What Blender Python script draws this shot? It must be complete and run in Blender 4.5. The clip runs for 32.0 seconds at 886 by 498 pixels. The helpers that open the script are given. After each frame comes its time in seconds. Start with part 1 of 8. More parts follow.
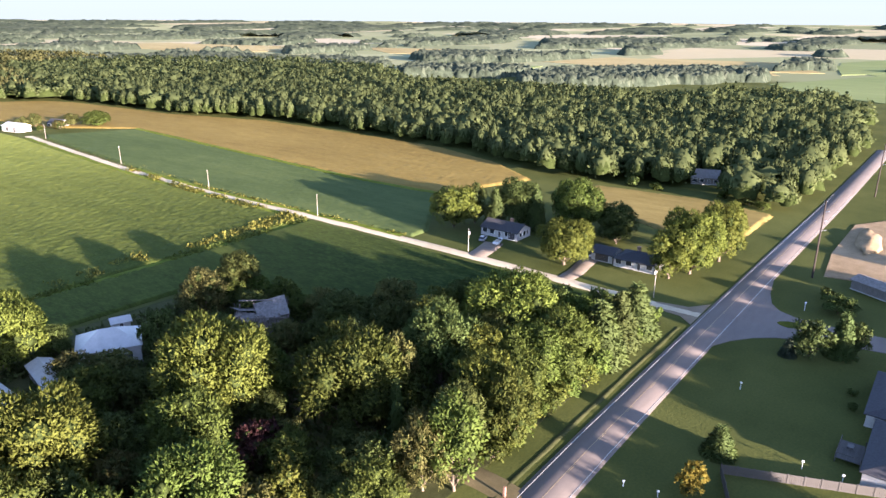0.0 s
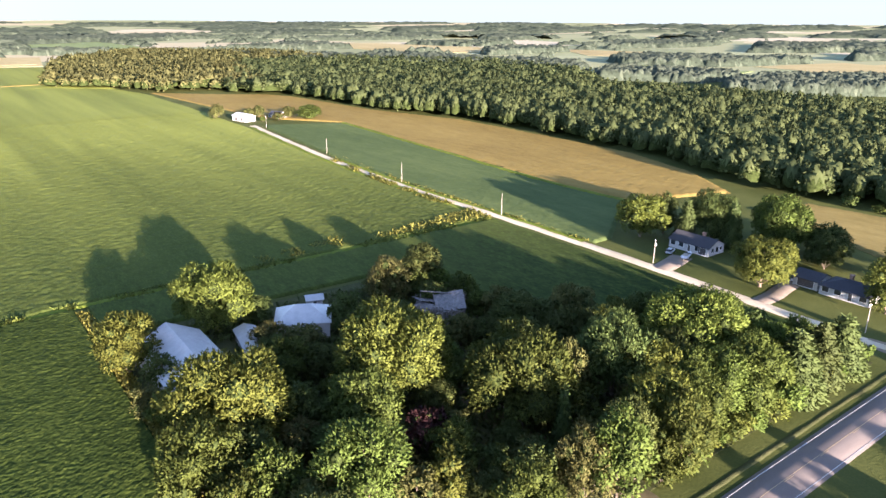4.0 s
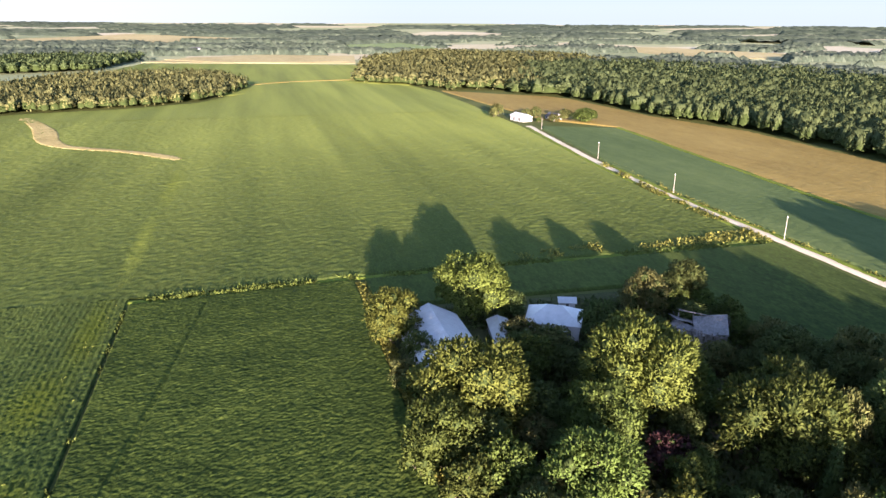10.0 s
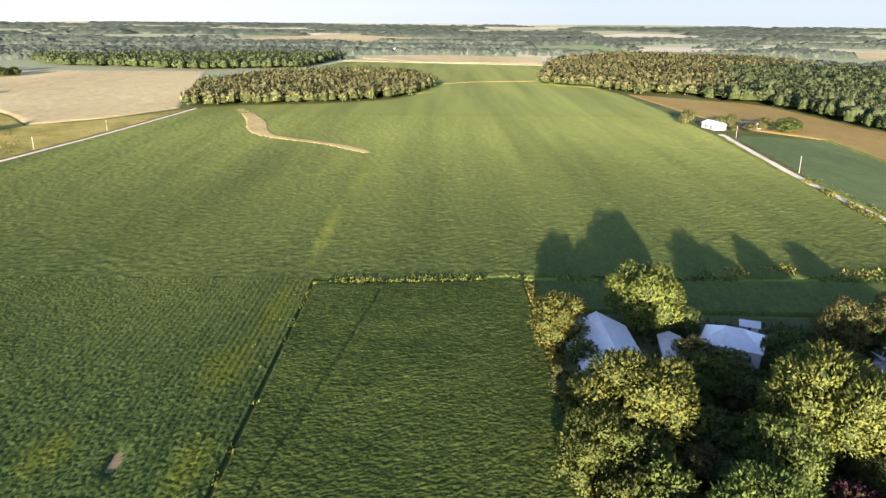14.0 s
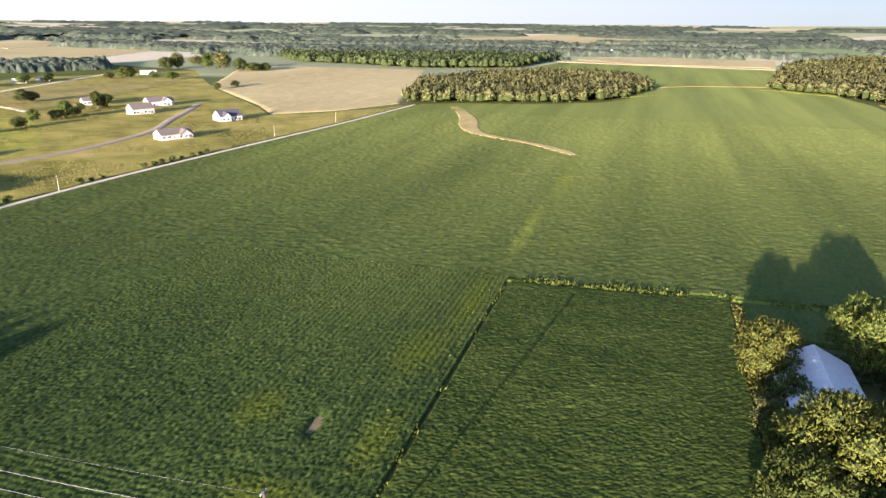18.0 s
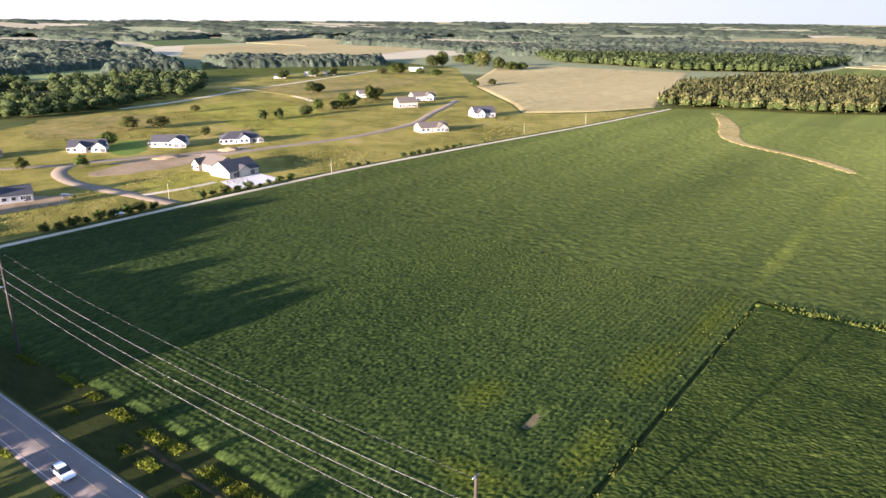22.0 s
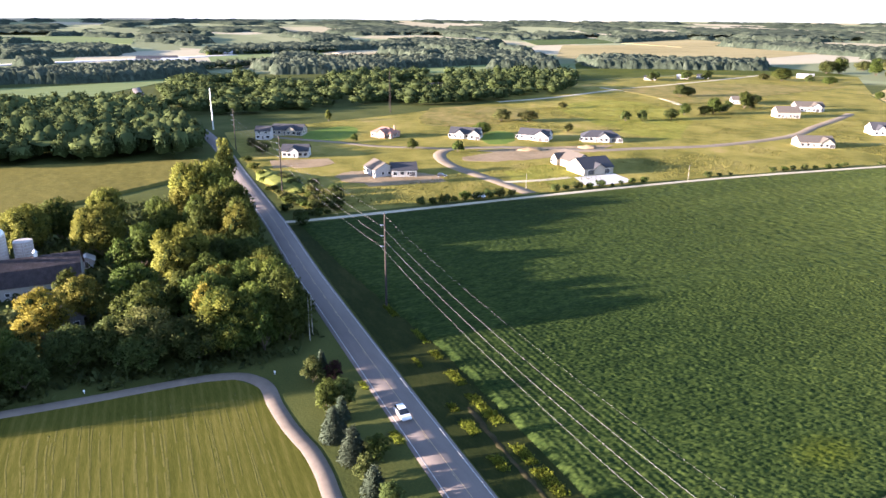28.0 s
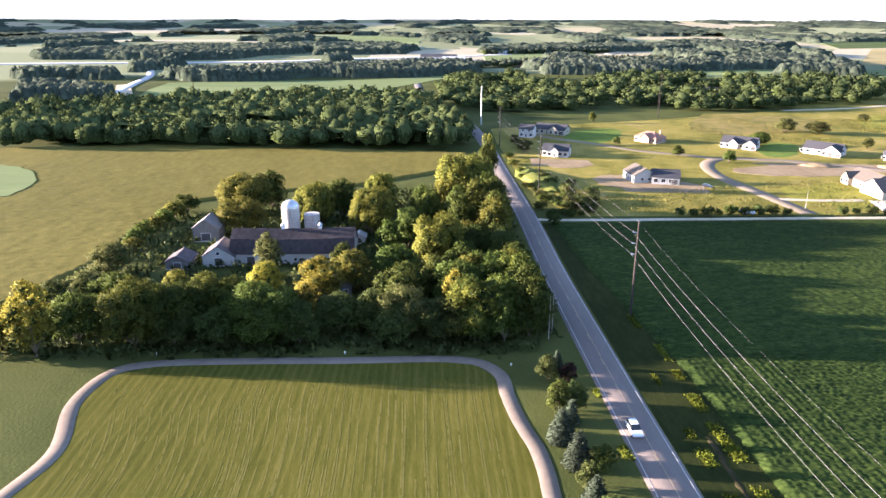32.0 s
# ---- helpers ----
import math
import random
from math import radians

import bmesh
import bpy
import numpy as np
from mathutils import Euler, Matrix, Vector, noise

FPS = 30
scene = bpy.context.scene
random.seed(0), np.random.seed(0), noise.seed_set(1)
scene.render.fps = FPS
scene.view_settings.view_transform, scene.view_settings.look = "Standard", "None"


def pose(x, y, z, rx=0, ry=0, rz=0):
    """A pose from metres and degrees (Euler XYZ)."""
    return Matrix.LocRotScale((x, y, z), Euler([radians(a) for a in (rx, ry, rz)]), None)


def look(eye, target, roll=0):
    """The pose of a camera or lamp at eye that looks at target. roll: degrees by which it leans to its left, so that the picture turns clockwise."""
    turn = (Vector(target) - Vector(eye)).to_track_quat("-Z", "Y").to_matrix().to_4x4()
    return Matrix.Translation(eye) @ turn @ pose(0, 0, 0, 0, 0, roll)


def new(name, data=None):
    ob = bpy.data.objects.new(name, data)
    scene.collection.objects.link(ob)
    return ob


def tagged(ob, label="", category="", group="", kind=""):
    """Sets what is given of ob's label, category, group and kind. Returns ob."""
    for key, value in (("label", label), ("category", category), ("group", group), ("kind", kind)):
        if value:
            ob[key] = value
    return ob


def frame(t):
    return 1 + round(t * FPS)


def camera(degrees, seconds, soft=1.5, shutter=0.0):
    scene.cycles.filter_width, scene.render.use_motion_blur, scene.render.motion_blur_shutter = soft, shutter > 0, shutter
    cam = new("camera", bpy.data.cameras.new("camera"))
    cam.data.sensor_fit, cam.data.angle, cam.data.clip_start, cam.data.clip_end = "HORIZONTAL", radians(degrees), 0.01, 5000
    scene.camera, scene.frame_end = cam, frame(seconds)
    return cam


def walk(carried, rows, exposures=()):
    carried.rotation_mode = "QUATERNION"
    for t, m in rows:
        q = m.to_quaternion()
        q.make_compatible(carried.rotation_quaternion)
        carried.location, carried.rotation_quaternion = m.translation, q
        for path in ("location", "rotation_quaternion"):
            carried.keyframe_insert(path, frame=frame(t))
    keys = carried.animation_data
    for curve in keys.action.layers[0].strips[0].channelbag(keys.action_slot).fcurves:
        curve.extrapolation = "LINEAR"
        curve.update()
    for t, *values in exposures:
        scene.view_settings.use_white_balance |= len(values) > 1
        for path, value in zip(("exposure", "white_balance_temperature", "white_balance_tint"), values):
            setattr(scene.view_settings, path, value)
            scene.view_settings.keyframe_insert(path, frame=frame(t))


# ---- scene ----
from mathutils.geometry import tessellate_polygon

cam = camera(65.13, 32.0, soft=1.5)
EYE = (0.0, 0.0, 72.0)
# seconds, yaw, pitch, roll
TURN = [
    (0, -52.96, -18.37, 0.37), (0.5, -50.87, -18.38, 0.38), (1, -49.05, -18.39, 0.39), (1.5, -46.97, -18.38, 0.42),
    (2, -45.17, -18.37, 0.37), (2.5, -43.36, -18.36, 0.37), (3, -41.26, -18.36, 0.34), (3.5, -39.20, -18.35, 0.36),
    (4, -37.36, -18.33, 0.32), (4.5, -35.28, -18.31, 0.33), (6.5, -27.65, -18.24, 0.31), (7, -25.68, -18.23, 0.34),
    (7.5, -24.00, -18.22, 0.38), (8, -22.29, -18.23, 0.35), (8.5, -20.37, -18.21, 0.39), (9, -18.70, -18.21, 0.37),
    (9.5, -16.80, -18.22, 0.34), (10, -15.10, -18.21, 0.36), (10.5, -13.18, -18.18, 0.38), (11, -11.53, -18.16, 0.39),
    (11.5, -9.52, -18.16, 0.42), (12, -7.79, -18.15, 0.47), (12.5, -6.06, -18.17, 0.45), (13, -4.13, -18.19, 0.47),
    (13.5, -2.15, -18.20, 0.49), (15.5, 5.25, -18.21, 0.40), (16, 7.39, -18.21, 0.42), (16.5, 9.77, -18.23, 0.40),
    (17, 12.09, -18.24, 0.42), (17.5, 14.78, -18.26, 0.42), (18, 16.76, -18.26, 0.44), (18.5, 19.46, -18.28, 0.40),
    (19, 22.12, -18.31, 0.39), (19.5, 24.81, -18.33, 0.38), (20, 27.12, -18.33, 0.37), (20.5, 29.44, -18.34, 0.38),
    (21, 32.11, -18.35, 0.37), (21.5, 34.43, -18.35, 0.34), (22, 37.06, -18.36, 0.35), (22.5, 39.69, -18.37, 0.37),
    (23, 42.03, -18.37, 0.37), (23.5, 44.30, -18.38, 0.38), (24, 46.83, -18.37, 0.40), (24.5, 49.01, -18.37, 0.46),
    (26.5, 58.21, -18.41, 0.48), (27, 60.82, -18.44, 0.48), (27.5, 63.65, -18.44, 0.46), (28, 66.15, -18.48, 0.37),
    (28.5, 69.02, -18.49, 0.33), (29, 71.48, -18.51, 0.30), (29.5, 74.32, -18.51, 0.26), (30, 76.86, -18.52, 0.24),
    (30.5, 79.67, -18.52, 0.24), (31, 82.16, -18.52, 0.27), (31.5, 85.03, -18.53, 0.21), (32, 87.57, -18.52, 0.13),
]
walk(cam, [(t, pose(*EYE, 90 + p, 0, y) @ pose(0, 0, 0, 0, 0, r)) for t, y, p, r in TURN],
     exposures=[(0, 3.10, 5980, 29), (4, 3.17, 5980, 29), (9, 3.06, 5980, 29), (16, 2.90, 5980, 29), (22, 2.80, 5980, 29), (27, 3.05, 5980, 28), (32, 3.20, 5980, 28)])

# ---- light ----
SUN_AZ, SUN_EL = radians(261.2), radians(8.2)   # direction towards the sun, counted from +x; height over the horizon
to_sun = Vector((math.cos(SUN_AZ) * math.cos(SUN_EL), math.sin(SUN_AZ) * math.cos(SUN_EL), math.sin(SUN_EL)))
world = bpy.data.worlds.new("sky")
scene.world = world
world.use_nodes = True
sky = world.node_tree.nodes.new("ShaderNodeTexSky")
sky.sky_type, sky.sun_disc = "NISHITA", False
sky.sun_elevation, sky.sun_rotation = SUN_EL, math.atan2(to_sun.x, to_sun.y)
sky.air_density, sky.dust_density, sky.ozone_density, sky.altitude = 0.8, 0.4, 1.2, 300
backg = world.node_tree.nodes["Background"]
backg.inputs["Strength"].default_value = 0.086
world.node_tree.links.new(sky.outputs[0], backg.inputs["Color"])
sun_data = bpy.data.lights.new("sun", "SUN")
sun_data.energy, sun_data.angle, sun_data.color = 4.8, radians(0.6), (1.0, 0.86, 0.66)
sun = new("sun", sun_data)
sun.matrix_world = look((0, 0, 300), Vector((0, 0, 300)) - to_sun)

# ---- materials ----
def shader(name, rough=0.9, metal=0.0, spec=0.25):
    m = bpy.data.materials.new(name)
    m.use_nodes = True
    b = m.node_tree.nodes["Principled BSDF"]
    b.inputs["Roughness"].default_value, b.inputs["Metallic"].default_value = rough, metal
    b.inputs["Specular IOR Level"].default_value = spec
    return m, m.node_tree, b


def link(nt, a, b):
    nt.links.new(a, b)


def noise_node(nt, scale, stretch=(1, 1, 1), detail=4.0, rough=0.6, turn=0.0, coord="Object"):
    tc, mp, no = (nt.nodes.new("ShaderNode" + k) for k in ("TexCoord", "Mapping", "TexNoise"))
    mp.inputs["Scale"].default_value = stretch
    mp.inputs["Rotation"].default_value = (0, 0, turn)
    no.inputs["Scale"].default_value, no.inputs["Detail"].default_value, no.inputs["Roughness"].default_value = scale, detail, rough
    link(nt, tc.outputs[coord], mp.inputs[0]), link(nt, mp.outputs[0], no.inputs["Vector"])
    return no.outputs["Fac"]


def math_node(nt, op, a, b=0.0, clamp=False):
    n = nt.nodes.new("ShaderNodeMath")
    n.operation, n.use_clamp = op, clamp
    for k, v in enumerate((a, b)):
        if isinstance(v, (int, float)):
            n.inputs[k].default_value = v
        else:
            link(nt, v, n.inputs[k])
    return n.outputs[0]


def ramp(nt, fac, stops):
    r = nt.nodes.new("ShaderNodeValToRGB")
    el = r.color_ramp.elements
    while len(el) < len(stops):
        el.new(0.5)
    for e, (p, c) in zip(el, stops):
        e.position, e.color = p, (*c, 1)
    link(nt, fac, r.inputs[0])
    return r.outputs[0]


def mix_col(nt, fac, a, b, mode="MIX"):
    n = nt.nodes.new("ShaderNodeMix")
    n.data_type, n.blend_type = "RGBA", mode
    for sock, v in ((n.inputs[0], fac), (n.inputs[6], a), (n.inputs[7], b)):
        if isinstance(v, (int, float)):
            sock.default_value = v
        elif isinstance(v, tuple):
            sock.default_value = (*v, 1)
        else:
            link(nt, v, sock)
    return n.outputs[2]


def bump_node(nt, b, height, strength, dist):
    n = nt.nodes.new("ShaderNodeBump")
    n.inputs["Strength"].default_value, n.inputs["Distance"].default_value = strength, dist
    link(nt, height, n.inputs["Height"]), link(nt, n.outputs[0], b.inputs["Normal"])


def earth(name, cols, big=0.02, mid=0.3, fine=3.0, rough=0.95, bump=0.5, dist=0.2, stretch=(1, 1, 1), turn=0.0, stripes=None, spec=0.03, ripe=None, weights=(0.45, 0.3, 0.25), spots=()):
    """A surface of two or three colours mixed by three sizes of noise; stripes: (period, turn, weight) of thin bands;
    ripe: (y0, y1, colour) that yellows a crop northwards and paints in its brighter sunlight.
    """
    m, nt, b = shader(name, rough, 0, spec)
    f1, f2, f3 = (noise_node(nt, s, stretch, 4, 0.6, turn) for s in (big, mid, fine))
    f = math_node(nt, "ADD", math_node(nt, "MULTIPLY", f1, weights[0]), math_node(nt, "ADD", math_node(nt, "MULTIPLY", f2, weights[1]), math_node(nt, "MULTIPLY", f3, weights[2])))
    if stripes:
        period, ang, weight, bend = stripes[:4]
        tc, mp, wv = (nt.nodes.new("ShaderNode" + k) for k in ("TexCoord", "Mapping", "TexWave"))
        mp.inputs["Rotation"].default_value = (0, 0, ang)
        wv.inputs["Scale"].default_value, wv.inputs["Distortion"].default_value = 0.314 / period, bend
        wv.inputs["Detail"].default_value, wv.inputs["Detail Scale"].default_value = 3, 0.35
        link(nt, tc.outputs["Object"], mp.inputs[0]), link(nt, mp.outputs[0], wv.inputs["Vector"])
        line = math_node(nt, "MULTIPLY", math_node(nt, "SUBTRACT", math_node(nt, "POWER", wv.outputs["Fac"], 2.5), 0.3), weight)
        if len(stripes) > 4:
            # rows only show where the young plants have not closed up
            x, y, reach = stripes[4:]
            dv = nt.nodes.new("ShaderNodeVectorMath")
            dv.operation, dv.inputs[1].default_value = "DISTANCE", (x, y, 0)
            link(nt, tc.outputs["Object"], dv.inputs[0])
            line = math_node(nt, "MULTIPLY", line, math_node(nt, "SUBTRACT", 1.4, math_node(nt, "MULTIPLY", dv.outputs["Value"], 1.4 / reach), True))
        f = math_node(nt, "ADD", f, line)
    n = len(cols) - 1
    col = ramp(nt, f, [(0.36 + 0.28 * k / n, c) for k, c in enumerate(cols)])
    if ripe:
        # some yellowing northwards, plus painted brightness of low sun and haze
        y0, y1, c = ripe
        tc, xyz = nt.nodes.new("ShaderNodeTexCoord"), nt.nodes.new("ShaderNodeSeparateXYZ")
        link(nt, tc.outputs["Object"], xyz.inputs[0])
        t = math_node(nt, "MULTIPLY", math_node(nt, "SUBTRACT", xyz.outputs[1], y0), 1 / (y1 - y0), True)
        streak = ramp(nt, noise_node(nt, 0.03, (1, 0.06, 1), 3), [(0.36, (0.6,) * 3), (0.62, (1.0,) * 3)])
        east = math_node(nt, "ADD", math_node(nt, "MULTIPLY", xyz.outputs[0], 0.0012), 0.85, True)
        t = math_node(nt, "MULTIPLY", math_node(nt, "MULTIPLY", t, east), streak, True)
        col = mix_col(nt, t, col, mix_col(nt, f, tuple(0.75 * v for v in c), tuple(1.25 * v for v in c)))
    for x, y, rx, ry, c in spots:
        tc, mp, ln = nt.nodes.new("ShaderNodeTexCoord"), nt.nodes.new("ShaderNodeMapping"), nt.nodes.new("ShaderNodeVectorMath")
        mp.inputs["Scale"].default_value, mp.inputs["Location"].default_value = (1 / rx, 1 / ry, 0), (-x / rx, -y / ry, 0)
        ln.operation = "LENGTH"
        link(nt, tc.outputs["Object"], mp.inputs[0]), link(nt, mp.outputs[0], ln.inputs[0])
        t = math_node(nt, "SUBTRACT", math_node(nt, "ADD", 0.55, math_node(nt, "MULTIPLY", f3, 1.3)), ln.outputs["Value"], True)
        col = mix_col(nt, t, col, mix_col(nt, f, tuple(0.6 * v for v in c), tuple(1.4 * v for v in c)))
    link(nt, col, b.inputs["Base Color"])
    if bump:
        bump_node(nt, b, math_node(nt, "ADD", f3, f2), bump, dist)
    return m


def leafy(name, dark, light, sheen=0.30, hue=0.035, single=0.12, patch=0.30, wide=0.0, gloss=0.10):
    """Foliage: colours that differ from leaf spray to leaf spray and from tree to tree, with light shining through."""
    m, nt, b = shader(name, 0.7 if gloss else 1.0, 0, gloss)
    isl, obj = nt.nodes.new("ShaderNodeNewGeometry"), nt.nodes.new("ShaderNodeObjectInfo")
    f = math_node(nt, "ADD", math_node(nt, "MULTIPLY", isl.outputs["Random Per Island"], single), math_node(nt, "MULTIPLY", noise_node(nt, patch), 1.1 - single))
    if wide:
        f = math_node(nt, "ADD", f, math_node(nt, "MULTIPLY", math_node(nt, "SUBTRACT", noise_node(nt, 0.017), 0.5), wide))
    col = ramp(nt, f, [(0.15, dark), (0.95, light)])
    hs = nt.nodes.new("ShaderNodeHueSaturation")
    link(nt, col, hs.inputs["Color"])
    link(nt, math_node(nt, "ADD", 0.5 - hue / 2, math_node(nt, "MULTIPLY", obj.outputs["Random"], hue)), hs.inputs["Hue"])
    link(nt, math_node(nt, "ADD", 0.78, math_node(nt, "MULTIPLY", obj.outputs["Random"], 0.45)), hs.inputs["Value"])
    col = hs.outputs[0]
    link(nt, col, b.inputs["Base Color"])
    tr, mx = nt.nodes.new("ShaderNodeBsdfTranslucent"), nt.nodes.new("ShaderNodeMixShader")
    link(nt, col, tr.inputs[0])
    mx.inputs[0].default_value = sheen
    link(nt, b.outputs[0], mx.inputs[1]), link(nt, tr.outputs[0], mx.inputs[2])
    link(nt, mx.outputs[0], nt.nodes["Material Output"].inputs[0])
    return m


def painted(name, col, rough=0.6, wear=0.12, scale=1.5, metal=0.0, spec=0.3, stretch=(1, 1, 1), bump=0.15):
    """Paint, siding, metal or concrete of one colour with stains and fine grain."""
    m, nt, b = shader(name, rough, metal, spec)
    f = math_node(nt, "ADD", math_node(nt, "MULTIPLY", noise_node(nt, scale, stretch), 0.6), math_node(nt, "MULTIPLY", noise_node(nt, scale * 9, stretch), 0.4))
    lo = tuple(c * (1 - 2.2 * wear) for c in col)
    hi = tuple(min(1, c * (1 + wear)) for c in col)
    link(nt, ramp(nt, f, [(0.32, lo), (0.68, hi)]), b.inputs["Base Color"])
    bump_node(nt, b, f, bump, 0.05)
    return m


M = {}
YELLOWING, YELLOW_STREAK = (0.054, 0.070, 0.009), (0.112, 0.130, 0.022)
# ripe also lifts the northern stretch in place of low sun glow
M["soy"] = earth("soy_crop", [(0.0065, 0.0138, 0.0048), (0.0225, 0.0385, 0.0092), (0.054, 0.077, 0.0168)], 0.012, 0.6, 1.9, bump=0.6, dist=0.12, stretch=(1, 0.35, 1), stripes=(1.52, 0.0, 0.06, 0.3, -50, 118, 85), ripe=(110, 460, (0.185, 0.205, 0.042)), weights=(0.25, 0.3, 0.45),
                 spots=[(-46, 135, 6, 14, YELLOWING), (-67.5, 103, 5, 8, YELLOWING), (-42, 99, 4, 12, YELLOWING), (-54, 80, 9, 5, YELLOWING), (-42, 168, 4, 22, YELLOWING), (-40, 240, 3, 40, YELLOW_STREAK), (-38, 330, 4, 45, YELLOW_STREAK)])
M["soy_cross"] = earth("soy_crop_lodged", [(0.010, 0.018, 0.005), (0.031, 0.046, 0.009), (0.068, 0.087, 0.0165)], 0.03, 0.6, 1.9, bump=0.6, dist=0.12, stretch=(0.7, 1, 1), weights=(0.25, 0.3, 0.45))
# lighter than the near crop, with distance haze put into the colour
M["soy_far"] = earth("soy_crop_hazy", [(0.120, 0.155, 0.060), (0.155, 0.190, 0.074), (0.190, 0.222, 0.088)], 0.010, 0.08, 1.2, bump=0.3, dist=0.3, stretch=(1, 0.12, 1))
M["soy_blue"] = earth("soy_crop_lush", [(0.044, 0.066, 0.022), (0.066, 0.091, 0.030), (0.090, 0.114, 0.038)], 0.02, 0.2, 2.0, bump=0.3, dist=0.15, stretch=(1, 0.3, 1))
M["corn_ripe"] = earth("ripe_corn", [(0.138, 0.097, 0.027), (0.180, 0.130, 0.037), (0.220, 0.162, 0.048)], 0.015, 0.2, 1.6, bump=0.35, dist=0.15, stretch=(1, 0.3, 1))
M["corn_green"] = earth("green_gold_corn", [(0.088, 0.078, 0.018), (0.126, 0.109, 0.026), (0.162, 0.137, 0.034)], 0.015, 0.25, 1.8, bump=0.35, dist=0.15, stretch=(0.4, 1, 1))
M["stubble"] = earth("straw_field", [(0.21, 0.17, 0.075), (0.29, 0.238, 0.108), (0.35, 0.292, 0.138)], 0.008, 0.1, 1.5, stretch=(1, 0.3, 1), bump=0.5)
M["grass"] = earth("mown_grass", [(0.032, 0.044, 0.008), (0.058, 0.069, 0.0115), (0.092, 0.098, 0.018)], 0.03, 0.4, 5.0, bump=0.5, dist=0.12)
M["lawn_stripes"] = earth("lawn_with_hay_rows", [(0.053, 0.056, 0.009), (0.083, 0.080, 0.014), (0.120, 0.107, 0.024)], 0.03, 0.6, 5.0, bump=0.3, dist=0.05, stretch=(0.12, 1, 1), stripes=(1.75, radians(92), 0.09, 2.0), weights=(0.3, 0.4, 0.3))
M["meadow"] = earth("dry_meadow", [(0.066, 0.070, 0.014), (0.145, 0.130, 0.027), (0.225, 0.190, 0.044), (0.29, 0.215, 0.082)], 0.022, 0.09, 1.2, bump=1.0, dist=0.5)
M["weeds"] = earth("rank_weeds", [(0.055, 0.075, 0.018), (0.100, 0.115, 0.028), (0.155, 0.155, 0.045)], 0.05, 0.6, 4.0, bump=0.8, dist=0.3)
M["asphalt"] = earth("worn_asphalt", [(0.120, 0.099, 0.085), (0.155, 0.128, 0.110), (0.185, 0.154, 0.132)], 0.05, 0.5, 6.0, rough=0.85, bump=0.15, dist=0.02, stretch=(0.25, 1, 1), spec=0.3)
M["gravel"] = earth("pale_gravel", [(0.34, 0.285, 0.19), (0.45, 0.385, 0.27), (0.53, 0.46, 0.335)], 0.05, 0.5, 7.0, bump=0.4, dist=0.04)
M["drive"] = earth("gravel_drive", [(0.145, 0.118, 0.092), (0.19, 0.155, 0.121), (0.235, 0.192, 0.150)], 0.05, 0.5, 7.0, bump=0.3, dist=0.04)
M["street"] = earth("pale_asphalt", [(0.165, 0.130, 0.090), (0.205, 0.165, 0.117), (0.24, 0.195, 0.142)], 0.05, 0.5, 6.0, bump=0.15, dist=0.02)
M["concrete"] = painted("concrete", (0.50, 0.48, 0.44), 0.85, 0.1)
M["soil"] = earth("bare_soil", [(0.17, 0.125, 0.070), (0.245, 0.180, 0.105), (0.31, 0.235, 0.145)], 0.05, 0.3, 3.0, bump=0.6, dist=0.2)
# rough ground, with the shade of yard and ditch put into its colour
M["shaded_ground"] = earth("shaded_yard_ground", [(0.030, 0.036, 0.014), (0.055, 0.060, 0.024), (0.085, 0.080, 0.036)], 0.05, 0.5, 4.0, bump=0.6, dist=0.15)

# ---- building blocks ----
def mesh_from(name, verts, faces, mat=None, smooth=False, normals=None):
    me = bpy.data.meshes.new(name)
    verts = np.asarray(verts, np.float32)
    faces = np.asarray(faces, np.int32)
    if normals is not None:
        # every blade faces outward from its leaf mass
        smooth = True
        n = np.cross(verts[faces[:, 1]] - verts[faces[:, 0]], verts[faces[:, 2]] - verts[faces[:, 0]])
        back = (n * normals[faces].sum(1)).sum(1) < 0
        faces[back] = faces[back][:, ::-1]
    k = faces.shape[1]
    me.vertices.add(len(verts)), me.loops.add(faces.size), me.polygons.add(len(faces))
    me.vertices.foreach_set("co", verts.ravel())
    me.loops.foreach_set("vertex_index", faces.ravel())
    me.polygons.foreach_set("loop_start", np.arange(0, faces.size, k, dtype=np.int32))
    if smooth:
        me.polygons.foreach_set("use_smooth", np.ones(len(faces), bool))
    me.update(calc_edges=True)
    if normals is not None:
        me.normals_split_custom_set_from_vertices((normals / (np.linalg.norm(normals, axis=1, keepdims=True) + 1e-9)).tolist())
    if mat:
        me.materials.append(mat)
    return me


def finish(bm, name, mat, smooth=False):
    me = bpy.data.meshes.new(name)
    bmesh.ops.recalc_face_normals(bm, faces=bm.faces)
    if smooth:
        for f in bm.faces:
            f.smooth = True
    bm.to_mesh(me)
    bm.free()
    if mat:
        me.materials.append(mat)
    return me


def part(name, bm, material, parent, label="", at=None):
    me = bm if isinstance(bm, bpy.types.Mesh) else finish(bm, name, material)
    ob = new(name, me)
    ob.parent = parent
    if at is not None:
        ob.matrix_basis = at
    if label:
        tagged(ob, label)
    return ob


def thing(name, m, label, category, group="", kind=""):
    e = new(name)
    e.empty_display_size = 0.5
    e.matrix_basis = m
    return tagged(e, label, category, group, kind)


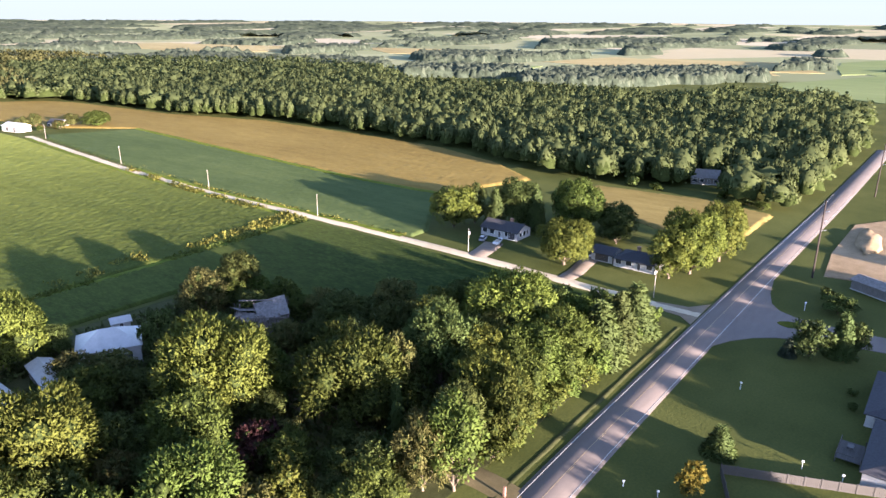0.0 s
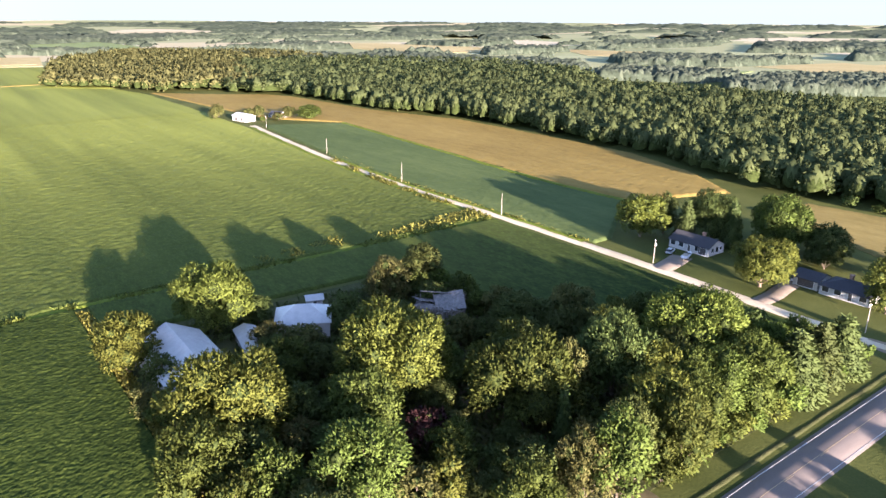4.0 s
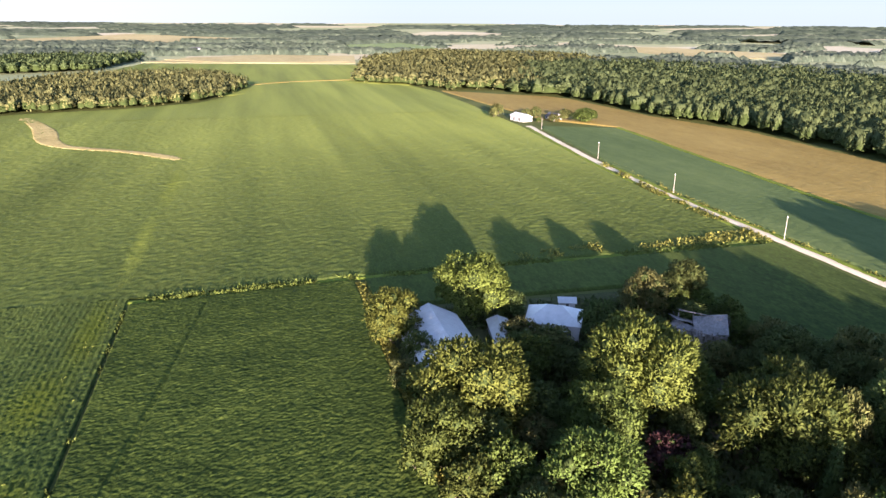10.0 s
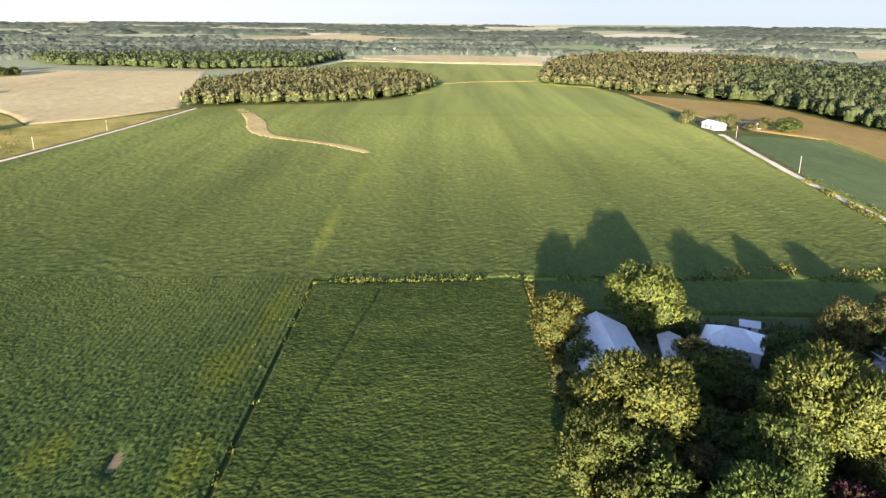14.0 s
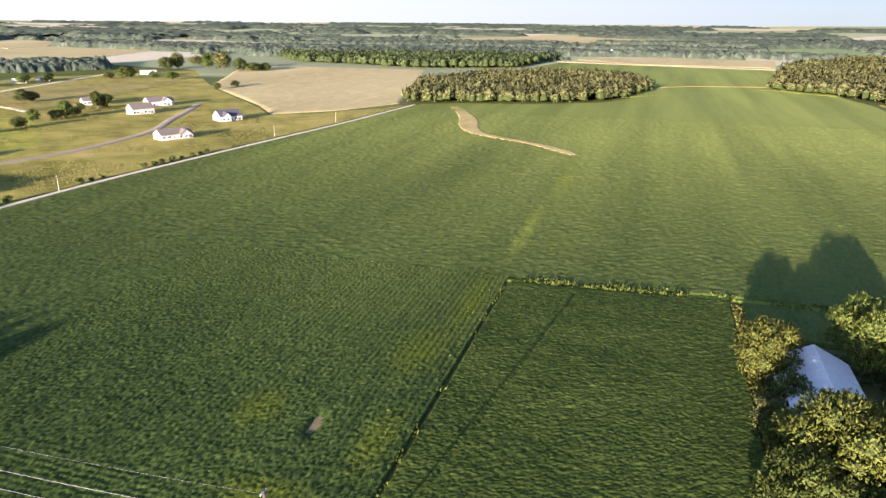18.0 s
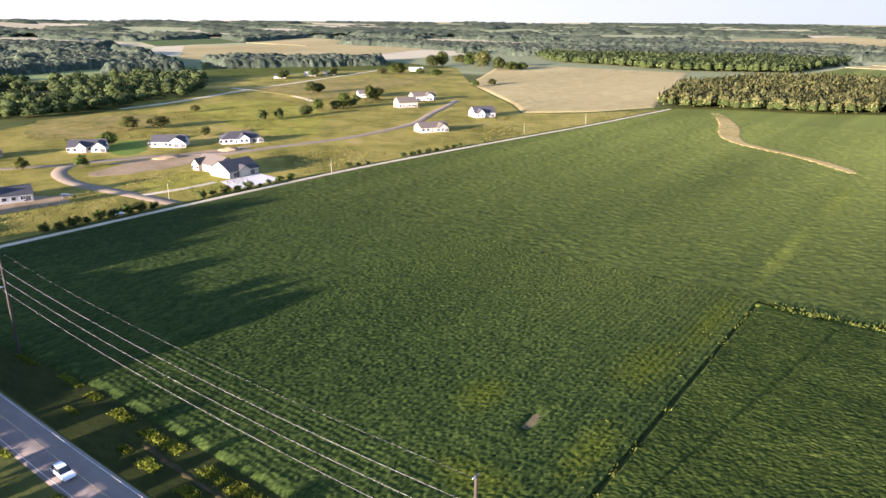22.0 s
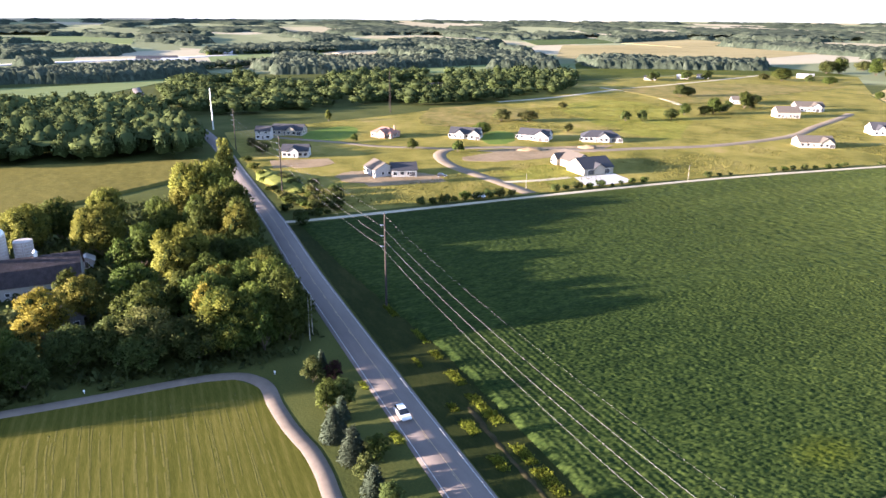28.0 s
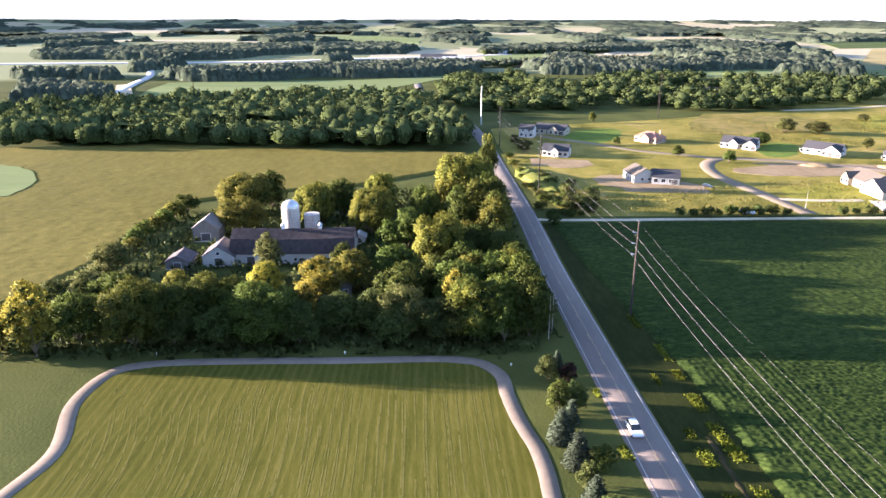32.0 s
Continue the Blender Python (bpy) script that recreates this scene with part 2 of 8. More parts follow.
def box(bm, x0, x1, y0, y1, z0, z1, bevel=0.0):
    v = [bm.verts.new(p) for p in ((x0, y0, z0), (x1, y0, z0), (x1, y1, z0), (x0, y1, z0), (x0, y0, z1), (x1, y0, z1), (x1, y1, z1), (x0, y1, z1))]
    fs = [bm.faces.new([v[i] for i in q]) for q in ((3, 2, 1, 0), (4, 5, 6, 7), (0, 1, 5, 4), (1, 2, 6, 5), (2, 3, 7, 6), (3, 0, 4, 7))]
    if bevel:
        bmesh.ops.bevel(bm, geom=list({e for f in fs for e in f.edges}), offset=bevel, segments=1, affect="EDGES")
    return bm


def boxes(*rows, bevel=0.0):
    bm = bmesh.new()
    for r in rows:
        box(bm, *r, bevel=bevel)
    return bm


def tube(bm, pts, radii, sides=8):
    """A tapered tube along points."""
    rings = []
    for k, p in enumerate(pts):
        a, b = Vector(pts[max(k - 1, 0)]), Vector(pts[min(k + 1, len(pts) - 1)])
        d = (b - a).normalized()
        u = d.orthogonal().normalized()
        w = d.cross(u)
        rings.append([bm.verts.new(Vector(p) + radii[k] * (math.cos(i * math.tau / sides) * u + math.sin(i * math.tau / sides) * w)) for i in range(sides)])
    for r, s in zip(rings, rings[1:]):
        for i in range(sides):
            bm.faces.new((r[i], r[(i + 1) % sides], s[(i + 1) % sides], s[i]))
    bm.faces.new(rings[0][::-1]), bm.faces.new(rings[-1])
    return bm


LAT = np.random.RandomState(5).rand(512, 512)


def vnoise(x, y):
    """Smooth value noise from 0 to 1 over arrays."""
    xi, yi = np.floor(x).astype(int), np.floor(y).astype(int)
    fx, fy = x - xi, y - yi
    fx, fy = fx * fx * (3 - 2 * fx), fy * fy * (3 - 2 * fy)
    a, b, c, d = (LAT[(xi + i) % 512, (yi + j) % 512] for i, j in ((0, 0), (1, 0), (0, 1), (1, 1)))
    return (a * (1 - fx) + b * fx) * (1 - fy) + (c * (1 - fx) + d * fx) * fy


def rise(x, y):
    """Height of the land: level nearby, rising slowly towards the skyline."""
    r = np.hypot(x, y)
    far = np.clip((r - 900) / 3900, 0, None)
    return 50 * far ** 1.6 + np.clip((r - 1200) / 1500, 0, 1) * 9 * (vnoise(x / 420 + 40, y / 420 + 70) - 0.5)


def inside(poly, x, y):
    c = np.zeros(np.shape(x), bool)
    for (x0, y0), (x1, y1) in zip(poly, poly[1:] + poly[:1]):
        if y0 != y1:
            c ^= ((y0 > y) != (y1 > y)) & (x < (x1 - x0) * (y - y0) / (y1 - y0) + x0)
    return c


def slab(name, poly, top, mat, label, category, step=0.0, kind="structure", skirt=None):
    """A sheet over a plan outline that follows the land, with its sides drawn down into the ground."""
    bm = bmesh.new()
    corner = [bm.verts.new((x, y, 0)) for x, y in poly]
    for t in tessellate_polygon([[Vector((x, y, 0)) for x, y in poly]]):
        bm.faces.new([corner[i] for i in t])
    if step:
        for k in range(2):
            lo, hi = min(p[k] for p in poly), max(p[k] for p in poly)
            for c in np.arange(lo + step, hi, step):
                co, no = [0, 0, 0], [0, 0, 0]
                co[k], no[k] = c, 1
                bmesh.ops.bisect_plane(bm, geom=bm.verts[:] + bm.edges[:] + bm.faces[:], plane_co=co, plane_no=no)
    rim = [e for e in bm.edges if e.is_boundary]
    ext = bmesh.ops.extrude_edge_only(bm, edges=rim)["geom"]
    low = {g for g in ext if isinstance(g, bmesh.types.BMVert)}
    for v in bm.verts:
        v.co.z = float(rise(np.float64(v.co.x), np.float64(v.co.y))) + (-0.4 if v in low else top)
    bm.normal_update()
    bmesh.ops.reverse_faces(bm, faces=[f for f in bm.faces if f.normal.z < -0.3])
    me = bpy.data.meshes.new(name)
    bm.to_mesh(me)
    bm.free()
    me.materials.append(mat)
    return tagged(new(name, me), label, category, kind=kind)


def ribbon(name, pts, width, top, mat, label, category, kind="structure", wob=0.0, n=8):
    """A road or track of even width along a smooth line, with sloped shoulders."""
    P = [Vector((x, y, 0)) for x, y in pts]
    fine = []
    for k in range(len(P) - 1):
        a, b, c, d = P[max(k - 1, 0)], P[k], P[k + 1], P[min(k + 2, len(P) - 1)]
        for i in range(n):
            t = i / n
            fine.append(0.5 * (2 * b + (c - a) * t + (2 * a - 5 * b + 4 * c - d) * t * t + (3 * b - a - 3 * c + d) * t ** 3))
    fine.append(P[-1])
    verts, faces = [], []
    rnd = random.Random(len(pts))
    for k, p in enumerate(fine):
        d = (fine[min(k + 1, len(fine) - 1)] - fine[max(k - 1, 0)]).normalized()
        s = Vector((d.y, -d.x, 0))
        for off, h in ((-0.5 * width - 0.5, -0.3), (-0.5 * width, top), (0, top + 0.06), (0.5 * width, top), (0.5 * width + 0.5, -0.3)):
            q = p + s * (off + (rnd.uniform(-wob, wob) if off else 0))
            verts.append((q.x, q.y, float(rise(np.float64(q.x), np.float64(q.y))) + h))
    for k in range(len(fine) - 1):
        for i in range(4):
            a = 5 * k + i
            faces.append((a, a + 1, a + 6, a + 5))
    me = mesh_from(name, verts, faces, mat, True)
    if sum(p.normal.z for p in me.polygons) < 0:
        me.flip_normals()
    return tagged(new(name, me), label, category, kind=kind)


def rounded(poly, seed=1, wob=1.2):
    """A plan outline with its corners cut round and a little unevenness."""
    rnd = random.Random(seed)
    for k in range(2):
        poly = [q for (x0, y0), (x1, y1) in zip(poly, poly[1:] + poly[:1]) for q in ((0.75 * x0 + 0.25 * x1, 0.75 * y0 + 0.25 * y1), (0.25 * x0 + 0.75 * x1, 0.25 * y0 + 0.75 * y1))]
    return [(x + rnd.uniform(-wob, wob), y + rnd.uniform(-wob, wob)) for x, y in poly]


# ---- the land ----
def land():
    rad = np.concatenate([np.linspace(0, 900, 46), 900 + 4000 * np.linspace(0.015, 1, 66) ** 1.25])
    ang = np.linspace(0, math.tau, 361)[:-1]
    R, A = np.meshgrid(rad, ang, indexing="ij")
    X, Y = R * np.cos(A), R * np.sin(A)
    Z = rise(X, Y)
    n = len(ang)
    i, j = np.meshgrid(np.arange(len(rad) - 1), np.arange(n), indexing="ij")
    f = np.stack([i * n + j, (i + 1) * n + j, (i + 1) * n + (j + 1) % n, i * n + (j + 1) % n], -1).reshape(-1, 4)
    m, nt, b = shader("farmland", 0.95, 0, 0.03)
    tc, mp, vo = (nt.nodes.new("ShaderNode" + k) for k in ("TexCoord", "Mapping", "TexVoronoi"))
    mp.inputs["Scale"].default_value = (1 / 520, 1 / 340, 0)
    vo.distance, vo.inputs["Scale"].default_value, vo.inputs["Randomness"].default_value = "CHEBYCHEV", 1.0, 0.8
    link(nt, tc.outputs["Object"], mp.inputs[0]), link(nt, mp.outputs[0], vo.inputs["Vector"])
    sep = nt.nodes.new("ShaderNodeSeparateColor")
    link(nt, vo.outputs["Color"], sep.inputs[0])
    # distant field colours, lightened to stand in for haze
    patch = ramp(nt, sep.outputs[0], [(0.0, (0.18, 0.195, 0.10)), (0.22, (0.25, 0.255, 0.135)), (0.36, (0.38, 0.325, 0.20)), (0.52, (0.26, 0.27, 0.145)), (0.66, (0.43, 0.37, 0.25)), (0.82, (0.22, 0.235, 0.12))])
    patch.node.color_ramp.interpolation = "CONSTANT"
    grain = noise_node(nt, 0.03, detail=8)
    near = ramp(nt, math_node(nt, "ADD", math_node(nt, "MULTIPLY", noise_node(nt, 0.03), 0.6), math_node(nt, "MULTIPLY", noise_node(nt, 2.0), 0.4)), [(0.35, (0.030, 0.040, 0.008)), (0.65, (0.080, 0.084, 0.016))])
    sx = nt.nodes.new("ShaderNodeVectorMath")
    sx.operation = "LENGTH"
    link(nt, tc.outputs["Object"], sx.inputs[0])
    # beyond 950 m the ground takes these hazier colours
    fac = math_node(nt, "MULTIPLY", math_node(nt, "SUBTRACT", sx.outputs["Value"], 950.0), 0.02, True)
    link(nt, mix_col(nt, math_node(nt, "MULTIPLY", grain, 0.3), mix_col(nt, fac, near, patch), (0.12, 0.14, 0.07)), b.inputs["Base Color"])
    bump_node(nt, b, noise_node(nt, 1.5), 0.4, 0.2)
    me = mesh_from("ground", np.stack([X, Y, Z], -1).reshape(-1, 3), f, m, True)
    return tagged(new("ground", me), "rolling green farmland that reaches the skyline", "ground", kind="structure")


land()


def sky_backdrop():
    """A pale band of hazy sky, far behind the skyline."""
    m = bpy.data.materials.new("hazy_sky")
    m.use_nodes = True
    nt = m.node_tree
    nt.nodes.remove(nt.nodes["Principled BSDF"])
    em, tc, xyz = (nt.nodes.new("ShaderNode" + k) for k in ("Emission", "TexCoord", "SeparateXYZ"))
    link(nt, tc.outputs["Object"], xyz.inputs[0])
    h = math_node(nt, "MULTIPLY", math_node(nt, "SUBTRACT", xyz.outputs[2], 90.0), 1 / 260, True)
    pale = ramp(nt, h, [(0.0, (0.81, 0.96, 0.89)), (0.25, (0.82, 0.98, 0.93)), (1.0, (0.75, 0.95, 0.97))])
    west = math_node(nt, "MULTIPLY", math_node(nt, "ADD", math_node(nt, "MULTIPLY", xyz.outputs[0], -1 / 4930), 0.2), 0.8, True)
    link(nt, mix_col(nt, west, pale, (1.35, 1.38, 1.30)), em.inputs[0])
    em.inputs[1].default_value = 0.122
    link(nt, em.outputs[0], nt.nodes["Material Output"].inputs[0])
    n = 120
    a = np.arange(n) * math.tau / n
    v = np.concatenate([np.stack([4930 * np.cos(a), 4930 * np.sin(a), np.full(n, z)], -1) for z in (-60.0, 420.0)])
    f = [(i, n + i, n + (i + 1) % n, (i + 1) % n) for i in range(n)]
    return tagged(new("backdrop", mesh_from("backdrop", v, f, m, True)), "pale hazy sky low over the skyline", "sky", kind="structure")


sky_backdrop()

# ---- roads and fields ----
ribbon("road", [(480, 37), (330, 38.5), (210, 41), (100, 42.5), (0, 42), (-110, 41), (-190, 41), (-250, 42.5), (-340, 42.5), (-425, 42.5), (-520, 36), (-640, 18), (-760, 6), (-870, 4)], 7.7, 0.12, M["asphalt"], "two-lane asphalt country road with worn paint lines", "road")
M["line_white"] = painted("road_paint_white", (0.50, 0.48, 0.44), 0.7, 0.2, 3.0)
M["line_yellow"] = painted("road_paint_yellow", (0.44, 0.33, 0.19), 0.7, 0.25, 3.0)
PAINT = [(330, 38.5), (210, 41), (100, 42.5), (0, 42), (-110, 41), (-190, 41), (-250, 42.5), (-340, 42.5), (-425, 42.5)]


def road_y(x):
    return float(np.interp(-x, [-p[0] for p in PAINT], [p[1] for p in PAINT]))


def painted_line(name, offset, width, mat, label, x0=-425, x1=330, dash=None):
    bm = bmesh.new()
    xs = np.arange(x0, x1, dash[0] + dash[1]) if dash else np.arange(x0, x1, 15.0)
    for x in xs:
        e = x + (dash[0] if dash else 15.0)
        p = [(x, road_y(x) + offset - width / 2), (e, road_y(e) + offset - width / 2), (e, road_y(e) + offset + width / 2), (x, road_y(x) + offset + width / 2)]
        z = 0.145 + 0.06 * (1 - min(1, abs(offset) / 3.85))
        bm.faces.new([bm.verts.new((*q, z)) for q in p])
    tagged(new(name, finish(bm, name, mat)), label, "road marking", kind="structure")


painted_line("edge_line", 3.3, 0.14, M["line_white"], "thin white painted edge line")
painted_line("edge_line", -3.3, 0.14, M["line_white"], "thin white painted edge line")
painted_line("centre_line", 0.12, 0.11, M["line_yellow"], "faded yellow centre line")
painted_line("centre_line", -0.16, 0.11, M["line_yellow"], "faded dashed yellow centre line", dash=(3.0, 9.0))

M["grass_new"] = earth("fresh_lawn", [(0.075, 0.120, 0.022), (0.110, 0.155, 0.028), (0.145, 0.180, 0.036)], 0.05, 0.4, 4.0, bump=0.3, dist=0.1)
M["meadow_bright"] = earth("bright_meadow", [(0.095, 0.102, 0.017), (0.185, 0.178, 0.030), (0.275, 0.245, 0.050)], 0.03, 0.12, 1.5, bump=1.0, dist=0.5)
M["meadow_brown"] = earth("brown_meadow", [(0.090, 0.088, 0.022), (0.175, 0.148, 0.042), (0.28, 0.20, 0.080)], 0.03, 0.12, 1.5, bump=1.0, dist=0.5)

M["hay"] = earth("dry_hay", [(0.078, 0.075, 0.016), (0.102, 0.095, 0.023), (0.128, 0.114, 0.031)], 0.1, 0.8, 6.0, bump=0.3, dist=0.05)
M["yard_brown"] = earth("trodden_earth", [(0.085, 0.070, 0.035), (0.12, 0.098, 0.050), (0.16, 0.13, 0.070)], 0.1, 0.6, 5.0, bump=0.3, dist=0.05)
M["quarry"] = earth("pale_sand", [(0.36, 0.29, 0.18), (0.44, 0.36, 0.24), (0.50, 0.42, 0.29)], 0.02, 0.1, 1.0)

# east lane, side road and drives
ribbon("gravel_lane", [(170.5, 46), (170.5, 60), (172, 98), (173, 125), (173.5, 189), (172.5, 255), (176, 326), (183, 400), (191, 472)], 4.2, 0.10, M["gravel"], "pale gravel farm lane between the crops", "lane", wob=0.25)
slab("side_road", [(146, 39.6), (155, 37.8), (160, 35.4), (165, 31.6), (168.5, 27.2), (171.2, 21.5), (174, 12), (175.8, 2), (177, -60), (177, -200), (184.5, -200), (184.5, -60), (184.4, 4), (183.6, 20), (184.2, 26), (186.5, 30.5), (190.5, 33.2), (198, 35.3), (216, 38.0), (200, 39.6), (170, 39.8)], 0.10, M["asphalt"], "asphalt side road that joins the main road in a wide mouth", "road")
slab("road_island", rounded([(176.0, 27.5), (178.2, 29.5), (180.6, 27.0), (181.2, 19.5), (179.6, 16.5), (177.6, 20.5)], 6, 0.2), 0.2, M["grass"], "small grass island in the mouth of the side road", "traffic island")
slab("paved_apron", [(163.5, 46.0), (167.2, 50.0), (168.2, 58), (172.8, 58), (174.2, 50.0), (179.5, 46.0)], 0.12, M["street"], "pale paved apron of the farm lane", "lane")
ribbon("house_drive", [(173, 118), (180, 119), (189, 121)], 6.5, 0.12, M["drive"], "grey gravel parking place before the ranch house", "drive")
ribbon("house_drive", [(173, 86), (180, 86), (187, 87), (196, 88)], 5.0, 0.12, M["drive"], "grey drive to the garage", "drive")
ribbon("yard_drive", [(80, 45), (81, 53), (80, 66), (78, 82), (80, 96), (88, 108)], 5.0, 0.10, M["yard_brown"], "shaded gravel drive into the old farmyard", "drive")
# west lane, subdivision streets and drives
ribbon("lane_west", [(-248, 46), (-247, 60), (-246.5, 105), (-246, 168), (-243, 253), (-231, 364), (-218, 468), (-207, 595)], 2.6, 0.12, M["gravel"], "pale gravel field lane along the soybeans", "lane", wob=0.1)
ribbon("curved_drive", [(-84, 21.2), (-91, 21.2), (-97, 21.4), (-103.6, 21.0), (-109, 19.9), (-114, 19.0), (-122, 18.2), (-129, 18.0), (-133.4, 16.2), (-136.6, 12.4), (-138, 4), (-138, -16), (-138.5, -36), (-138, -57), (-134, -65), (-122, -67), (-106, -63), (-92, -66), (-70, -70)], 2.9, 0.10, M["drive"], "curving pinkish grey drive round the lawn", "drive")
ribbon("subdivision_street", [(-252, 152.5), (-277, 150), (-296, 147.5), (-312, 145.4), (-329, 146), (-346, 150.5), (-358, 159), (-362, 170), (-358, 184), (-353, 200), (-342, 217), (-326, 242), (-322, 268), (-313, 316), (-321, 387), (-345, 440), (-369, 496), (-386, 530)], 7.0, 0.10, M["street"], "new street of pale grey asphalt in the subdivision", "street")
ribbon("subdivision_street", [(-361, 162), (-370.6, 152), (-379, 137.4), (-389.7, 123.8), (-405, 112), (-425, 92), (-446, 74)], 5.5, 0.10, M["street"], "side street of pale asphalt in the subdivision", "street")
ribbon("house_drive", [(-275, 152), (-272, 170), (-272, 186)], 3.5, 0.12, M["gravel"], "pale drive to the new house", "drive")
slab("meadow_beyond", [(-478, 684), (-700, 640), (-560, 300), (-600, 292), (-690, 330), (-715, 490), (-745, 700), (-640, 880)], 0.06, M["meadow"], "dry meadow beyond the building plots", "meadow", step=60)
slab("pasture_beyond", [(-745, 520), (-900, 600), (-1040, 716), (-947, 1040), (-860, 940), (-640, 890), (-748, 700)], 0.06, M["grass"], "green pasture round far farmhouses", "pasture", step=60)
ribbon("far_street", [(-560, 300), (-574, 368), (-618, 481), (-636, 549), (-668, 660), (-705, 776)], 6.0, 0.14, M["gravel"], "pale street that climbs past far houses", "street")
ribbon("far_street", [(-640, 470), (-560, 470), (-482, 441)], 6.0, 0.1, M["gravel"], "pale gravel street on the rise", "street")

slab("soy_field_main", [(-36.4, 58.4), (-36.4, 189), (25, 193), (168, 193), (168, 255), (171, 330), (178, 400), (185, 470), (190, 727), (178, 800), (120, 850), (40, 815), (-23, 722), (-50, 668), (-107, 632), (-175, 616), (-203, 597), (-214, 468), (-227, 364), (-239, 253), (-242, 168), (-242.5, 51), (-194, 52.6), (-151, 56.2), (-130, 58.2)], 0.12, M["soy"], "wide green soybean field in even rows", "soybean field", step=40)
slab("soy_field_near", [(-35.7, 64), (24, 64), (24, 188.4), (-35.7, 184.4)], 0.12, M["soy_cross"], "dark green field of lodged soybeans", "soybean field")
slab("soy_field_behind_yard", [(27, 187), (27, 166), (60, 166), (115, 164), (118, 100), (166, 66), (168.5, 186)], 0.15, M["soy"], "dark green soybean field behind the old farmyard", "soybean field")
slab("soy_field_east", [(177, 147), (186, 147), (230, 178), (229, 227), (238, 335), (247, 445), (199, 466), (194, 455), (180, 326), (176.5, 255)], 0.15, M["soy_blue"], "lush blue-green soybean field beside the lane", "soybean field", step=40)
slab("corn_field_ripe", [(234, 176), (281, 160), (304, 194), (322, 245), (327, 323), (329, 411), (306, 498), (297, 632), (285, 660), (245, 690), (196, 740), (205, 600), (214, 500), (250, 450), (241, 335), (232, 227)], 0.15, M["corn_ripe"], "ripe tan corn field in front of the woods", "corn field", step=40)
M["corn_turning"] = earth("turning_corn", [(0.125, 0.098, 0.030), (0.175, 0.135, 0.044), (0.225, 0.175, 0.060)], 0.02, 0.2, 1.6, bump=0.35, dist=0.15, stretch=(1, 0.3, 1))
slab("corn_field_small", [(238, 80), (236, 56), (284, 54), (292, 84), (288, 130), (262, 138), (252, 110)], 0.15, M["corn_turning"], "small ripe corn plot behind the houses", "corn field", step=40)
slab("soy_field_north", [(-25, 773), (-32, 722), (120, 856), (180, 806), (172, 1196), (-174, 1281), (-206, 1039)], 0.15, M["soy"], "green soybean field beyond the grove", "soybean field", step=60)
slab("stubble_field_north", [(-180, 1310), (174, 1225), (207, 1480), (-108, 1470)], 0.4, M["stubble"], "straw-coloured stubble field far off", "stubble field", step=60)
slab("stubble_field_northwest", [(-640, 1010), (-336, 1020), (-275, 800), (-222, 596), (-252, 532), (-291, 492), (-330, 540), (-478, 684)], 0.15, M["stubble"], "pale straw-coloured field beyond the houses", "stubble field", step=60)
slab("corn_field_west", [(-402, -240), (-412, -153), (-396, -55), (-380, 30), (-345, 30), (-305, -24), (-290, -70), (-277, -92), (-245, -97), (-208, -96), (-180, -104), (-160, -112), (-170, -190), (-260, -260)], 0.15, M["corn_green"], "green and gold corn field round the old farm", "corn field", step=40)
slab("lawn", [(-60, 20), (-88, 20.3), (-100, 21), (-112, 19.6), (-121, 17.6), (-129, 17), (-135, 12.4), (-137, 4), (-137, -16), (-137.5, -36), (-137, -56), (-133, -64), (-122, -66), (-106, -62), (-92, -65), (-70, -69), (-50, -40)], 0.06, M["lawn_stripes"], "mown lawn with curved hay rows", "lawn")
slab("meadow_subdivision", [(-252, 60), (-250, 170), (-247, 260), (-235, 370), (-222, 470), (-211, 590), (-250, 525), (-291, 488), (-330, 535), (-478, 680), (-700, 640), (-560, 300), (-510, 180), (-470, 52), (-420, 50), (-300, 50)], 0.05, M["meadow"], "dry yellow-green meadow of building plots", "meadow", step=60)
slab("yard_ground", [(26, 64), (26, 166), (60, 164), (114, 162), (117, 100), (165, 64), (160, 52), (90, 54), (40, 56)], 0.05, M["shaded_ground"], "shaded rough ground of the old farmyard", "yard")
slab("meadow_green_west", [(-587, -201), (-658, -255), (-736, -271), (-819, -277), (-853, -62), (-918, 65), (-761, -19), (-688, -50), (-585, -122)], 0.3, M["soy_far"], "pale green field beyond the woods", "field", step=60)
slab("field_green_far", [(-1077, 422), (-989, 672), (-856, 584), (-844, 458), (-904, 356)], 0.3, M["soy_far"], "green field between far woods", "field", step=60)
slab("field_brown_far", [(-1104, 707), (-934, 939), (-1077, 1347), (-1431, 1371), (-1577, 1029)], 0.3, M["stubble"], "broad tan field on the far rise", "field", step=60)
slab("plot_brown", [(-620, 474), (-482, 450), (-548, 740), (-638, 632)], 0.25, M["meadow_brown"], "brown bare plot on the rise", "field", step=60)
slab("field_tan_far", [(860, 1755), (874, 1333), (1032, 1181), (1185, 1315), (1088, 1732)], 0.5, M["stubble"], "tan stubble strip beyond the woods", "field", step=80)
slab("field_tan_far", [(1127, 993), (1184, 874), (1343, 1008), (1263, 1202)], 0.5, M["stubble"], "tan stubble field beyond the woods", "field", step=80)
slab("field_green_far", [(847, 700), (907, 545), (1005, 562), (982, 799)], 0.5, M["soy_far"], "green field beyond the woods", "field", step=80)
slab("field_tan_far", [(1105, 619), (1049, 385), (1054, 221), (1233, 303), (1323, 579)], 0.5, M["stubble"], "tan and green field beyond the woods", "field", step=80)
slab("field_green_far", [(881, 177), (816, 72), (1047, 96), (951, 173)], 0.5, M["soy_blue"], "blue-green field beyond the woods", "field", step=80)
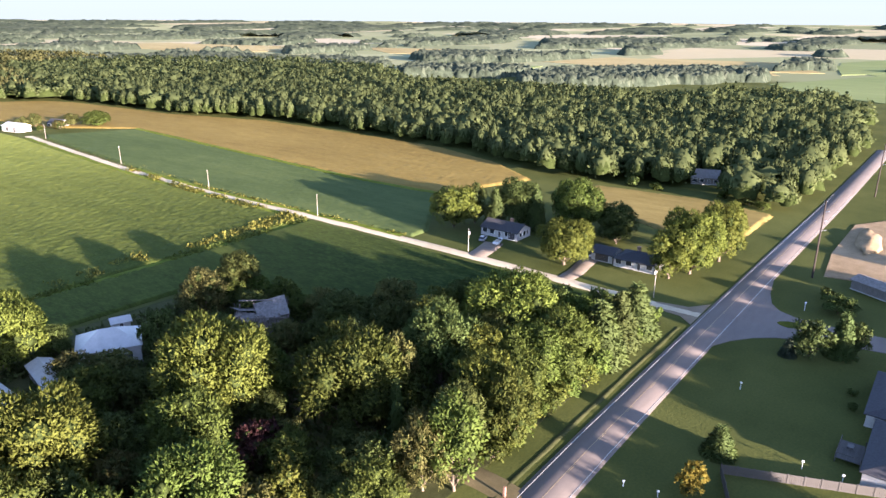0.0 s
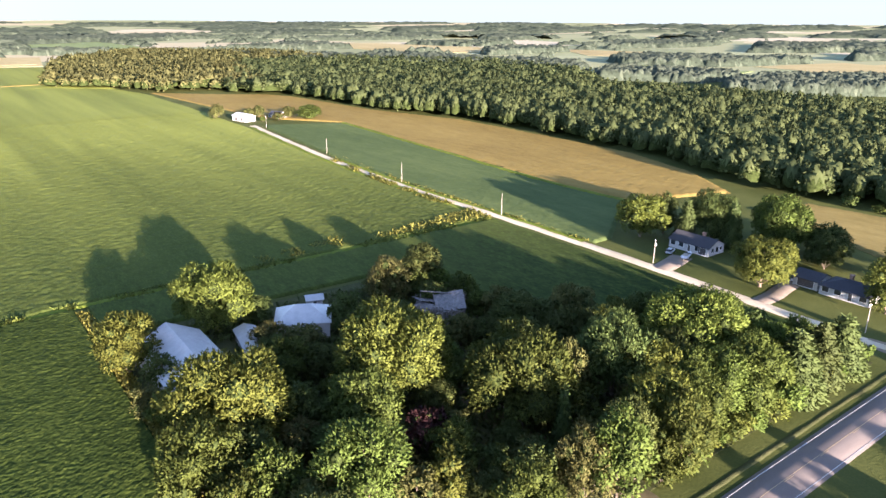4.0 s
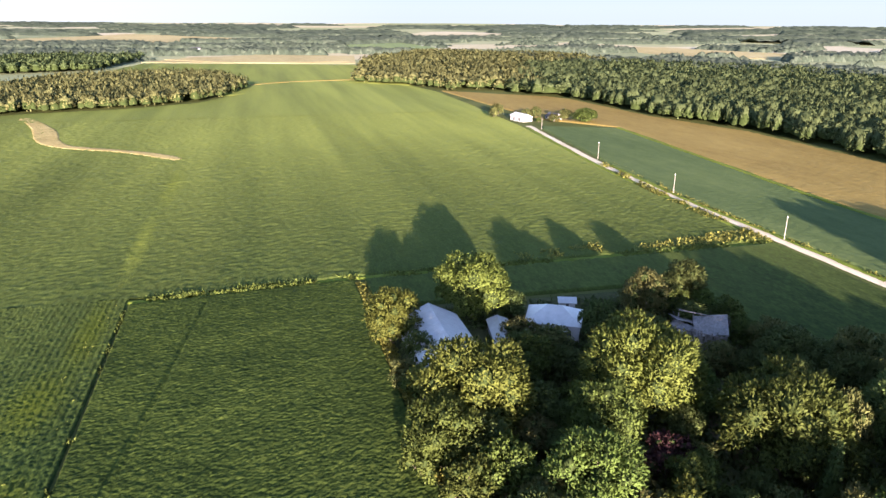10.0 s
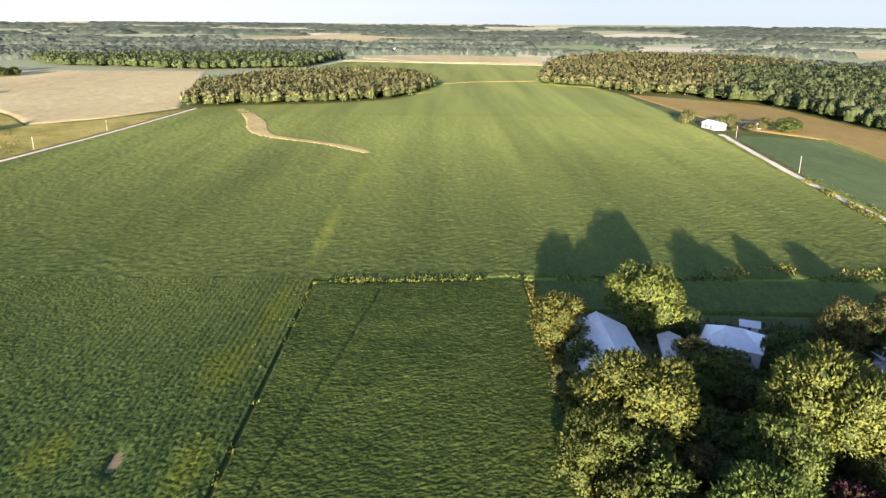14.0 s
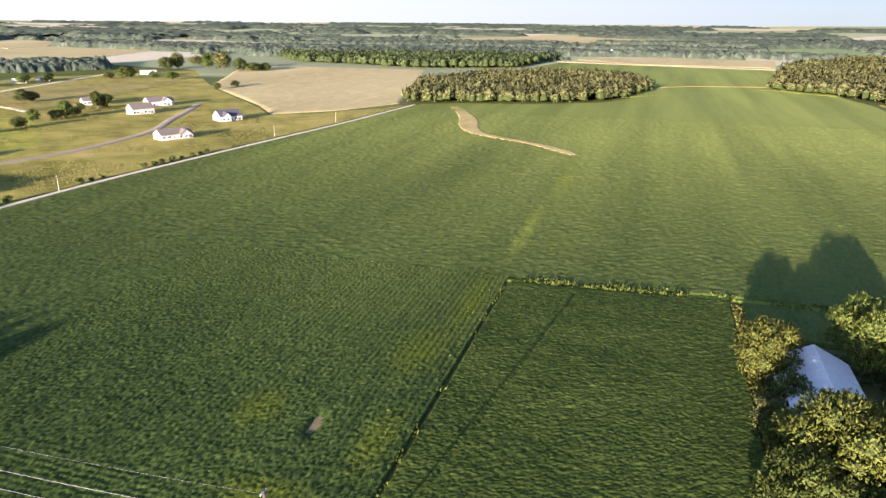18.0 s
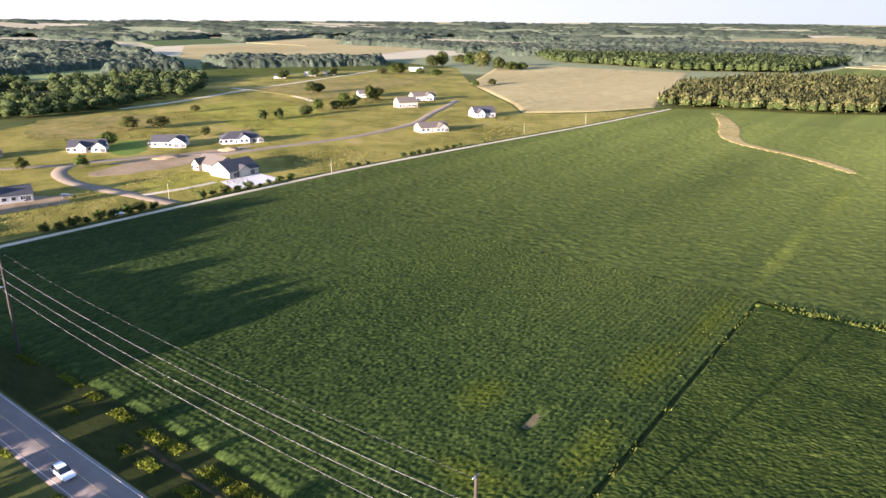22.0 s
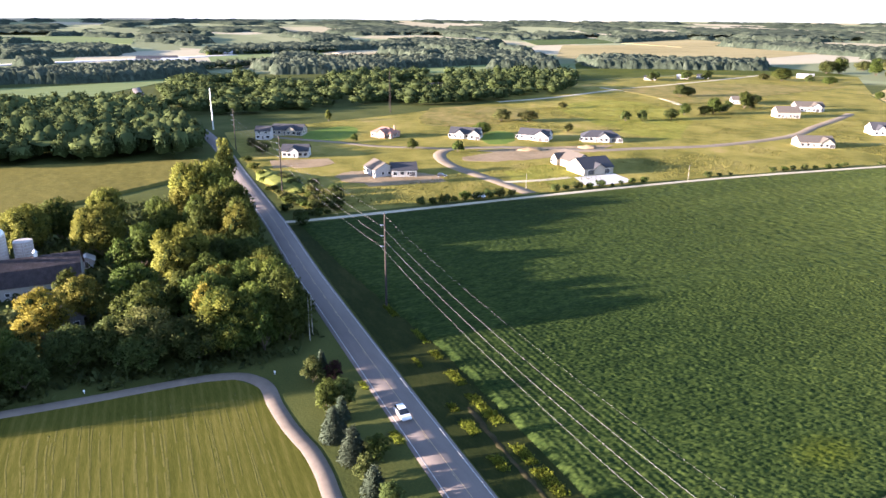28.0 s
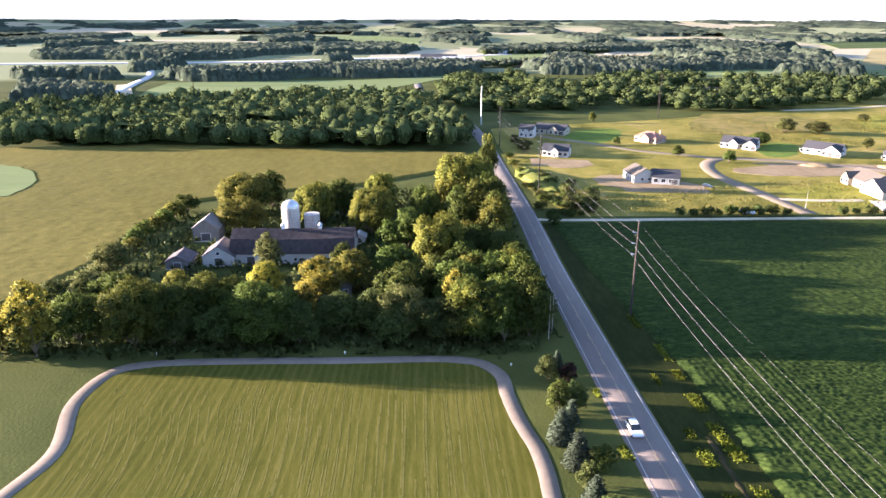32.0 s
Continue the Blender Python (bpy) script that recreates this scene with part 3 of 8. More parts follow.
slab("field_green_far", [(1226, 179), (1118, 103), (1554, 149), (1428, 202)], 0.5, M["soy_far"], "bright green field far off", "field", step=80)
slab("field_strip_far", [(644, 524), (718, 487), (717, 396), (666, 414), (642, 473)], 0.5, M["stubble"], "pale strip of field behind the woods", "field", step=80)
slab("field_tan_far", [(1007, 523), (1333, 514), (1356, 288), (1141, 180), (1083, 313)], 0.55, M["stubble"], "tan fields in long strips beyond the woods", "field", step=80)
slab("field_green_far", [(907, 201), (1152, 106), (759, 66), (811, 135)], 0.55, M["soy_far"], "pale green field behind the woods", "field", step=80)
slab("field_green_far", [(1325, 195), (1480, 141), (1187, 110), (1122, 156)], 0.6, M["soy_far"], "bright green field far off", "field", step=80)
STRAW = rounded([(-174, 588), (-155, 550), (-143, 512), (-133, 474), (-120, 451), (-108, 440), (-93, 431), (-73, 419), (-54, 400), (-43, 388), (-39, 392), (-41, 400), (-53, 413), (-71, 427), (-95, 442), (-108, 452), (-117, 474), (-127, 515), (-141, 546), (-162, 590)], 3, 0.4)
M["straw"] = earth("dry_waterway_grass", [(0.20, 0.155, 0.055), (0.29, 0.225, 0.085), (0.37, 0.295, 0.12)], 0.03, 0.2, 1.6, bump=0.35, dist=0.15)
slab("straw_strip", STRAW, 0.3, M["straw"], "winding strip of dry straw-coloured grass in the soybeans", "grass strip", step=40)


def canopy(name, x0, x1, y0, y1, dx, dy, height, mat, label, poly=None, jag=0.05, joins=()):
    """A crop surface with its rows and tufts in relief."""
    xs, ys = np.arange(x0, x1 + dx, dx), np.arange(y0, y1 + dy, dy)
    X, Y = np.meshgrid(xs, ys, indexing="ij")
    rs = np.random.RandomState(3)
    Z = height(X, Y) + rs.uniform(-1, 1, X.shape) * jag * math.sqrt(dx * dy)
    X = X + rs.uniform(-0.25, 0.25, X.shape) * dx
    Y = Y + rs.uniform(-0.25, 0.25, X.shape) * dy
    n = len(ys)
    i, j = np.meshgrid(np.arange(len(xs) - 1), np.arange(n - 1), indexing="ij")
    if poly:
        keep = inside(list(poly), X[:-1, :-1] + dx / 2, Y[:-1, :-1] + dy / 2)
        i, j = i[keep], j[keep]
    f = np.stack([i * n + j, (i + 1) * n + j, (i + 1) * n + j + 1, i * n + j + 1], -1).reshape(-1, 4)
    rim = np.bincount(f.ravel(), minlength=X.size) < 4
    rim = rim.reshape(X.shape)
    for axis, at in joins:
        rim &= np.abs((X, Y)[axis] - at) > 1.8 * max(dx, dy)
    Z = np.where(rim, rise(X, Y) + 0.08, Z)
    me = mesh_from(name, np.stack([X, Y, Z], -1).reshape(-1, 3), f, mat, True)
    return tagged(new(name, me), label, "crop rows", kind="stuff")


def turned(x, y, a, sx, sy):
    """Noise over axes turned by a."""
    c, d = math.cos(a), math.sin(a)
    return vnoise((c * x + d * y) / sx + 31 * a, (c * y - d * x) / sy + 17 * a)


def lodged(x, y):
    """Tangled plants, with the power pole's long shadow shaped in as a narrow groove."""
    track = np.exp(-((x - -16.8 - 0.1396 * (y - 179.5) - 0.8 * vnoise(y / 9, y * 0)) / 0.45) ** 2) * (y < 181.5) * (0.5 + 0.5 * vnoise(y / 4, y * 0 + 5))
    return -0.42 * track + 0.6 + 0.09 * turned(x, y, 0.12, 0.8, 0.55) + 0.06 * turned(x, y, 0.9, 0.7, 0.6) + 0.09 * turned(x, y, 0.3, 13, 9)


def rowed(x, y):
    """Rows show best beside the gap between the fields, where the plants have not closed up."""
    near = np.clip(1.25 - np.hypot((x + 50) / 42, (y - 118) / 85), 0, 1)
    thin = np.clip(1.9 * vnoise(x / 20 + 9, y / 30 + 3) - 0.3, 0, 1)
    rows_x = 0.5 + 0.5 * np.cos(x / 1.52 * math.tau)
    rows_y = 0.5 + 0.5 * np.cos(y / 1.52 * math.tau)
    rows = np.where(y < 78 + 4 * vnoise(x / 5, x * 0), rows_y, rows_x)
    bare = np.exp(-((x + 55 + 0.1 * (y - 101)) / 1.3) ** 4 - ((y - 101) / 4.2) ** 4)
    return (1 - 0.85 * bare) * far_crop(x, y) + np.maximum(near, 0.5 * (y < 92)) * (rows - 0.5) * (0.06 + 0.16 * thin)


def soy_edge(x):
    """Where the soybeans end towards the road."""
    return np.interp(x, [-243, -194, -151, -130, -80], [49.5, 51.2, 54.9, 56.8, 57.2]) + 0.5 * vnoise(x / 3.1, x * 0)


def far_crop(x, y):
    a = np.clip(1.15 - np.hypot(x, y) / 600, 0.25, 1)
    edge = np.clip((y - soy_edge(x)) / 2.2, 0.1, 1)
    return edge * 0.62 + a * (0.15 * turned(x, y, 0.1, 0.5, 0.5) + 0.05 * turned(x, y, 0.9, 1.4, 1.2) + 0.06 * turned(x, y, 0.4, 14, 20) - 0.1)


def plain_crop(x, y):
    return rise(x, y) + 0.75 + 0.14 * turned(x, y, 0.4, 14, 20)


def corn_top(x, y):
    """Corn tassels in long uneven rows."""
    return plain_crop(x, y) + 0.16 * vnoise(x / 0.9, y / 16) + 0.10 * vnoise(x / 4, y / 30)


# where neighbouring sheets of the same crop meet
JOINS = [(1, 188.6), (1, 330), (1, 560), (0, -136)]
FIELD = [(-36.6, 57.5), (-36.6, 188.2), (25, 191.4), (167.5, 191.6), (167.5, 255), (170.5, 330), (177, 400), (184, 470), (188, 560), (-205, 560), (-214, 468), (-227, 364), (-239, 253), (-242, 168), (-242.5, 50.2), (-194, 52), (-151, 55.6), (-130, 57.5)]
canopy("soy_plants_lodged", -35.8, 24.3, 61, 189, 0.31, 0.26, lodged, M["soy_cross"], "tangled dark green lodged soybean plants", [(-36.2, 60), (24.4, 60), (24.4, 188.4), (-36.2, 184.4)], jag=0.34)
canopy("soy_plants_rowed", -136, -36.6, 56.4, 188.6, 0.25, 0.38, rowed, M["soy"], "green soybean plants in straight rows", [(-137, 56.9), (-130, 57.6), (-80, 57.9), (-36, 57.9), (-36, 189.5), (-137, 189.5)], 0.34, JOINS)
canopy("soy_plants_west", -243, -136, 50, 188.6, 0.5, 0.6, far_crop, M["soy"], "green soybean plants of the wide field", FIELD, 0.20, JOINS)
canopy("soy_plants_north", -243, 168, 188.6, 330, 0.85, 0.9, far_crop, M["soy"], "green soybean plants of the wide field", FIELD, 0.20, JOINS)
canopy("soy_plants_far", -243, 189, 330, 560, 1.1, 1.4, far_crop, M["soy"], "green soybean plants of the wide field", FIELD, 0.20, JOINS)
CORN = [(234, 176), (281, 160), (304, 194), (322, 245), (327, 323), (329, 411), (306, 498), (297, 632), (285, 660), (245, 690), (196, 740), (205, 600), (214, 500), (250, 450), (241, 335), (232, 227)]
canopy("corn_plants_ripe", 196, 330, 160, 740, 1.2, 1.2, plain_crop, M["corn_ripe"], "ripe tan corn plants before the woods", CORN, 0.10)
canopy("corn_plants_small", 234, 294, 54, 138, 0.9, 0.9, corn_top, M["corn_turning"], "ripe tan corn plants behind the houses", [(238, 80), (236, 56), (284, 54), (292, 84), (288, 130), (262, 138), (252, 110)])
canopy("soy_plants_east", 176, 248, 147, 467, 0.9, 0.9, plain_crop, M["soy_blue"], "lush blue-green soybean plants", jag=0.12, poly=[(177, 147), (186, 147), (230, 178), (229, 227), (238, 335), (247, 445), (199, 466), (194, 455), (180, 326), (176.5, 255)])
canopy("soy_plants_yard", 27, 169, 66, 189.6, 0.6, 0.6, plain_crop, M["soy"], "soybean plants behind the farmyard", [(27, 188.7), (27, 166), (60, 166), (115, 164), (118, 100), (166, 66), (168.5, 188.9)])
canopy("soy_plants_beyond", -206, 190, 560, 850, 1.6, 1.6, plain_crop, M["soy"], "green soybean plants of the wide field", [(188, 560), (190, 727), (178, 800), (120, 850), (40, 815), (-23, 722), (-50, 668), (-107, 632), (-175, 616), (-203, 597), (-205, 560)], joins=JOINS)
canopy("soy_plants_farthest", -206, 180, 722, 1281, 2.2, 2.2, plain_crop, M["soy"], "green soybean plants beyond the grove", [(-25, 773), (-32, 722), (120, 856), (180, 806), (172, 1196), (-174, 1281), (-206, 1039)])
canopy("corn_plants_west", -412, -160, -260, 30, 0.8, 1.3, corn_top, M["corn_green"], "green and gold corn plants", [(-402, -240), (-412, -153), (-396, -55), (-380, 30), (-345, 30), (-305, -24), (-290, -70), (-277, -92), (-245, -97), (-208, -96), (-180, -104), (-160, -112), (-170, -190), (-260, -260)], 0.09)
canopy("stubble_northwest", -640, -222, 492, 1020, 2.2, 2.2, plain_crop, M["stubble"], "straw stalks of the pale field", [(-640, 1010), (-336, 1020), (-275, 800), (-222, 596), (-252, 532), (-291, 492), (-330, 540), (-478, 684)], 0.1)
canopy("straw_grass", -180, -38, 390, 593, 0.8, 0.8, plain_crop, M["straw"], "dry straw-coloured grass", STRAW, 0.1)
slab("bare_patch", [(-56.5, 96), (-54.5, 96.5), (-53.6, 102), (-54.2, 106), (-56, 105.5), (-57, 100)], 0.2, M["yard_brown"], "bare grey washed-out spot in the soybeans", "soil")


slab("lawn_new", rounded([(-455, 95), (-476, 145), (-415, 123), (-410, 95)], 0), 0.09, M["grass_new"], "fresh green lawn round a new house", "lawn")
slab("soil_patch", rounded([(-342, 165), (-343, 224), (-316, 211), (-318, 173), (-326, 154)], 1), 0.125, M["soil"], "bare brown soil beside the new street", "soil")
slab("soil_patch", rounded([(-325, 85), (-322, 101), (-309, 122), (-289, 112), (-301, 82)], 2), 0.125, M["soil"], "bare soil round the white house under construction", "soil")
slab("soil_patch", rounded([(-360, 68), (-362, 92), (-342, 91), (-340, 68)], 3), 0.125, M["soil"], "brown soil beside a new house", "soil")
slab("meadow_patch", rounded([(-520, 331), (-543, 423), (-448, 418), (-328, 306), (-366, 298), (-435, 303)], 4, 5.0), 0.08, M["meadow_bright"], "bright yellow-green rough grass", "meadow")
slab("meadow_patch", rounded([(-565, 236), (-506, 314), (-434, 245), (-443, 176)], 5, 5.0), 0.075, M["meadow_brown"], "brownish dry weeds on the meadow", "meadow")
slab("meadow_patch", rounded([(-300, 163), (-301, 196), (-263, 195), (-260, 171), (-278, 157)], 6, 5.0), 0.08, M["meadow_bright"], "bright grass below the new street", "meadow")
slab("lawn_new", rounded([(-411, 209), (-407, 232), (-364, 209), (-366, 188)], 7), 0.085, M["grass_new"], "green lawn between new houses", "lawn")

ribbon("highway", [(-1098, -781), (-1127, -634), (-1158, -431), (-1188, -232), (-1262, -110), (-1328, 51), (-1399, 187)], 24, 0.9, M["concrete"], "pale concrete motorway far off", "road")
ribbon("highway_ramp", [(-612, -270), (-704, -290), (-799, -310), (-914, -332), (-1084, -393)], 9, 0.8, M["concrete"], "pale winding slip road far off", "road")
slab("sand_lot", [(-664, -276), (-698, -272), (-799, -313), (-786, -323)], 0.7, M["quarry"], "pale sandy lot beside the slip road", "lot", step=80)
slab("soy_plot", rounded([(-351, -207), (-346, -193), (-330, -178), (-309, -169), (-293, -168), (-283, -170), (-303, -230), (-391, -257)], 9, 0.6), 1.15, M["soy_far"], "green plot in a bend of the corn field", "field")

# flat dark ribbon in place of the shadow in the ditch
ribbon("ditch", [(52, 48.4), (90, 48.6), (130, 48.2), (160, 47.9)], 0.9, 0.07, M["shaded_ground"], "dark ribbon that paints the shadowed ditch beside the road", "ditch", wob=0.2)
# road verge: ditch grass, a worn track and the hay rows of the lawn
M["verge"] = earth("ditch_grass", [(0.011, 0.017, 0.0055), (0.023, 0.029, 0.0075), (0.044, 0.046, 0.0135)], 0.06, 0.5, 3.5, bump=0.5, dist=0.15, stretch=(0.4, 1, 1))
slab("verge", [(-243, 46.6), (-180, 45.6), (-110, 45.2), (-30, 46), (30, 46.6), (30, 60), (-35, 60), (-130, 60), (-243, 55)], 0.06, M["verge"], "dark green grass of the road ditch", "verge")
M["track_soil"] = earth("grassy_track", [(0.022, 0.022, 0.010), (0.042, 0.036, 0.017), (0.066, 0.054, 0.028)], 0.1, 0.6, 4.0, bump=0.4, dist=0.06)
ribbon("worn_track", [(-106, 52.6), (-98, 52.2), (-90, 52.0), (-80, 52.1), (-70, 52.0)], 1.0, 0.08, M["track_soil"], "narrow worn brown track on the verge", "track", wob=0.25)


def hay_rows():
    """Thin windrows of dry hay left by the mower, bending with the drive."""
    rnd = random.Random(8)
    verts, faces = [], []
    y = -62.0
    while y < 14:
        y += rnd.choice([0.45, 0.5, 1.4, 1.7, 1.9])
        x0, x1 = -60 - rnd.uniform(0, 8), -130 + rnd.uniform(0, 5)
        t, wide, wave = 0.0, rnd.uniform(0.09, 0.22), rnd.uniform(0, 6)
        while t < 1:
            e = t + rnd.uniform(0.02, 0.14)
            if rnd.random() < 0.86:
                base, n = len(verts), 6
                for k in range(n + 1):
                    u = min(1, t + (e - t) * k / n)
                    x = x0 + (x1 - x0) * u
                    bend = np.clip((-y - 8) / 45, 0, 1)
                    yy = y + bend * (5.5 * math.sin(min(1.0, (u - 0.1) * 1.3) * math.pi * 0.85) - 3.5 * u) + 0.12 * math.sin(9 * u + wave)
                    for s, h in ((-1, 0.066), (0, 0.07 + 0.014 * rnd.uniform(0.4, 1)), (1, 0.066)):
                        verts.append((x, yy + s * wide * rnd.uniform(0.7, 1.2), h))
                for k in range(n):
                    for i in (0, 1):
                        a = base + 3 * k + i
                        faces.append((a, a + 1, a + 4, a + 3))
            t = e + rnd.uniform(0, 0.03)
    v = np.array(verts)
    ok = inside([(-60, 18), (-88, 18), (-112, 17.5), (-129, 15), (-134, 11), (-135.5, 0), (-135.5, -54), (-131, -62), (-106, -60), (-92, -63), (-70, -66), (-50, -40)], v[:, 0], v[:, 1])
    f = np.array(faces)
    return tagged(new("hay_row", mesh_from("hay_row", v, f[ok[f].all(1)], M["hay"], True)), "thin rows of dry hay on the mown lawn", "hay", kind="stuff")


hay_rows()
slab("quarry", [(-1646, 387), (-1753, 464), (-1491, 442), (-1386, 385), (-1513, 366)], 0.7, M["quarry"], "pale sandy quarry face far off", "quarry", step=90)
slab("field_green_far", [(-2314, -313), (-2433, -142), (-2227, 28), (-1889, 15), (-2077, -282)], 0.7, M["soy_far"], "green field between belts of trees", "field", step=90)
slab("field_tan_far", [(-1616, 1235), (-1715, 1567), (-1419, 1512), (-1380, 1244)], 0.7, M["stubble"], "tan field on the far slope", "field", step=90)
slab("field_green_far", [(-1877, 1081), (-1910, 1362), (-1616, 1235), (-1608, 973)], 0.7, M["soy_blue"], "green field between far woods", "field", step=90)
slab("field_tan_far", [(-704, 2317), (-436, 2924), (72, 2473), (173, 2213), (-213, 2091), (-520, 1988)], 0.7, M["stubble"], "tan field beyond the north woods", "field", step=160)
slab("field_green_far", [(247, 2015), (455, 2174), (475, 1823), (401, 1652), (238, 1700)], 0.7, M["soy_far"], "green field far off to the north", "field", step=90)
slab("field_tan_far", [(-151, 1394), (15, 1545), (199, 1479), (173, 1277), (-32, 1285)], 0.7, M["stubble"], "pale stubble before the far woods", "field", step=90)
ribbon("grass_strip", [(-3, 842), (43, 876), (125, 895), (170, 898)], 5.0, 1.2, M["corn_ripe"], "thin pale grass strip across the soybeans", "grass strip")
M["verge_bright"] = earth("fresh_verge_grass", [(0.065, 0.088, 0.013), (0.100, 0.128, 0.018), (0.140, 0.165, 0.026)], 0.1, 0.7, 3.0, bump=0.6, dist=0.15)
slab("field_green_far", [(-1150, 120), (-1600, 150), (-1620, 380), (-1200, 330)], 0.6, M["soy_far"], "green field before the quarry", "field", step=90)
for pts in ([(230.6, 178), (230.3, 227), (239.4, 335), (248.6, 445)], [(176, 150), (176.3, 200), (175.6, 255), (179, 326)], [(168.8, 196), (169.6, 255), (172.6, 326), (180, 400), (187, 465)]):
    ribbon("field_margin", pts, 2.6, 0.95 if pts[0][0] > 200 else 0.3, M["verge_bright"], "narrow grassy margin between the crops", "grass strip", wob=0.5)
ribbon("fence_line_grass", [(-37, 186.6), (-20, 187.8), (0, 188.9), (25, 190.4), (60, 190), (110, 190.4), (168, 190.2)], 2.6, 0.3, M["verge_bright"], "low yellow-green grass strip along the old fence line", "grass strip", wob=0.6, n=12)

# ---- trees ----
M["leaf_green"] = leafy("leaves_green", (0.034, 0.052, 0.010), (0.112, 0.142, 0.028))
M["leaf_bright"] = leafy("leaves_bright", (0.056, 0.074, 0.012), (0.148, 0.168, 0.032))
M["leaf_olive"] = leafy("leaves_olive", (0.075, 0.080, 0.013), (0.225, 0.218, 0.038))
M["leaf_gold"] = leafy("leaves_gold", (0.110, 0.105, 0.015), (0.330, 0.275, 0.042))
M["leaf_dark"] = leafy("leaves_dark", (0.034, 0.050, 0.015), (0.112, 0.138, 0.036))
M["leaf_brown"] = leafy("leaves_brownish", (0.050, 0.054, 0.016), (0.160, 0.158, 0.048))
M["leaf_red"] = leafy("leaves_red", (0.026, 0.012, 0.012), (0.078, 0.034, 0.032))
M["needle"] = leafy("needles_dark", (0.020, 0.034, 0.011), (0.085, 0.110, 0.030), sheen=0.15)
M["needle_blue"] = leafy("needles_blue", (0.026, 0.038, 0.025), (0.082, 0.104, 0.070), sheen=0.15, gloss=0.0)
# dark core colour that stands in for the shade between the leaves
M["inner"] = painted("crown_core_shade", (0.034, 0.046, 0.014), 1.0, 0.3, 1.2, spec=0.0, bump=0.6)
# edge colour: dark shade of the far fronts, lightened to stand in for haze
M["far_edge"] = painted("far_wood_edge_shade", (0.050, 0.064, 0.043), 1.0, 0.3, 0.2, spec=0.0, bump=0.6)
M["bark"] = painted("bark", (0.16, 0.125, 0.09), 0.95, 0.25, 3.0, stretch=(1, 1, 0.2), bump=0.6)


def ico(sub):
    bm = bmesh.new()
    bmesh.ops.create_icosphere(bm, subdivisions=sub, radius=1)
    v = np.array([p.co for p in bm.verts])
    f = np.array([[q.index for q in t.verts] for t in bm.faces])
    bm.free()
    return v, f


ICO1, ICO2 = ico(1), ico(2)


def tri(q):
    return np.concatenate([q[:, [0, 1, 2]], q[:, [0, 2, 3]]])


def sprays(tips, out, k, length, width, rs, rough=0.24):
    """k folded leaf blades at each tip, fanned about its outward direction: vertices, quads and the way they face."""
    n = len(tips)
    o = np.repeat(out, k, 0)
    p = np.repeat(tips, k, 0) + rs.normal(0, 0.35 * length, (n * k, 3))
    d = o + rs.normal(0, 0.75, (n * k, 3))
    d /= np.linalg.norm(d, axis=1, keepdims=True) + 1e-9
    s = np.cross(d, rs.normal(0, 1, (n * k, 3)) + o)
    s /= np.linalg.norm(s, axis=1, keepdims=True) + 1e-9
    L, W = length * rs.uniform(0.6, 1.3, (n * k, 1)), width * rs.uniform(0.6, 1.3, (n * k, 1))
    up = np.cross(s, d)
    side = np.repeat(o / (np.linalg.norm(o, axis=1, keepdims=True) + 1e-9) + rs.normal(0, rough, (n * k, 3)), 4, 0)
    v = np.stack([p, p + d * L * 0.5 + s * W * 0.5 + up * W * 0.2, p + d * L, p + d * L * 0.5 - s * W * 0.5 + up * W * 0.2], 1).reshape(-1, 3)
    return v, np.arange(n * k * 4).reshape(-1, 4), side


def crown_lobes(rs, radius, base, top, n):
    """Leaf masses of a crown: centres and radii."""
    out = []
    mid, half = 0.5 * (base + top), 0.5 * (top - base)
    for k in range(n):
        a, u = k * 2.4 + rs.uniform(-0.5, 0.5), -0.85 + 1.72 * (k + 0.5) / n + rs.uniform(-0.1, 0.1)
        rr = radius * 0.72 * math.sqrt(max(0.05, 1 - abs(u) ** 2.4)) * rs.uniform(0.75, 1.1)
        out.append((rr * math.cos(a), rr * math.sin(a), mid + u * half * 0.76, radius * rs.uniform(0.20, 0.36)))
    out.append((0, 0, mid, radius * 0.5)), out.append((rs.uniform(-.15, .15) * radius, rs.uniform(-.15, .15) * radius, top - radius * 0.28, radius * 0.28))
    # fit the masses into the crown's own width and height
    out = np.array(out)
    out[:, :2] *= min(1.0, 1.02 * radius / (np.hypot(out[:, 0], out[:, 1]) + out[:, 3]).max())
    out[:, 2] = base + (out[:, 2] - base) * min(1.0, (top - base) / (out[:, 2] + 0.95 * out[:, 3] - base).max())
    return out


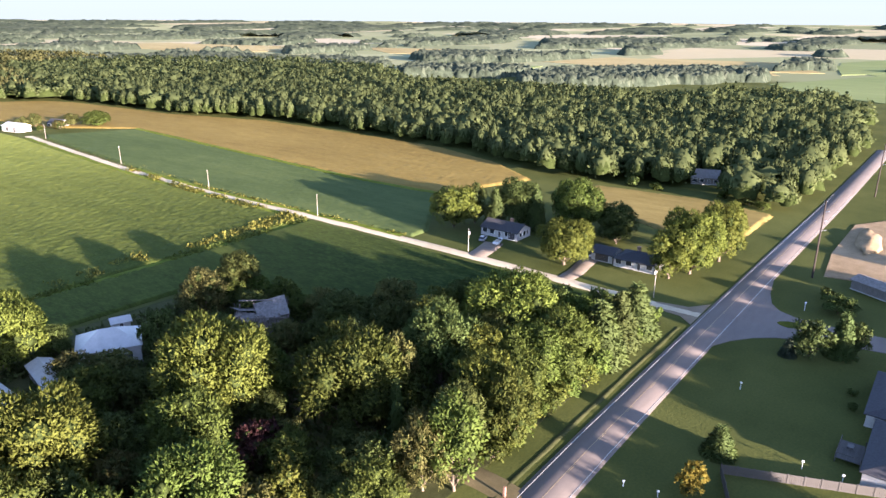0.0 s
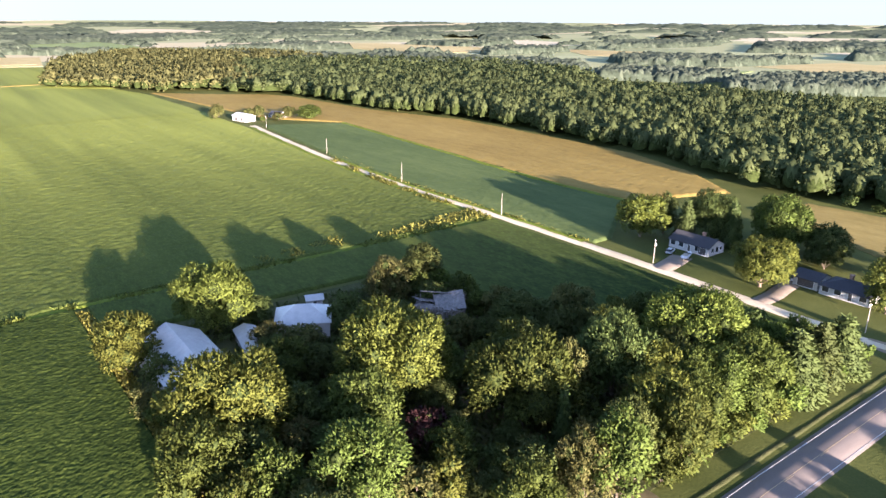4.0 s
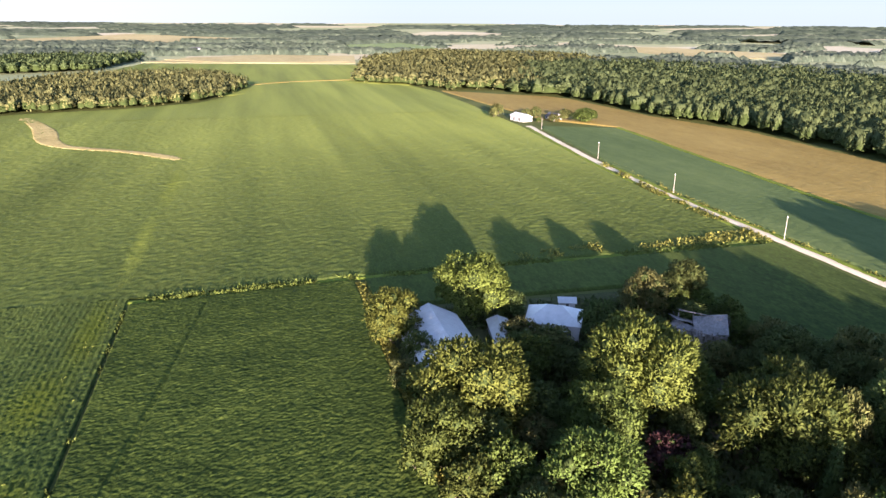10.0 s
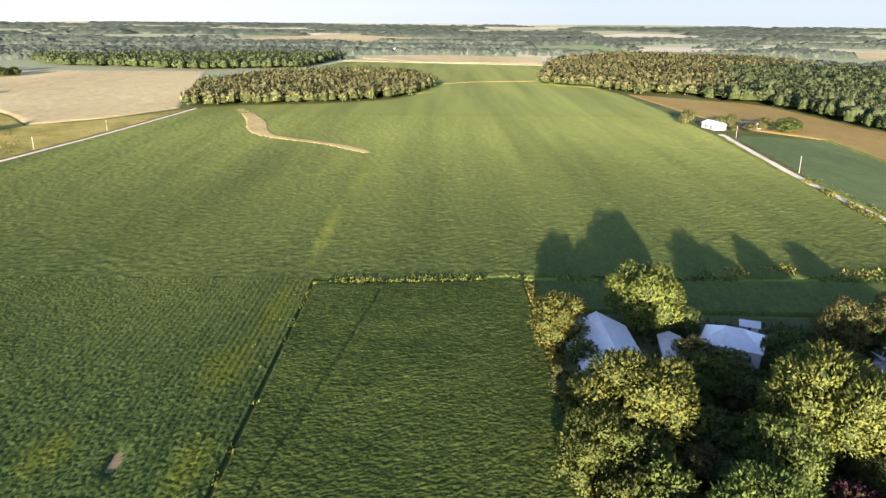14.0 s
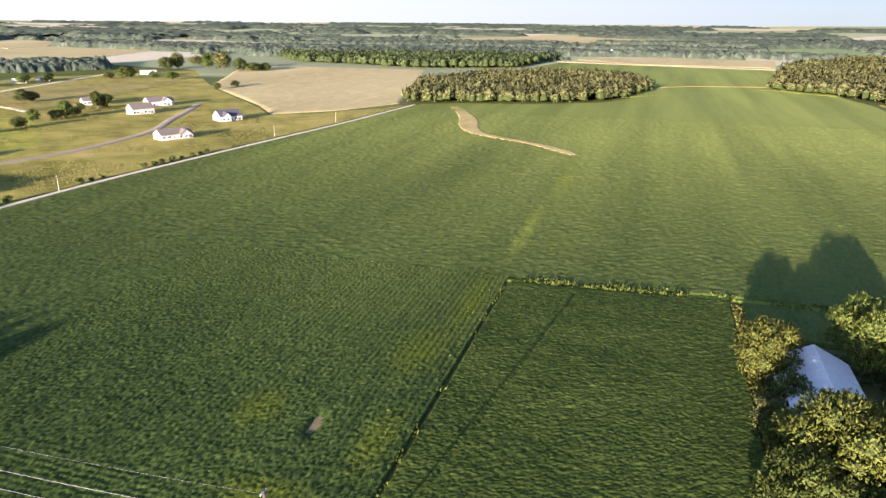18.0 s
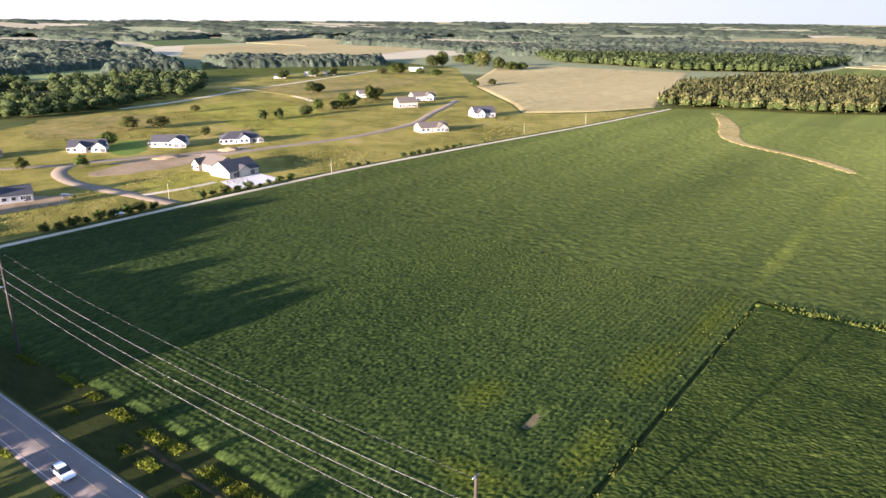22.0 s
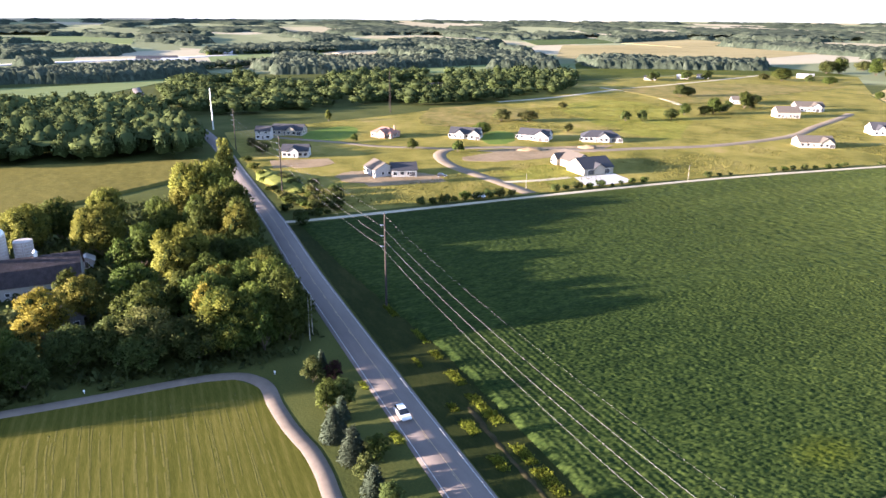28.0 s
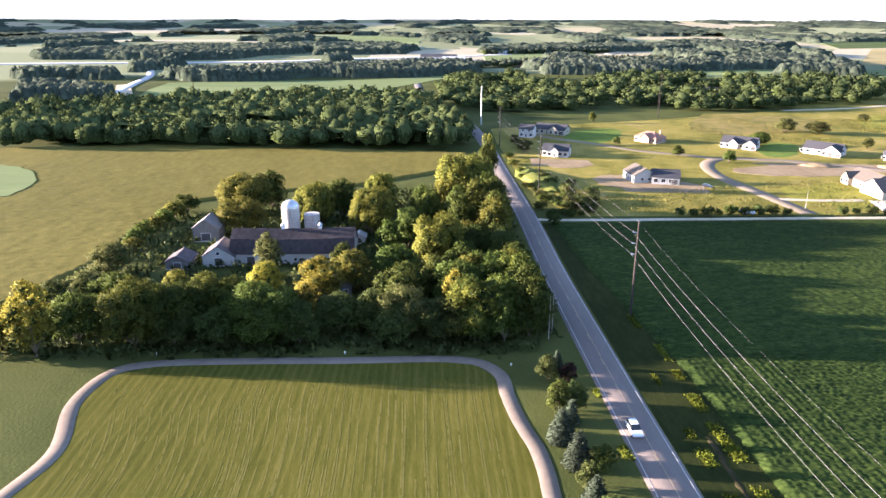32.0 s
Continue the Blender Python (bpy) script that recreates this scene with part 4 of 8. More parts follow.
def crown_mesh(name, seed, radius, base, top, n, dens, k, length, width):
    """Leaf masses made of smaller leaf clumps, each a fan of blades that points outward and up."""
    rs = np.random.RandomState(seed)
    lob = crown_lobes(rs, radius, base, top, n)
    V, Q, N, off = [], [], [], 0
    tips, outs = [], []
    for x, y, z, r in lob:
        m = max(9, int(dens * r * r))
        d = rs.normal(0, 1, (m, 3))
        d[:, 2] = np.abs(d[:, 2]) * 1.1 - 0.45
        d /= np.linalg.norm(d, axis=1, keepdims=True)
        c = np.array((x, y, z)) + d * r * rs.uniform(0.72, 1.02, (m, 1)) * (1, 1, 0.9)
        away = np.ones(m, bool)
        for X, Y, Z, R in lob:
            if (X, Y, Z) != (x, y, z):
                away &= np.linalg.norm((c - (X, Y, Z)) / (1, 1, 0.9), axis=1) > 0.8 * R
        c, d = c[away], d[away]
        # every clump is a small dome of leaf tips
        q = 10
        e = rs.normal(0, 1, (len(c) * q, 3)) + 0.9 * np.repeat(d, q, 0) + (0, 0, 0.55)
        e /= np.linalg.norm(e, axis=1, keepdims=True)
        p = np.repeat(c, q, 0) + e * np.repeat(rs.uniform(0.55, 1.1, len(c)), q)[:, None] * 0.9 * length
        whole = (np.repeat(c, q, 0) - (0, 0, 0.45 * (base + top))) / (radius, radius, 0.5 * (top - base))
        tips.append(p), outs.append(0.75 * e + 0.45 * np.repeat(d, q, 0) + 0.45 * whole + (0, 0, 0.2))
        v, f = ICO1
        v = v * (r * 0.66) * rs.uniform(0.70, 1.12, (len(v), 1)) * (1, 1, 0.88) + (x, y, z)
        V.append(v), Q.append(f + off), N.append(v - (x, y, z))
        off += len(v)
    v, q, side = sprays(np.concatenate(tips), np.concatenate(outs), k, length, width, rs)
    V.append(v), Q.append(tri(q + off)), N.append(side)
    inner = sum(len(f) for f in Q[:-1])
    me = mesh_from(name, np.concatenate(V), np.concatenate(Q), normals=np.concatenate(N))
    # slot 1 puts the painted shade on the crown's core faces
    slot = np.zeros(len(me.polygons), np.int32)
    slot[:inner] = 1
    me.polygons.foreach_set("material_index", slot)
    return me, lob


def trunk_mesh(name, seed, lob, base, top, thick):
    bm = bmesh.new()
    rnd = random.Random(seed)
    bend = [(0, 0, -0.3), (rnd.uniform(-.15, .15), rnd.uniform(-.15, .15), base * 0.6), (rnd.uniform(-.4, .4), rnd.uniform(-.4, .4), base + 0.35 * (top - base)), (rnd.uniform(-.5, .5), rnd.uniform(-.5, .5), base + 0.75 * (top - base))]
    tube(bm, bend, [thick * 1.25, thick, thick * 0.6, thick * 0.2], 7)
    for x, y, z, r in lob[:7]:
        s = base * rnd.uniform(0.8, 1.5)
        tube(bm, [(0, 0, s), (x * 0.5, y * 0.5, s + 0.6 * (z - s)), (x, y, z)], [thick * 0.5, thick * 0.32, thick * 0.1], 5)
    return finish(bm, name, M["bark"], True)


KIND = {}


def kind_of_tree(key, seed, radius, base, top, n, dens, k, length, width, thick):
    c, lob = crown_mesh("crown", seed, radius, base, top, n, dens, k, length, width)
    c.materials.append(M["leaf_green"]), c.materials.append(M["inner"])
    KIND[key] = (c, trunk_mesh("trunk", seed, lob, base, top, thick), radius * 2, top)


# sizes in metres: crown radius, crown base, top
kind_of_tree("big_a", 11, 10.5, 0.9, 16, 24, 8.6, 1, 0.74, 0.33, 0.55)
kind_of_tree("big_b", 12, 10.5, 0.7, 16, 28, 8.6, 1, 0.74, 0.33, 0.55)
kind_of_tree("big_c", 13, 10.5, 0.5, 16, 21, 8.6, 1, 0.74, 0.33, 0.50)
kind_of_tree("mid_a", 21, 7.0, 0.5, 13, 18, 11, 1, 0.66, 0.30, 0.35)
kind_of_tree("mid_b", 22, 7.0, 0.4, 13, 21, 8.6, 1, 0.66, 0.30, 0.35)
kind_of_tree("mid_c", 23, 7.0, 0.3, 13, 15, 11, 1, 0.66, 0.30, 0.32)
kind_of_tree("small_a", 31, 4.2, 0.3, 8, 12, 13, 1, 0.52, 0.36, 0.2)
kind_of_tree("small_b", 32, 4.2, 0.2, 8, 10, 13, 1, 0.52, 0.36, 0.2)
kind_of_tree("tall_a", 41, 5.0, 0.4, 15, 19, 9.5, 1, 0.68, 0.40, 0.3)
kind_of_tree("bush_a", 51, 2.0, 0.1, 2.6, 8, 26, 1, 0.40, 0.26, 0.08)
kind_of_tree("bush_b", 52, 2.0, 0.1, 2.6, 7, 26, 1, 0.40, 0.26, 0.08)


def conifer_mesh(name, seed, radius, base, top, tiers, length):
    rs = np.random.RandomState(seed)
    tips, outs = [], []
    for t in range(tiers):
        u = t / tiers
        z, r = base + (top - base) * u, radius * (1 - u) ** 0.85 + 0.12
        m = max(6, int(9 * r * 2.2))
        for k in range(m):
            a = rs.uniform(0, math.tau)
            for s in (0.45, 0.72, 1.0):
                tips.append((r * s * math.cos(a), r * s * math.sin(a), z - 0.25 * r * s + rs.normal(0, 0.12)))
                outs.append((math.cos(a), math.sin(a), -0.1))
    v, q, side = sprays(np.array(tips), np.array(outs), 3, length, length * 0.45, rs)
    c, f = ICO1
    core = c * (radius * 0.5, radius * 0.5, (top - base) * 0.42) * rs.uniform(0.8, 1.1, (len(c), 1)) + (0, 0, base + 0.38 * (top - base))
    return mesh_from(name, np.concatenate([core, v]), np.concatenate([f, tri(q + len(core))]), normals=np.concatenate([core - (0, 0, 0.4 * top), side + (0, 0, 0.2)]))


def kind_of_conifer(key, seed, radius, base, top, tiers, length):
    bm = bmesh.new()
    tube(bm, [(0, 0, -0.2), (0, 0, base + 0.3), (0, 0, top * 0.92)], [radius * 0.09, radius * 0.08, 0.03], 6)
    c = conifer_mesh("crown", seed, radius, base, top, tiers, length)
    c.materials.append(M["needle"])
    KIND[key] = (c, finish(bm, "trunk", M["bark"], True), radius * 2, top)


kind_of_conifer("spruce_a", 61, 2.6, 0.4, 8, 18, 0.55)
kind_of_conifer("spruce_b", 62, 2.9, 0.5, 8, 16, 0.60)
kind_of_conifer("pine_a", 63, 4.4, 1.5, 13, 20, 0.95)

COUNT = {}


def plant(key, x, y, diam, high, leaf, label, name="tree", group=""):
    c, t, d0, h0 = KIND[key]
    COUNT[key] = COUNT.get(key, 0) + 1
    turn = (COUNT[key] * 137.5 + len(key) * 31) % 360
    e = thing(name, pose(x, y, 0, 0, 0, turn) @ Matrix.Diagonal((diam / d0, diam / d0, high / h0, 1)), label, "shrub" if name == "shrub" else "tree", group)
    part("trunk", t, None, e)
    o = part("crown", c, None, e)
    o.material_slots[0].link = "OBJECT"
    o.material_slots[0].material = M[leaf]
    return e


# the old farmyard: kind, x, y, crown width, height, foliage
YARD = [
    ("big_b", 49.5, 155.0, 19.1, 16.5, "leaf_bright"), ("mid_a", 27.1, 144.6, 13.5, 14.2, "leaf_bright"), ("big_a", 66.3, 103.0, 22.5, 19.5, "leaf_bright"),
    ("big_c", 34.5, 107.0, 22, 18, "leaf_bright"), ("mid_b", 54.2, 93.5, 14.0, 14.2, "leaf_green"), ("mid_c", 26.3, 95.8, 14.0, 13.0, "leaf_green"),
    ("mid_a", 44.9, 77.8, 14.9, 15.3, "leaf_green"), ("small_a", 34.2, 86.7, 10.7, 10.6, "leaf_green"), ("small_b", 61.1, 83.9, 9.5, 8.8, "leaf_red"),
    ("small_a", 55.7, 71.1, 8.4, 8.8, "leaf_bright"), ("big_a", 79.9, 80.6, 20.9, 18.9, "leaf_green"), ("mid_c", 89.8, 78.7, 8.6, 15.3, "leaf_brown"),
    ("spruce_a", 79.0, 69.4, 4.0, 14.2, "needle"), ("big_b", 100.3, 76.2, 17.1, 17.7, "leaf_dark"), ("mid_b", 92.8, 60.3, 13.4, 16.5, "leaf_bright"),
    ("big_c", 121.4, 73.0, 22.8, 18.9, "leaf_bright"), ("mid_a", 118.1, 58.6, 14.4, 15.3, "leaf_green"), ("pine_a", 131.8, 55.9, 10.6, 14.2, "needle"),
    ("pine_a", 141.0, 55.5, 8.7, 13.6, "needle"), ("pine_a", 149.6, 55.1, 9.7, 13.0, "needle"), ("mid_c", 72.8, 58.8, 9.6, 14.2, "leaf_brown"),
    ("tall_a", 75.9, 54.8, 9.5, 17.7, "leaf_green"), ("mid_c", 60.8, 59.2, 12.6, 11.8, "leaf_green"), ("mid_b", 90.5, 141.7, 12.5, 14.2, "leaf_brown"),
    ("mid_a", 108.1, 151.5, 12.6, 11.8, "leaf_dark"), ("small_a", 55.3, 136.0, 9.6, 7.4, "leaf_brown"), ("small_b", 61.0, 131.5, 9.5, 7.2, "leaf_brown"),
    ("mid_c", 120.5, 106.2, 12.7, 10.6, "leaf_brown"), ("mid_b", 106.8, 110.1, 15.6, 10.6, "leaf_dark"), ("small_b", 22.2, 94.5, 8.8, 10.6, "leaf_green"),
    ("small_a", 73.6, 134.5, 7.8, 10.6, "leaf_dark"), ("small_b", 110.0, 145.0, 8.0, 6.0, "leaf_green"), ("mid_a", 91.2, 54.3, 10.6, 15.3, "leaf_green"),
    ("small_b", 46.4, 104.7, 9.9, 8.8, "leaf_dark"), ("small_a", 59.4, 117.7, 8.9, 7.7, "leaf_dark"), ("mid_c", 95.2, 96.1, 12.6, 11.8, "leaf_dark"),
    ("mid_b", 108.0, 63.6, 12.5, 14.2, "leaf_green"), ("small_b", 30.6, 132.3, 7.9, 8.8, "leaf_dark"), ("small_a", 134.5, 79.9, 9.7, 10.6, "leaf_dark"),
    ("mid_a", 106.4, 92.9, 12.6, 13.0, "leaf_dark"), ("small_a", 26.7, 84.9, 8.9, 8.8, "leaf_green"), ("mid_b", 35.1, 72.1, 12.7, 10.6, "leaf_dark"),
    ("mid_b", 111.5, 60.5, 13.0, 14.5, "leaf_green"), ("mid_c", 124.0, 61.5, 13.0, 14.0, "leaf_green"), ("mid_a", 134.0, 62.5, 12.0, 13.0, "leaf_green"), ("mid_b", 143.0, 61.5, 11.0, 12.0, "leaf_green"),
    ("pine_a", 156.0, 57.5, 8.5, 10.5, "needle"), ("mid_c", 103.0, 68.0, 13.0, 15.0, "leaf_bright"), ("mid_a", 112.5, 71.0, 12.0, 14.0, "leaf_dark"), ("big_b", 131.0, 76.0, 17.0, 16.0, "leaf_green"), ("mid_b", 142.0, 71.0, 11.0, 11.0, "leaf_dark"),
    ("mid_a", 128.0, 90.0, 13.0, 12.0, "leaf_dark"), ("mid_c", 117.0, 89.0, 13.0, 13.5, "leaf_green"), ("mid_b", 101.0, 58.0, 11.0, 14.0, "leaf_green"), ("mid_a", 84.0, 60.0, 10.0, 14.0, "leaf_dark"),
    ("small_a", 26.0, 125.0, 7.0, 6.0, "leaf_brown"), ("mid_c", 83.0, 126.4, 11.9, 8.8, "leaf_dark"), ("small_b", 98.9, 134.5, 8.9, 7.7, "leaf_dark"),
]
fill = random.Random(44)
TAKEN = [(66, 133, 9), (78, 96, 4), (76, 104, 3), (43, 124, 6), (92, 122, 6), (73, 150, 5), (36.5, 136, 13), (66.5, 142.5, 8), (97.5, 129, 9), (52.5, 141, 6), (80, 68, 3), (79, 85, 3), (84, 101, 3), (88, 108, 4)]
for k in range(400):
    x, y = fill.uniform(28, 150), fill.uniform(60, 152)
    if not inside([(28, 64), (28, 150), (60, 158), (110, 152), (113, 102), (150, 66), (140, 56), (90, 58)], np.array([x]), np.array([y]))[0]:
        continue
    if any(math.hypot(x - a, y - b) < r for a, b, r in TAKEN) or any(math.hypot(x - t[1], y - t[2]) < 0.30 * t[3] + 2.6 for t in YARD):
        continue
    s = fill.uniform(0.7, 1.25)
    YARD.append((fill.choice(["small_a", "small_b", "mid_a", "mid_c"]), x, y, 8.5 * s, 7.5 * s, fill.choice(["leaf_dark", "leaf_green", "leaf_green", "leaf_brown"])))
NAMES = {"leaf_bright": "sunlit yellow-green", "leaf_green": "leafy green", "leaf_dark": "dark green", "leaf_brown": "brownish, thin-leaved", "leaf_red": "dark red-leaved", "leaf_gold": "golden yellow", "leaf_olive": "sunlit olive-gold", "needle": "dark green conifer", "needle_blue": "blue-grey spruce"}
for k, x, y, d, h, leaf in YARD:
    plant(k, x, y, d, h, leaf, "%s %stree in the old farmyard" % (NAMES[leaf], "broad " if d > 17 else ""), group="trees of the old farmyard")

# trees round the farm at the lane's end
for k, x, y, d, h, leaf in [("mid_a", 238, 478, 19, 11, "leaf_green"), ("mid_c", 228, 492, 11, 9, "leaf_brown"), ("mid_b", 213, 512, 10, 9, "leaf_brown"), ("small_a", 247, 488, 9, 6, "leaf_dark"), ("small_b", 205, 487, 5, 4, "leaf_green")]:
    plant(k, x, y, d, h, leaf, "%s tree beside the white farm shed" % NAMES[leaf], group="trees at the lane's end")

# trees round the two houses on the lane
for k, x, y, d, h, leaf in [("mid_a", 196, 143, 18, 15, "leaf_bright"), ("big_c", 213, 126, 18, 17, "leaf_dark"), ("big_a", 219, 106, 21, 18, "leaf_green"), ("big_b", 184, 92, 18, 14, "leaf_bright"),
                            ("mid_c", 205, 140, 10, 15, "leaf_dark"), ("mid_b", 222, 92, 16, 12, "leaf_dark"), ("big_b", 200, 58.5, 19, 19, "leaf_bright"), ("big_a", 217, 55, 17, 19, "leaf_bright"),
                            ("mid_a", 192, 62, 13, 15, "leaf_bright"), ("mid_b", 232, 60, 13, 13, "leaf_bright"), ("mid_c", 214, 88, 12, 10, "leaf_dark"), ("spruce_b", 203, 130, 8, 15, "needle"), ("spruce_a", 210, 117, 7, 16, "needle"), ("mid_a", 229, 112, 13, 13, "leaf_dark"), ("small_a", 207, 100, 8, 7, "leaf_dark")]:
    plant(k, x, y, d, h, leaf, "%s tree beside the ranch houses" % NAMES[leaf], group="trees round the ranch houses")

# the old farm west of the lawn
for k, x, y, d, h, leaf in [
    ("mid_a", -174, -63, 8, 8.5, "leaf_olive"), ("big_b", -158.9, -48.8, 16, 12, "leaf_bright"), ("big_c", -150.7, -35.5, 19.2, 13, "leaf_green"), ("big_a", -151.8, -56.8, 19.2, 13, "leaf_green"), ("small_a", -159.7, -28.3, 8.6, 8, "leaf_gold"),
    ("mid_c", -171, -25.4, 13, 12.5, "leaf_gold"), ("mid_a", -177, -40.5, 9.5, 9.5, "leaf_gold"), ("tall_a", -190, -42, 7.5, 13.5, "leaf_brown"), ("mid_c", -179.3, -17.3, 12.5, 11.5, "leaf_olive"), ("mid_a", -183, -5.6, 13, 12, "leaf_green"),
    ("mid_b", -164, -2.9, 14, 13, "leaf_green"), ("mid_c", -151.2, -3, 14.1, 12, "leaf_brown"), ("mid_a", -151.8, -9.8, 10.2, 11, "leaf_dark"), ("small_b", -157.3, 9.6, 6.3, 14, "leaf_gold"), ("mid_c", -148.9, 13.2, 14.8, 14, "leaf_olive"),
    ("mid_a", -151.2, 20.3, 12.2, 14.5, "leaf_bright"), ("big_b", -173.2, 20, 17, 12, "leaf_green"), ("mid_c", -183.4, 28.2, 10.8, 12, "leaf_green"), ("big_a", -195.1, 7.3, 16.3, 17, "leaf_olive"), ("big_b", -230.6, -14.4, 16.9, 16, "leaf_olive"),
    ("mid_c", -214.2, -2.3, 11, 14, "leaf_green"), ("mid_a", -235.1, 5.5, 11.9, 14, "leaf_bright"), ("big_b", -251, 18.5, 22, 23.5, "leaf_olive"), ("mid_c", -226.5, 26.7, 10.1, 16, "leaf_brown"), ("big_a", -258.6, -64.6, 21.8, 15, "leaf_olive"),
    ("big_b", -236, -60.5, 17, 12, "leaf_olive"), ("mid_c", -267.8, -56.3, 13.8, 15, "leaf_green"), ("big_a", -244.6, -35.7, 17.2, 15, "leaf_olive"), ("mid_b", -253.1, -27.1, 12.9, 15, "leaf_green"), ("small_b", -197.2, -22, 6.8, 8, "leaf_green"),
    ("mid_a", -266.7, -13.1, 13.5, 14, "leaf_olive"), ("small_a", -264, -88, 10, 6.5, "leaf_green"), ("small_b", -256, -90, 9, 6, "leaf_olive"), ("small_a", -247, -91, 8, 5.5, "leaf_bright"), ("small_b", -240, -92, 7, 5, "leaf_olive"), ("small_a", -232, -93, 8, 5, "leaf_bright"), ("small_b", -225, -94, 7, 4.5, "leaf_green"), ("small_a", -217, -91, 7, 4, "leaf_olive"), ("mid_a", -148.4, 6.6, 13.4, 10, "leaf_dark"), ("mid_b", -152.8, -18.3, 12.3, 10, "leaf_dark"),
    ("small_b", -146.5, 20.6, 8.7, 12, "leaf_green"), ("mid_a", -246, 3.3, 9.3, 14, "leaf_green"), ("mid_b", -170, 5.8, 10, 13, "leaf_green"), ("mid_c", -201.2, 17.8, 14.3, 11.5, "leaf_green"), ("mid_a", -198.6, 25.5, 10.3, 11.5, "leaf_dark"),
    ("mid_b", -147.5, -45.4, 11.3, 9, "leaf_dark"), ("mid_c", -147.4, -27, 10.9, 10, "leaf_dark"), ("mid_a", -147.6, -4.8, 11.6, 9, "leaf_dark"), ("mid_b", -147.1, 14.5, 10.3, 10, "leaf_green"), ("small_a", -207.1, -8.1, 8, 12, "leaf_green"),
    ("mid_a", -231.4, 22.1, 13.3, 19.5, "leaf_bright"), ("mid_b", -160.5, 11.8, 10.6, 14.5, "leaf_green"), ("mid_c", -147.6, -55.8, 11.5, 9, "leaf_dark"), ("big_c", -146.5, -64.3, 15.1, 16.2, "leaf_bright"), ("tall_a", -142.8, -84.6, 10.3, 17.5, "leaf_gold"),
    ("mid_b", -149.7, -78.3, 12.7, 12.3, "leaf_green"), ("mid_c", -195, -89, 14, 9, "leaf_brown"), ("mid_a", -161.4, -73.4, 13.7, 12.3, "leaf_green"), ("mid_b", -172, -86, 12, 9, "leaf_brown"), ("mid_a", -160, -88, 12, 11, "leaf_dark"),
    ("mid_b", -145, -96, 12, 12, "leaf_gold"), ("tall_a", -303.3, 32.3, 8.8, 19.5, "leaf_green"), ("small_a", -322, 35, 8, 19.5, "leaf_olive"),
    ("mid_a", -149.5, 26.9, 12.2, 14.5, "leaf_green"), ("mid_b", -158.2, 27.3, 11, 14.5, "leaf_green"), ("mid_c", -166.6, 26.6, 12.4, 14.5, "leaf_bright"), ("mid_a", -177.7, 25.6, 11.8, 12, "leaf_olive"), ("mid_b", -188.7, 25.5, 11.4, 11.5, "leaf_green"),
    ("mid_c", -194.9, 25.4, 12.2, 11.5, "leaf_dark"), ("mid_a", -204.7, 25.3, 11, 11.5, "leaf_green"), ("mid_b", -215.6, 25.5, 12.5, 16.5, "leaf_olive"), ("mid_c", -224.4, 27.4, 11.8, 16.5, "leaf_bright"), ("mid_a", -234, 27.4, 12, 19.5, "leaf_green"),
    ("mid_b", -240.4, 25.7, 11.5, 19.5, "leaf_green"), ("mid_c", -252.6, 25.2, 11.5, 19.5, "leaf_olive"), ("mid_a", -262.4, 26.7, 11.5, 19.5, "leaf_green"), ("mid_c", -150.7, 12.9, 11.6, 14.5, "leaf_green"), ("mid_b", -162.7, 10.3, 13, 14.5, "leaf_green"),
    ("mid_a", -174, 15.1, 11, 12, "leaf_olive"), ("mid_c", -187, 13.5, 11, 11.5, "leaf_green"), ("mid_b", -199.3, 15.7, 11.4, 11.5, "leaf_dark"), ("mid_a", -207.8, 15.7, 11.7, 11.5, "leaf_olive"), ("mid_c", -220.9, 14.7, 11.2, 16.4, "leaf_green"),
    ("mid_b", -231.3, 15.2, 11.1, 16.9, "leaf_green"), ("mid_a", -245.6, 12, 12.2, 16.8, "leaf_olive"),
]:
    plant(k, x, y, d, h, leaf, "%s tree of the grove round the old farm" % NAMES[leaf], group="trees of the western grove")

# shrubs and small spruces between drive and road
# last four trees are out of view, added to shade the verge
for k, x, y, d, h, leaf in [("small_a", -127.5, 27.2, 4.9, 5.7, "leaf_dark"), ("spruce_a", -133.5, 30.5, 2.4, 4.1, "needle_blue"), ("small_b", -126.6, 31.2, 4.2, 4.5, "leaf_red"), ("small_a", -114.9, 26.7, 4.7, 6.6, "leaf_green"), ("small_b", -115.9, 30.6, 4.8, 6.0, "leaf_dark"),
                            ("spruce_b", -111.7, 28.7, 3.2, 4.9, "needle_blue"), ("spruce_b", -106.5, 25.9, 4.9, 6.4, "needle_blue"), ("spruce_a", -98.9, 27.1, 4.6, 6.6, "needle_blue"), ("small_a", -98.0, 31.4, 4.9, 4.0, "leaf_green"), ("small_b", -92.1, 27.4, 4.2, 5.4, "leaf_dark"),
                            ("spruce_b", -88.8, 27.6, 4.2, 5.2, "needle_blue"), ("small_a", -118.6, 27.8, 4.0, 5.0, "leaf_green"), ("small_b", -84.0, 28.5, 5.0, 4.6, "leaf_dark"), ("small_a", -77, 28, 6, 6.0, "leaf_green"), ("small_b", -70, 28, 6, 5.5, "leaf_dark"), ("small_a", -62, 28, 7, 6.5, "leaf_green"), ("small_b", -52, 28, 7, 6.0, "leaf_dark")]:
    plant(k, x, y, d, h, leaf, "%s in the border between drive and road" % {"leaf_red": "small dark red-leaved tree"}.get(leaf, NAMES[leaf] + (" tree" if "needle" not in leaf else "")), group="border trees")

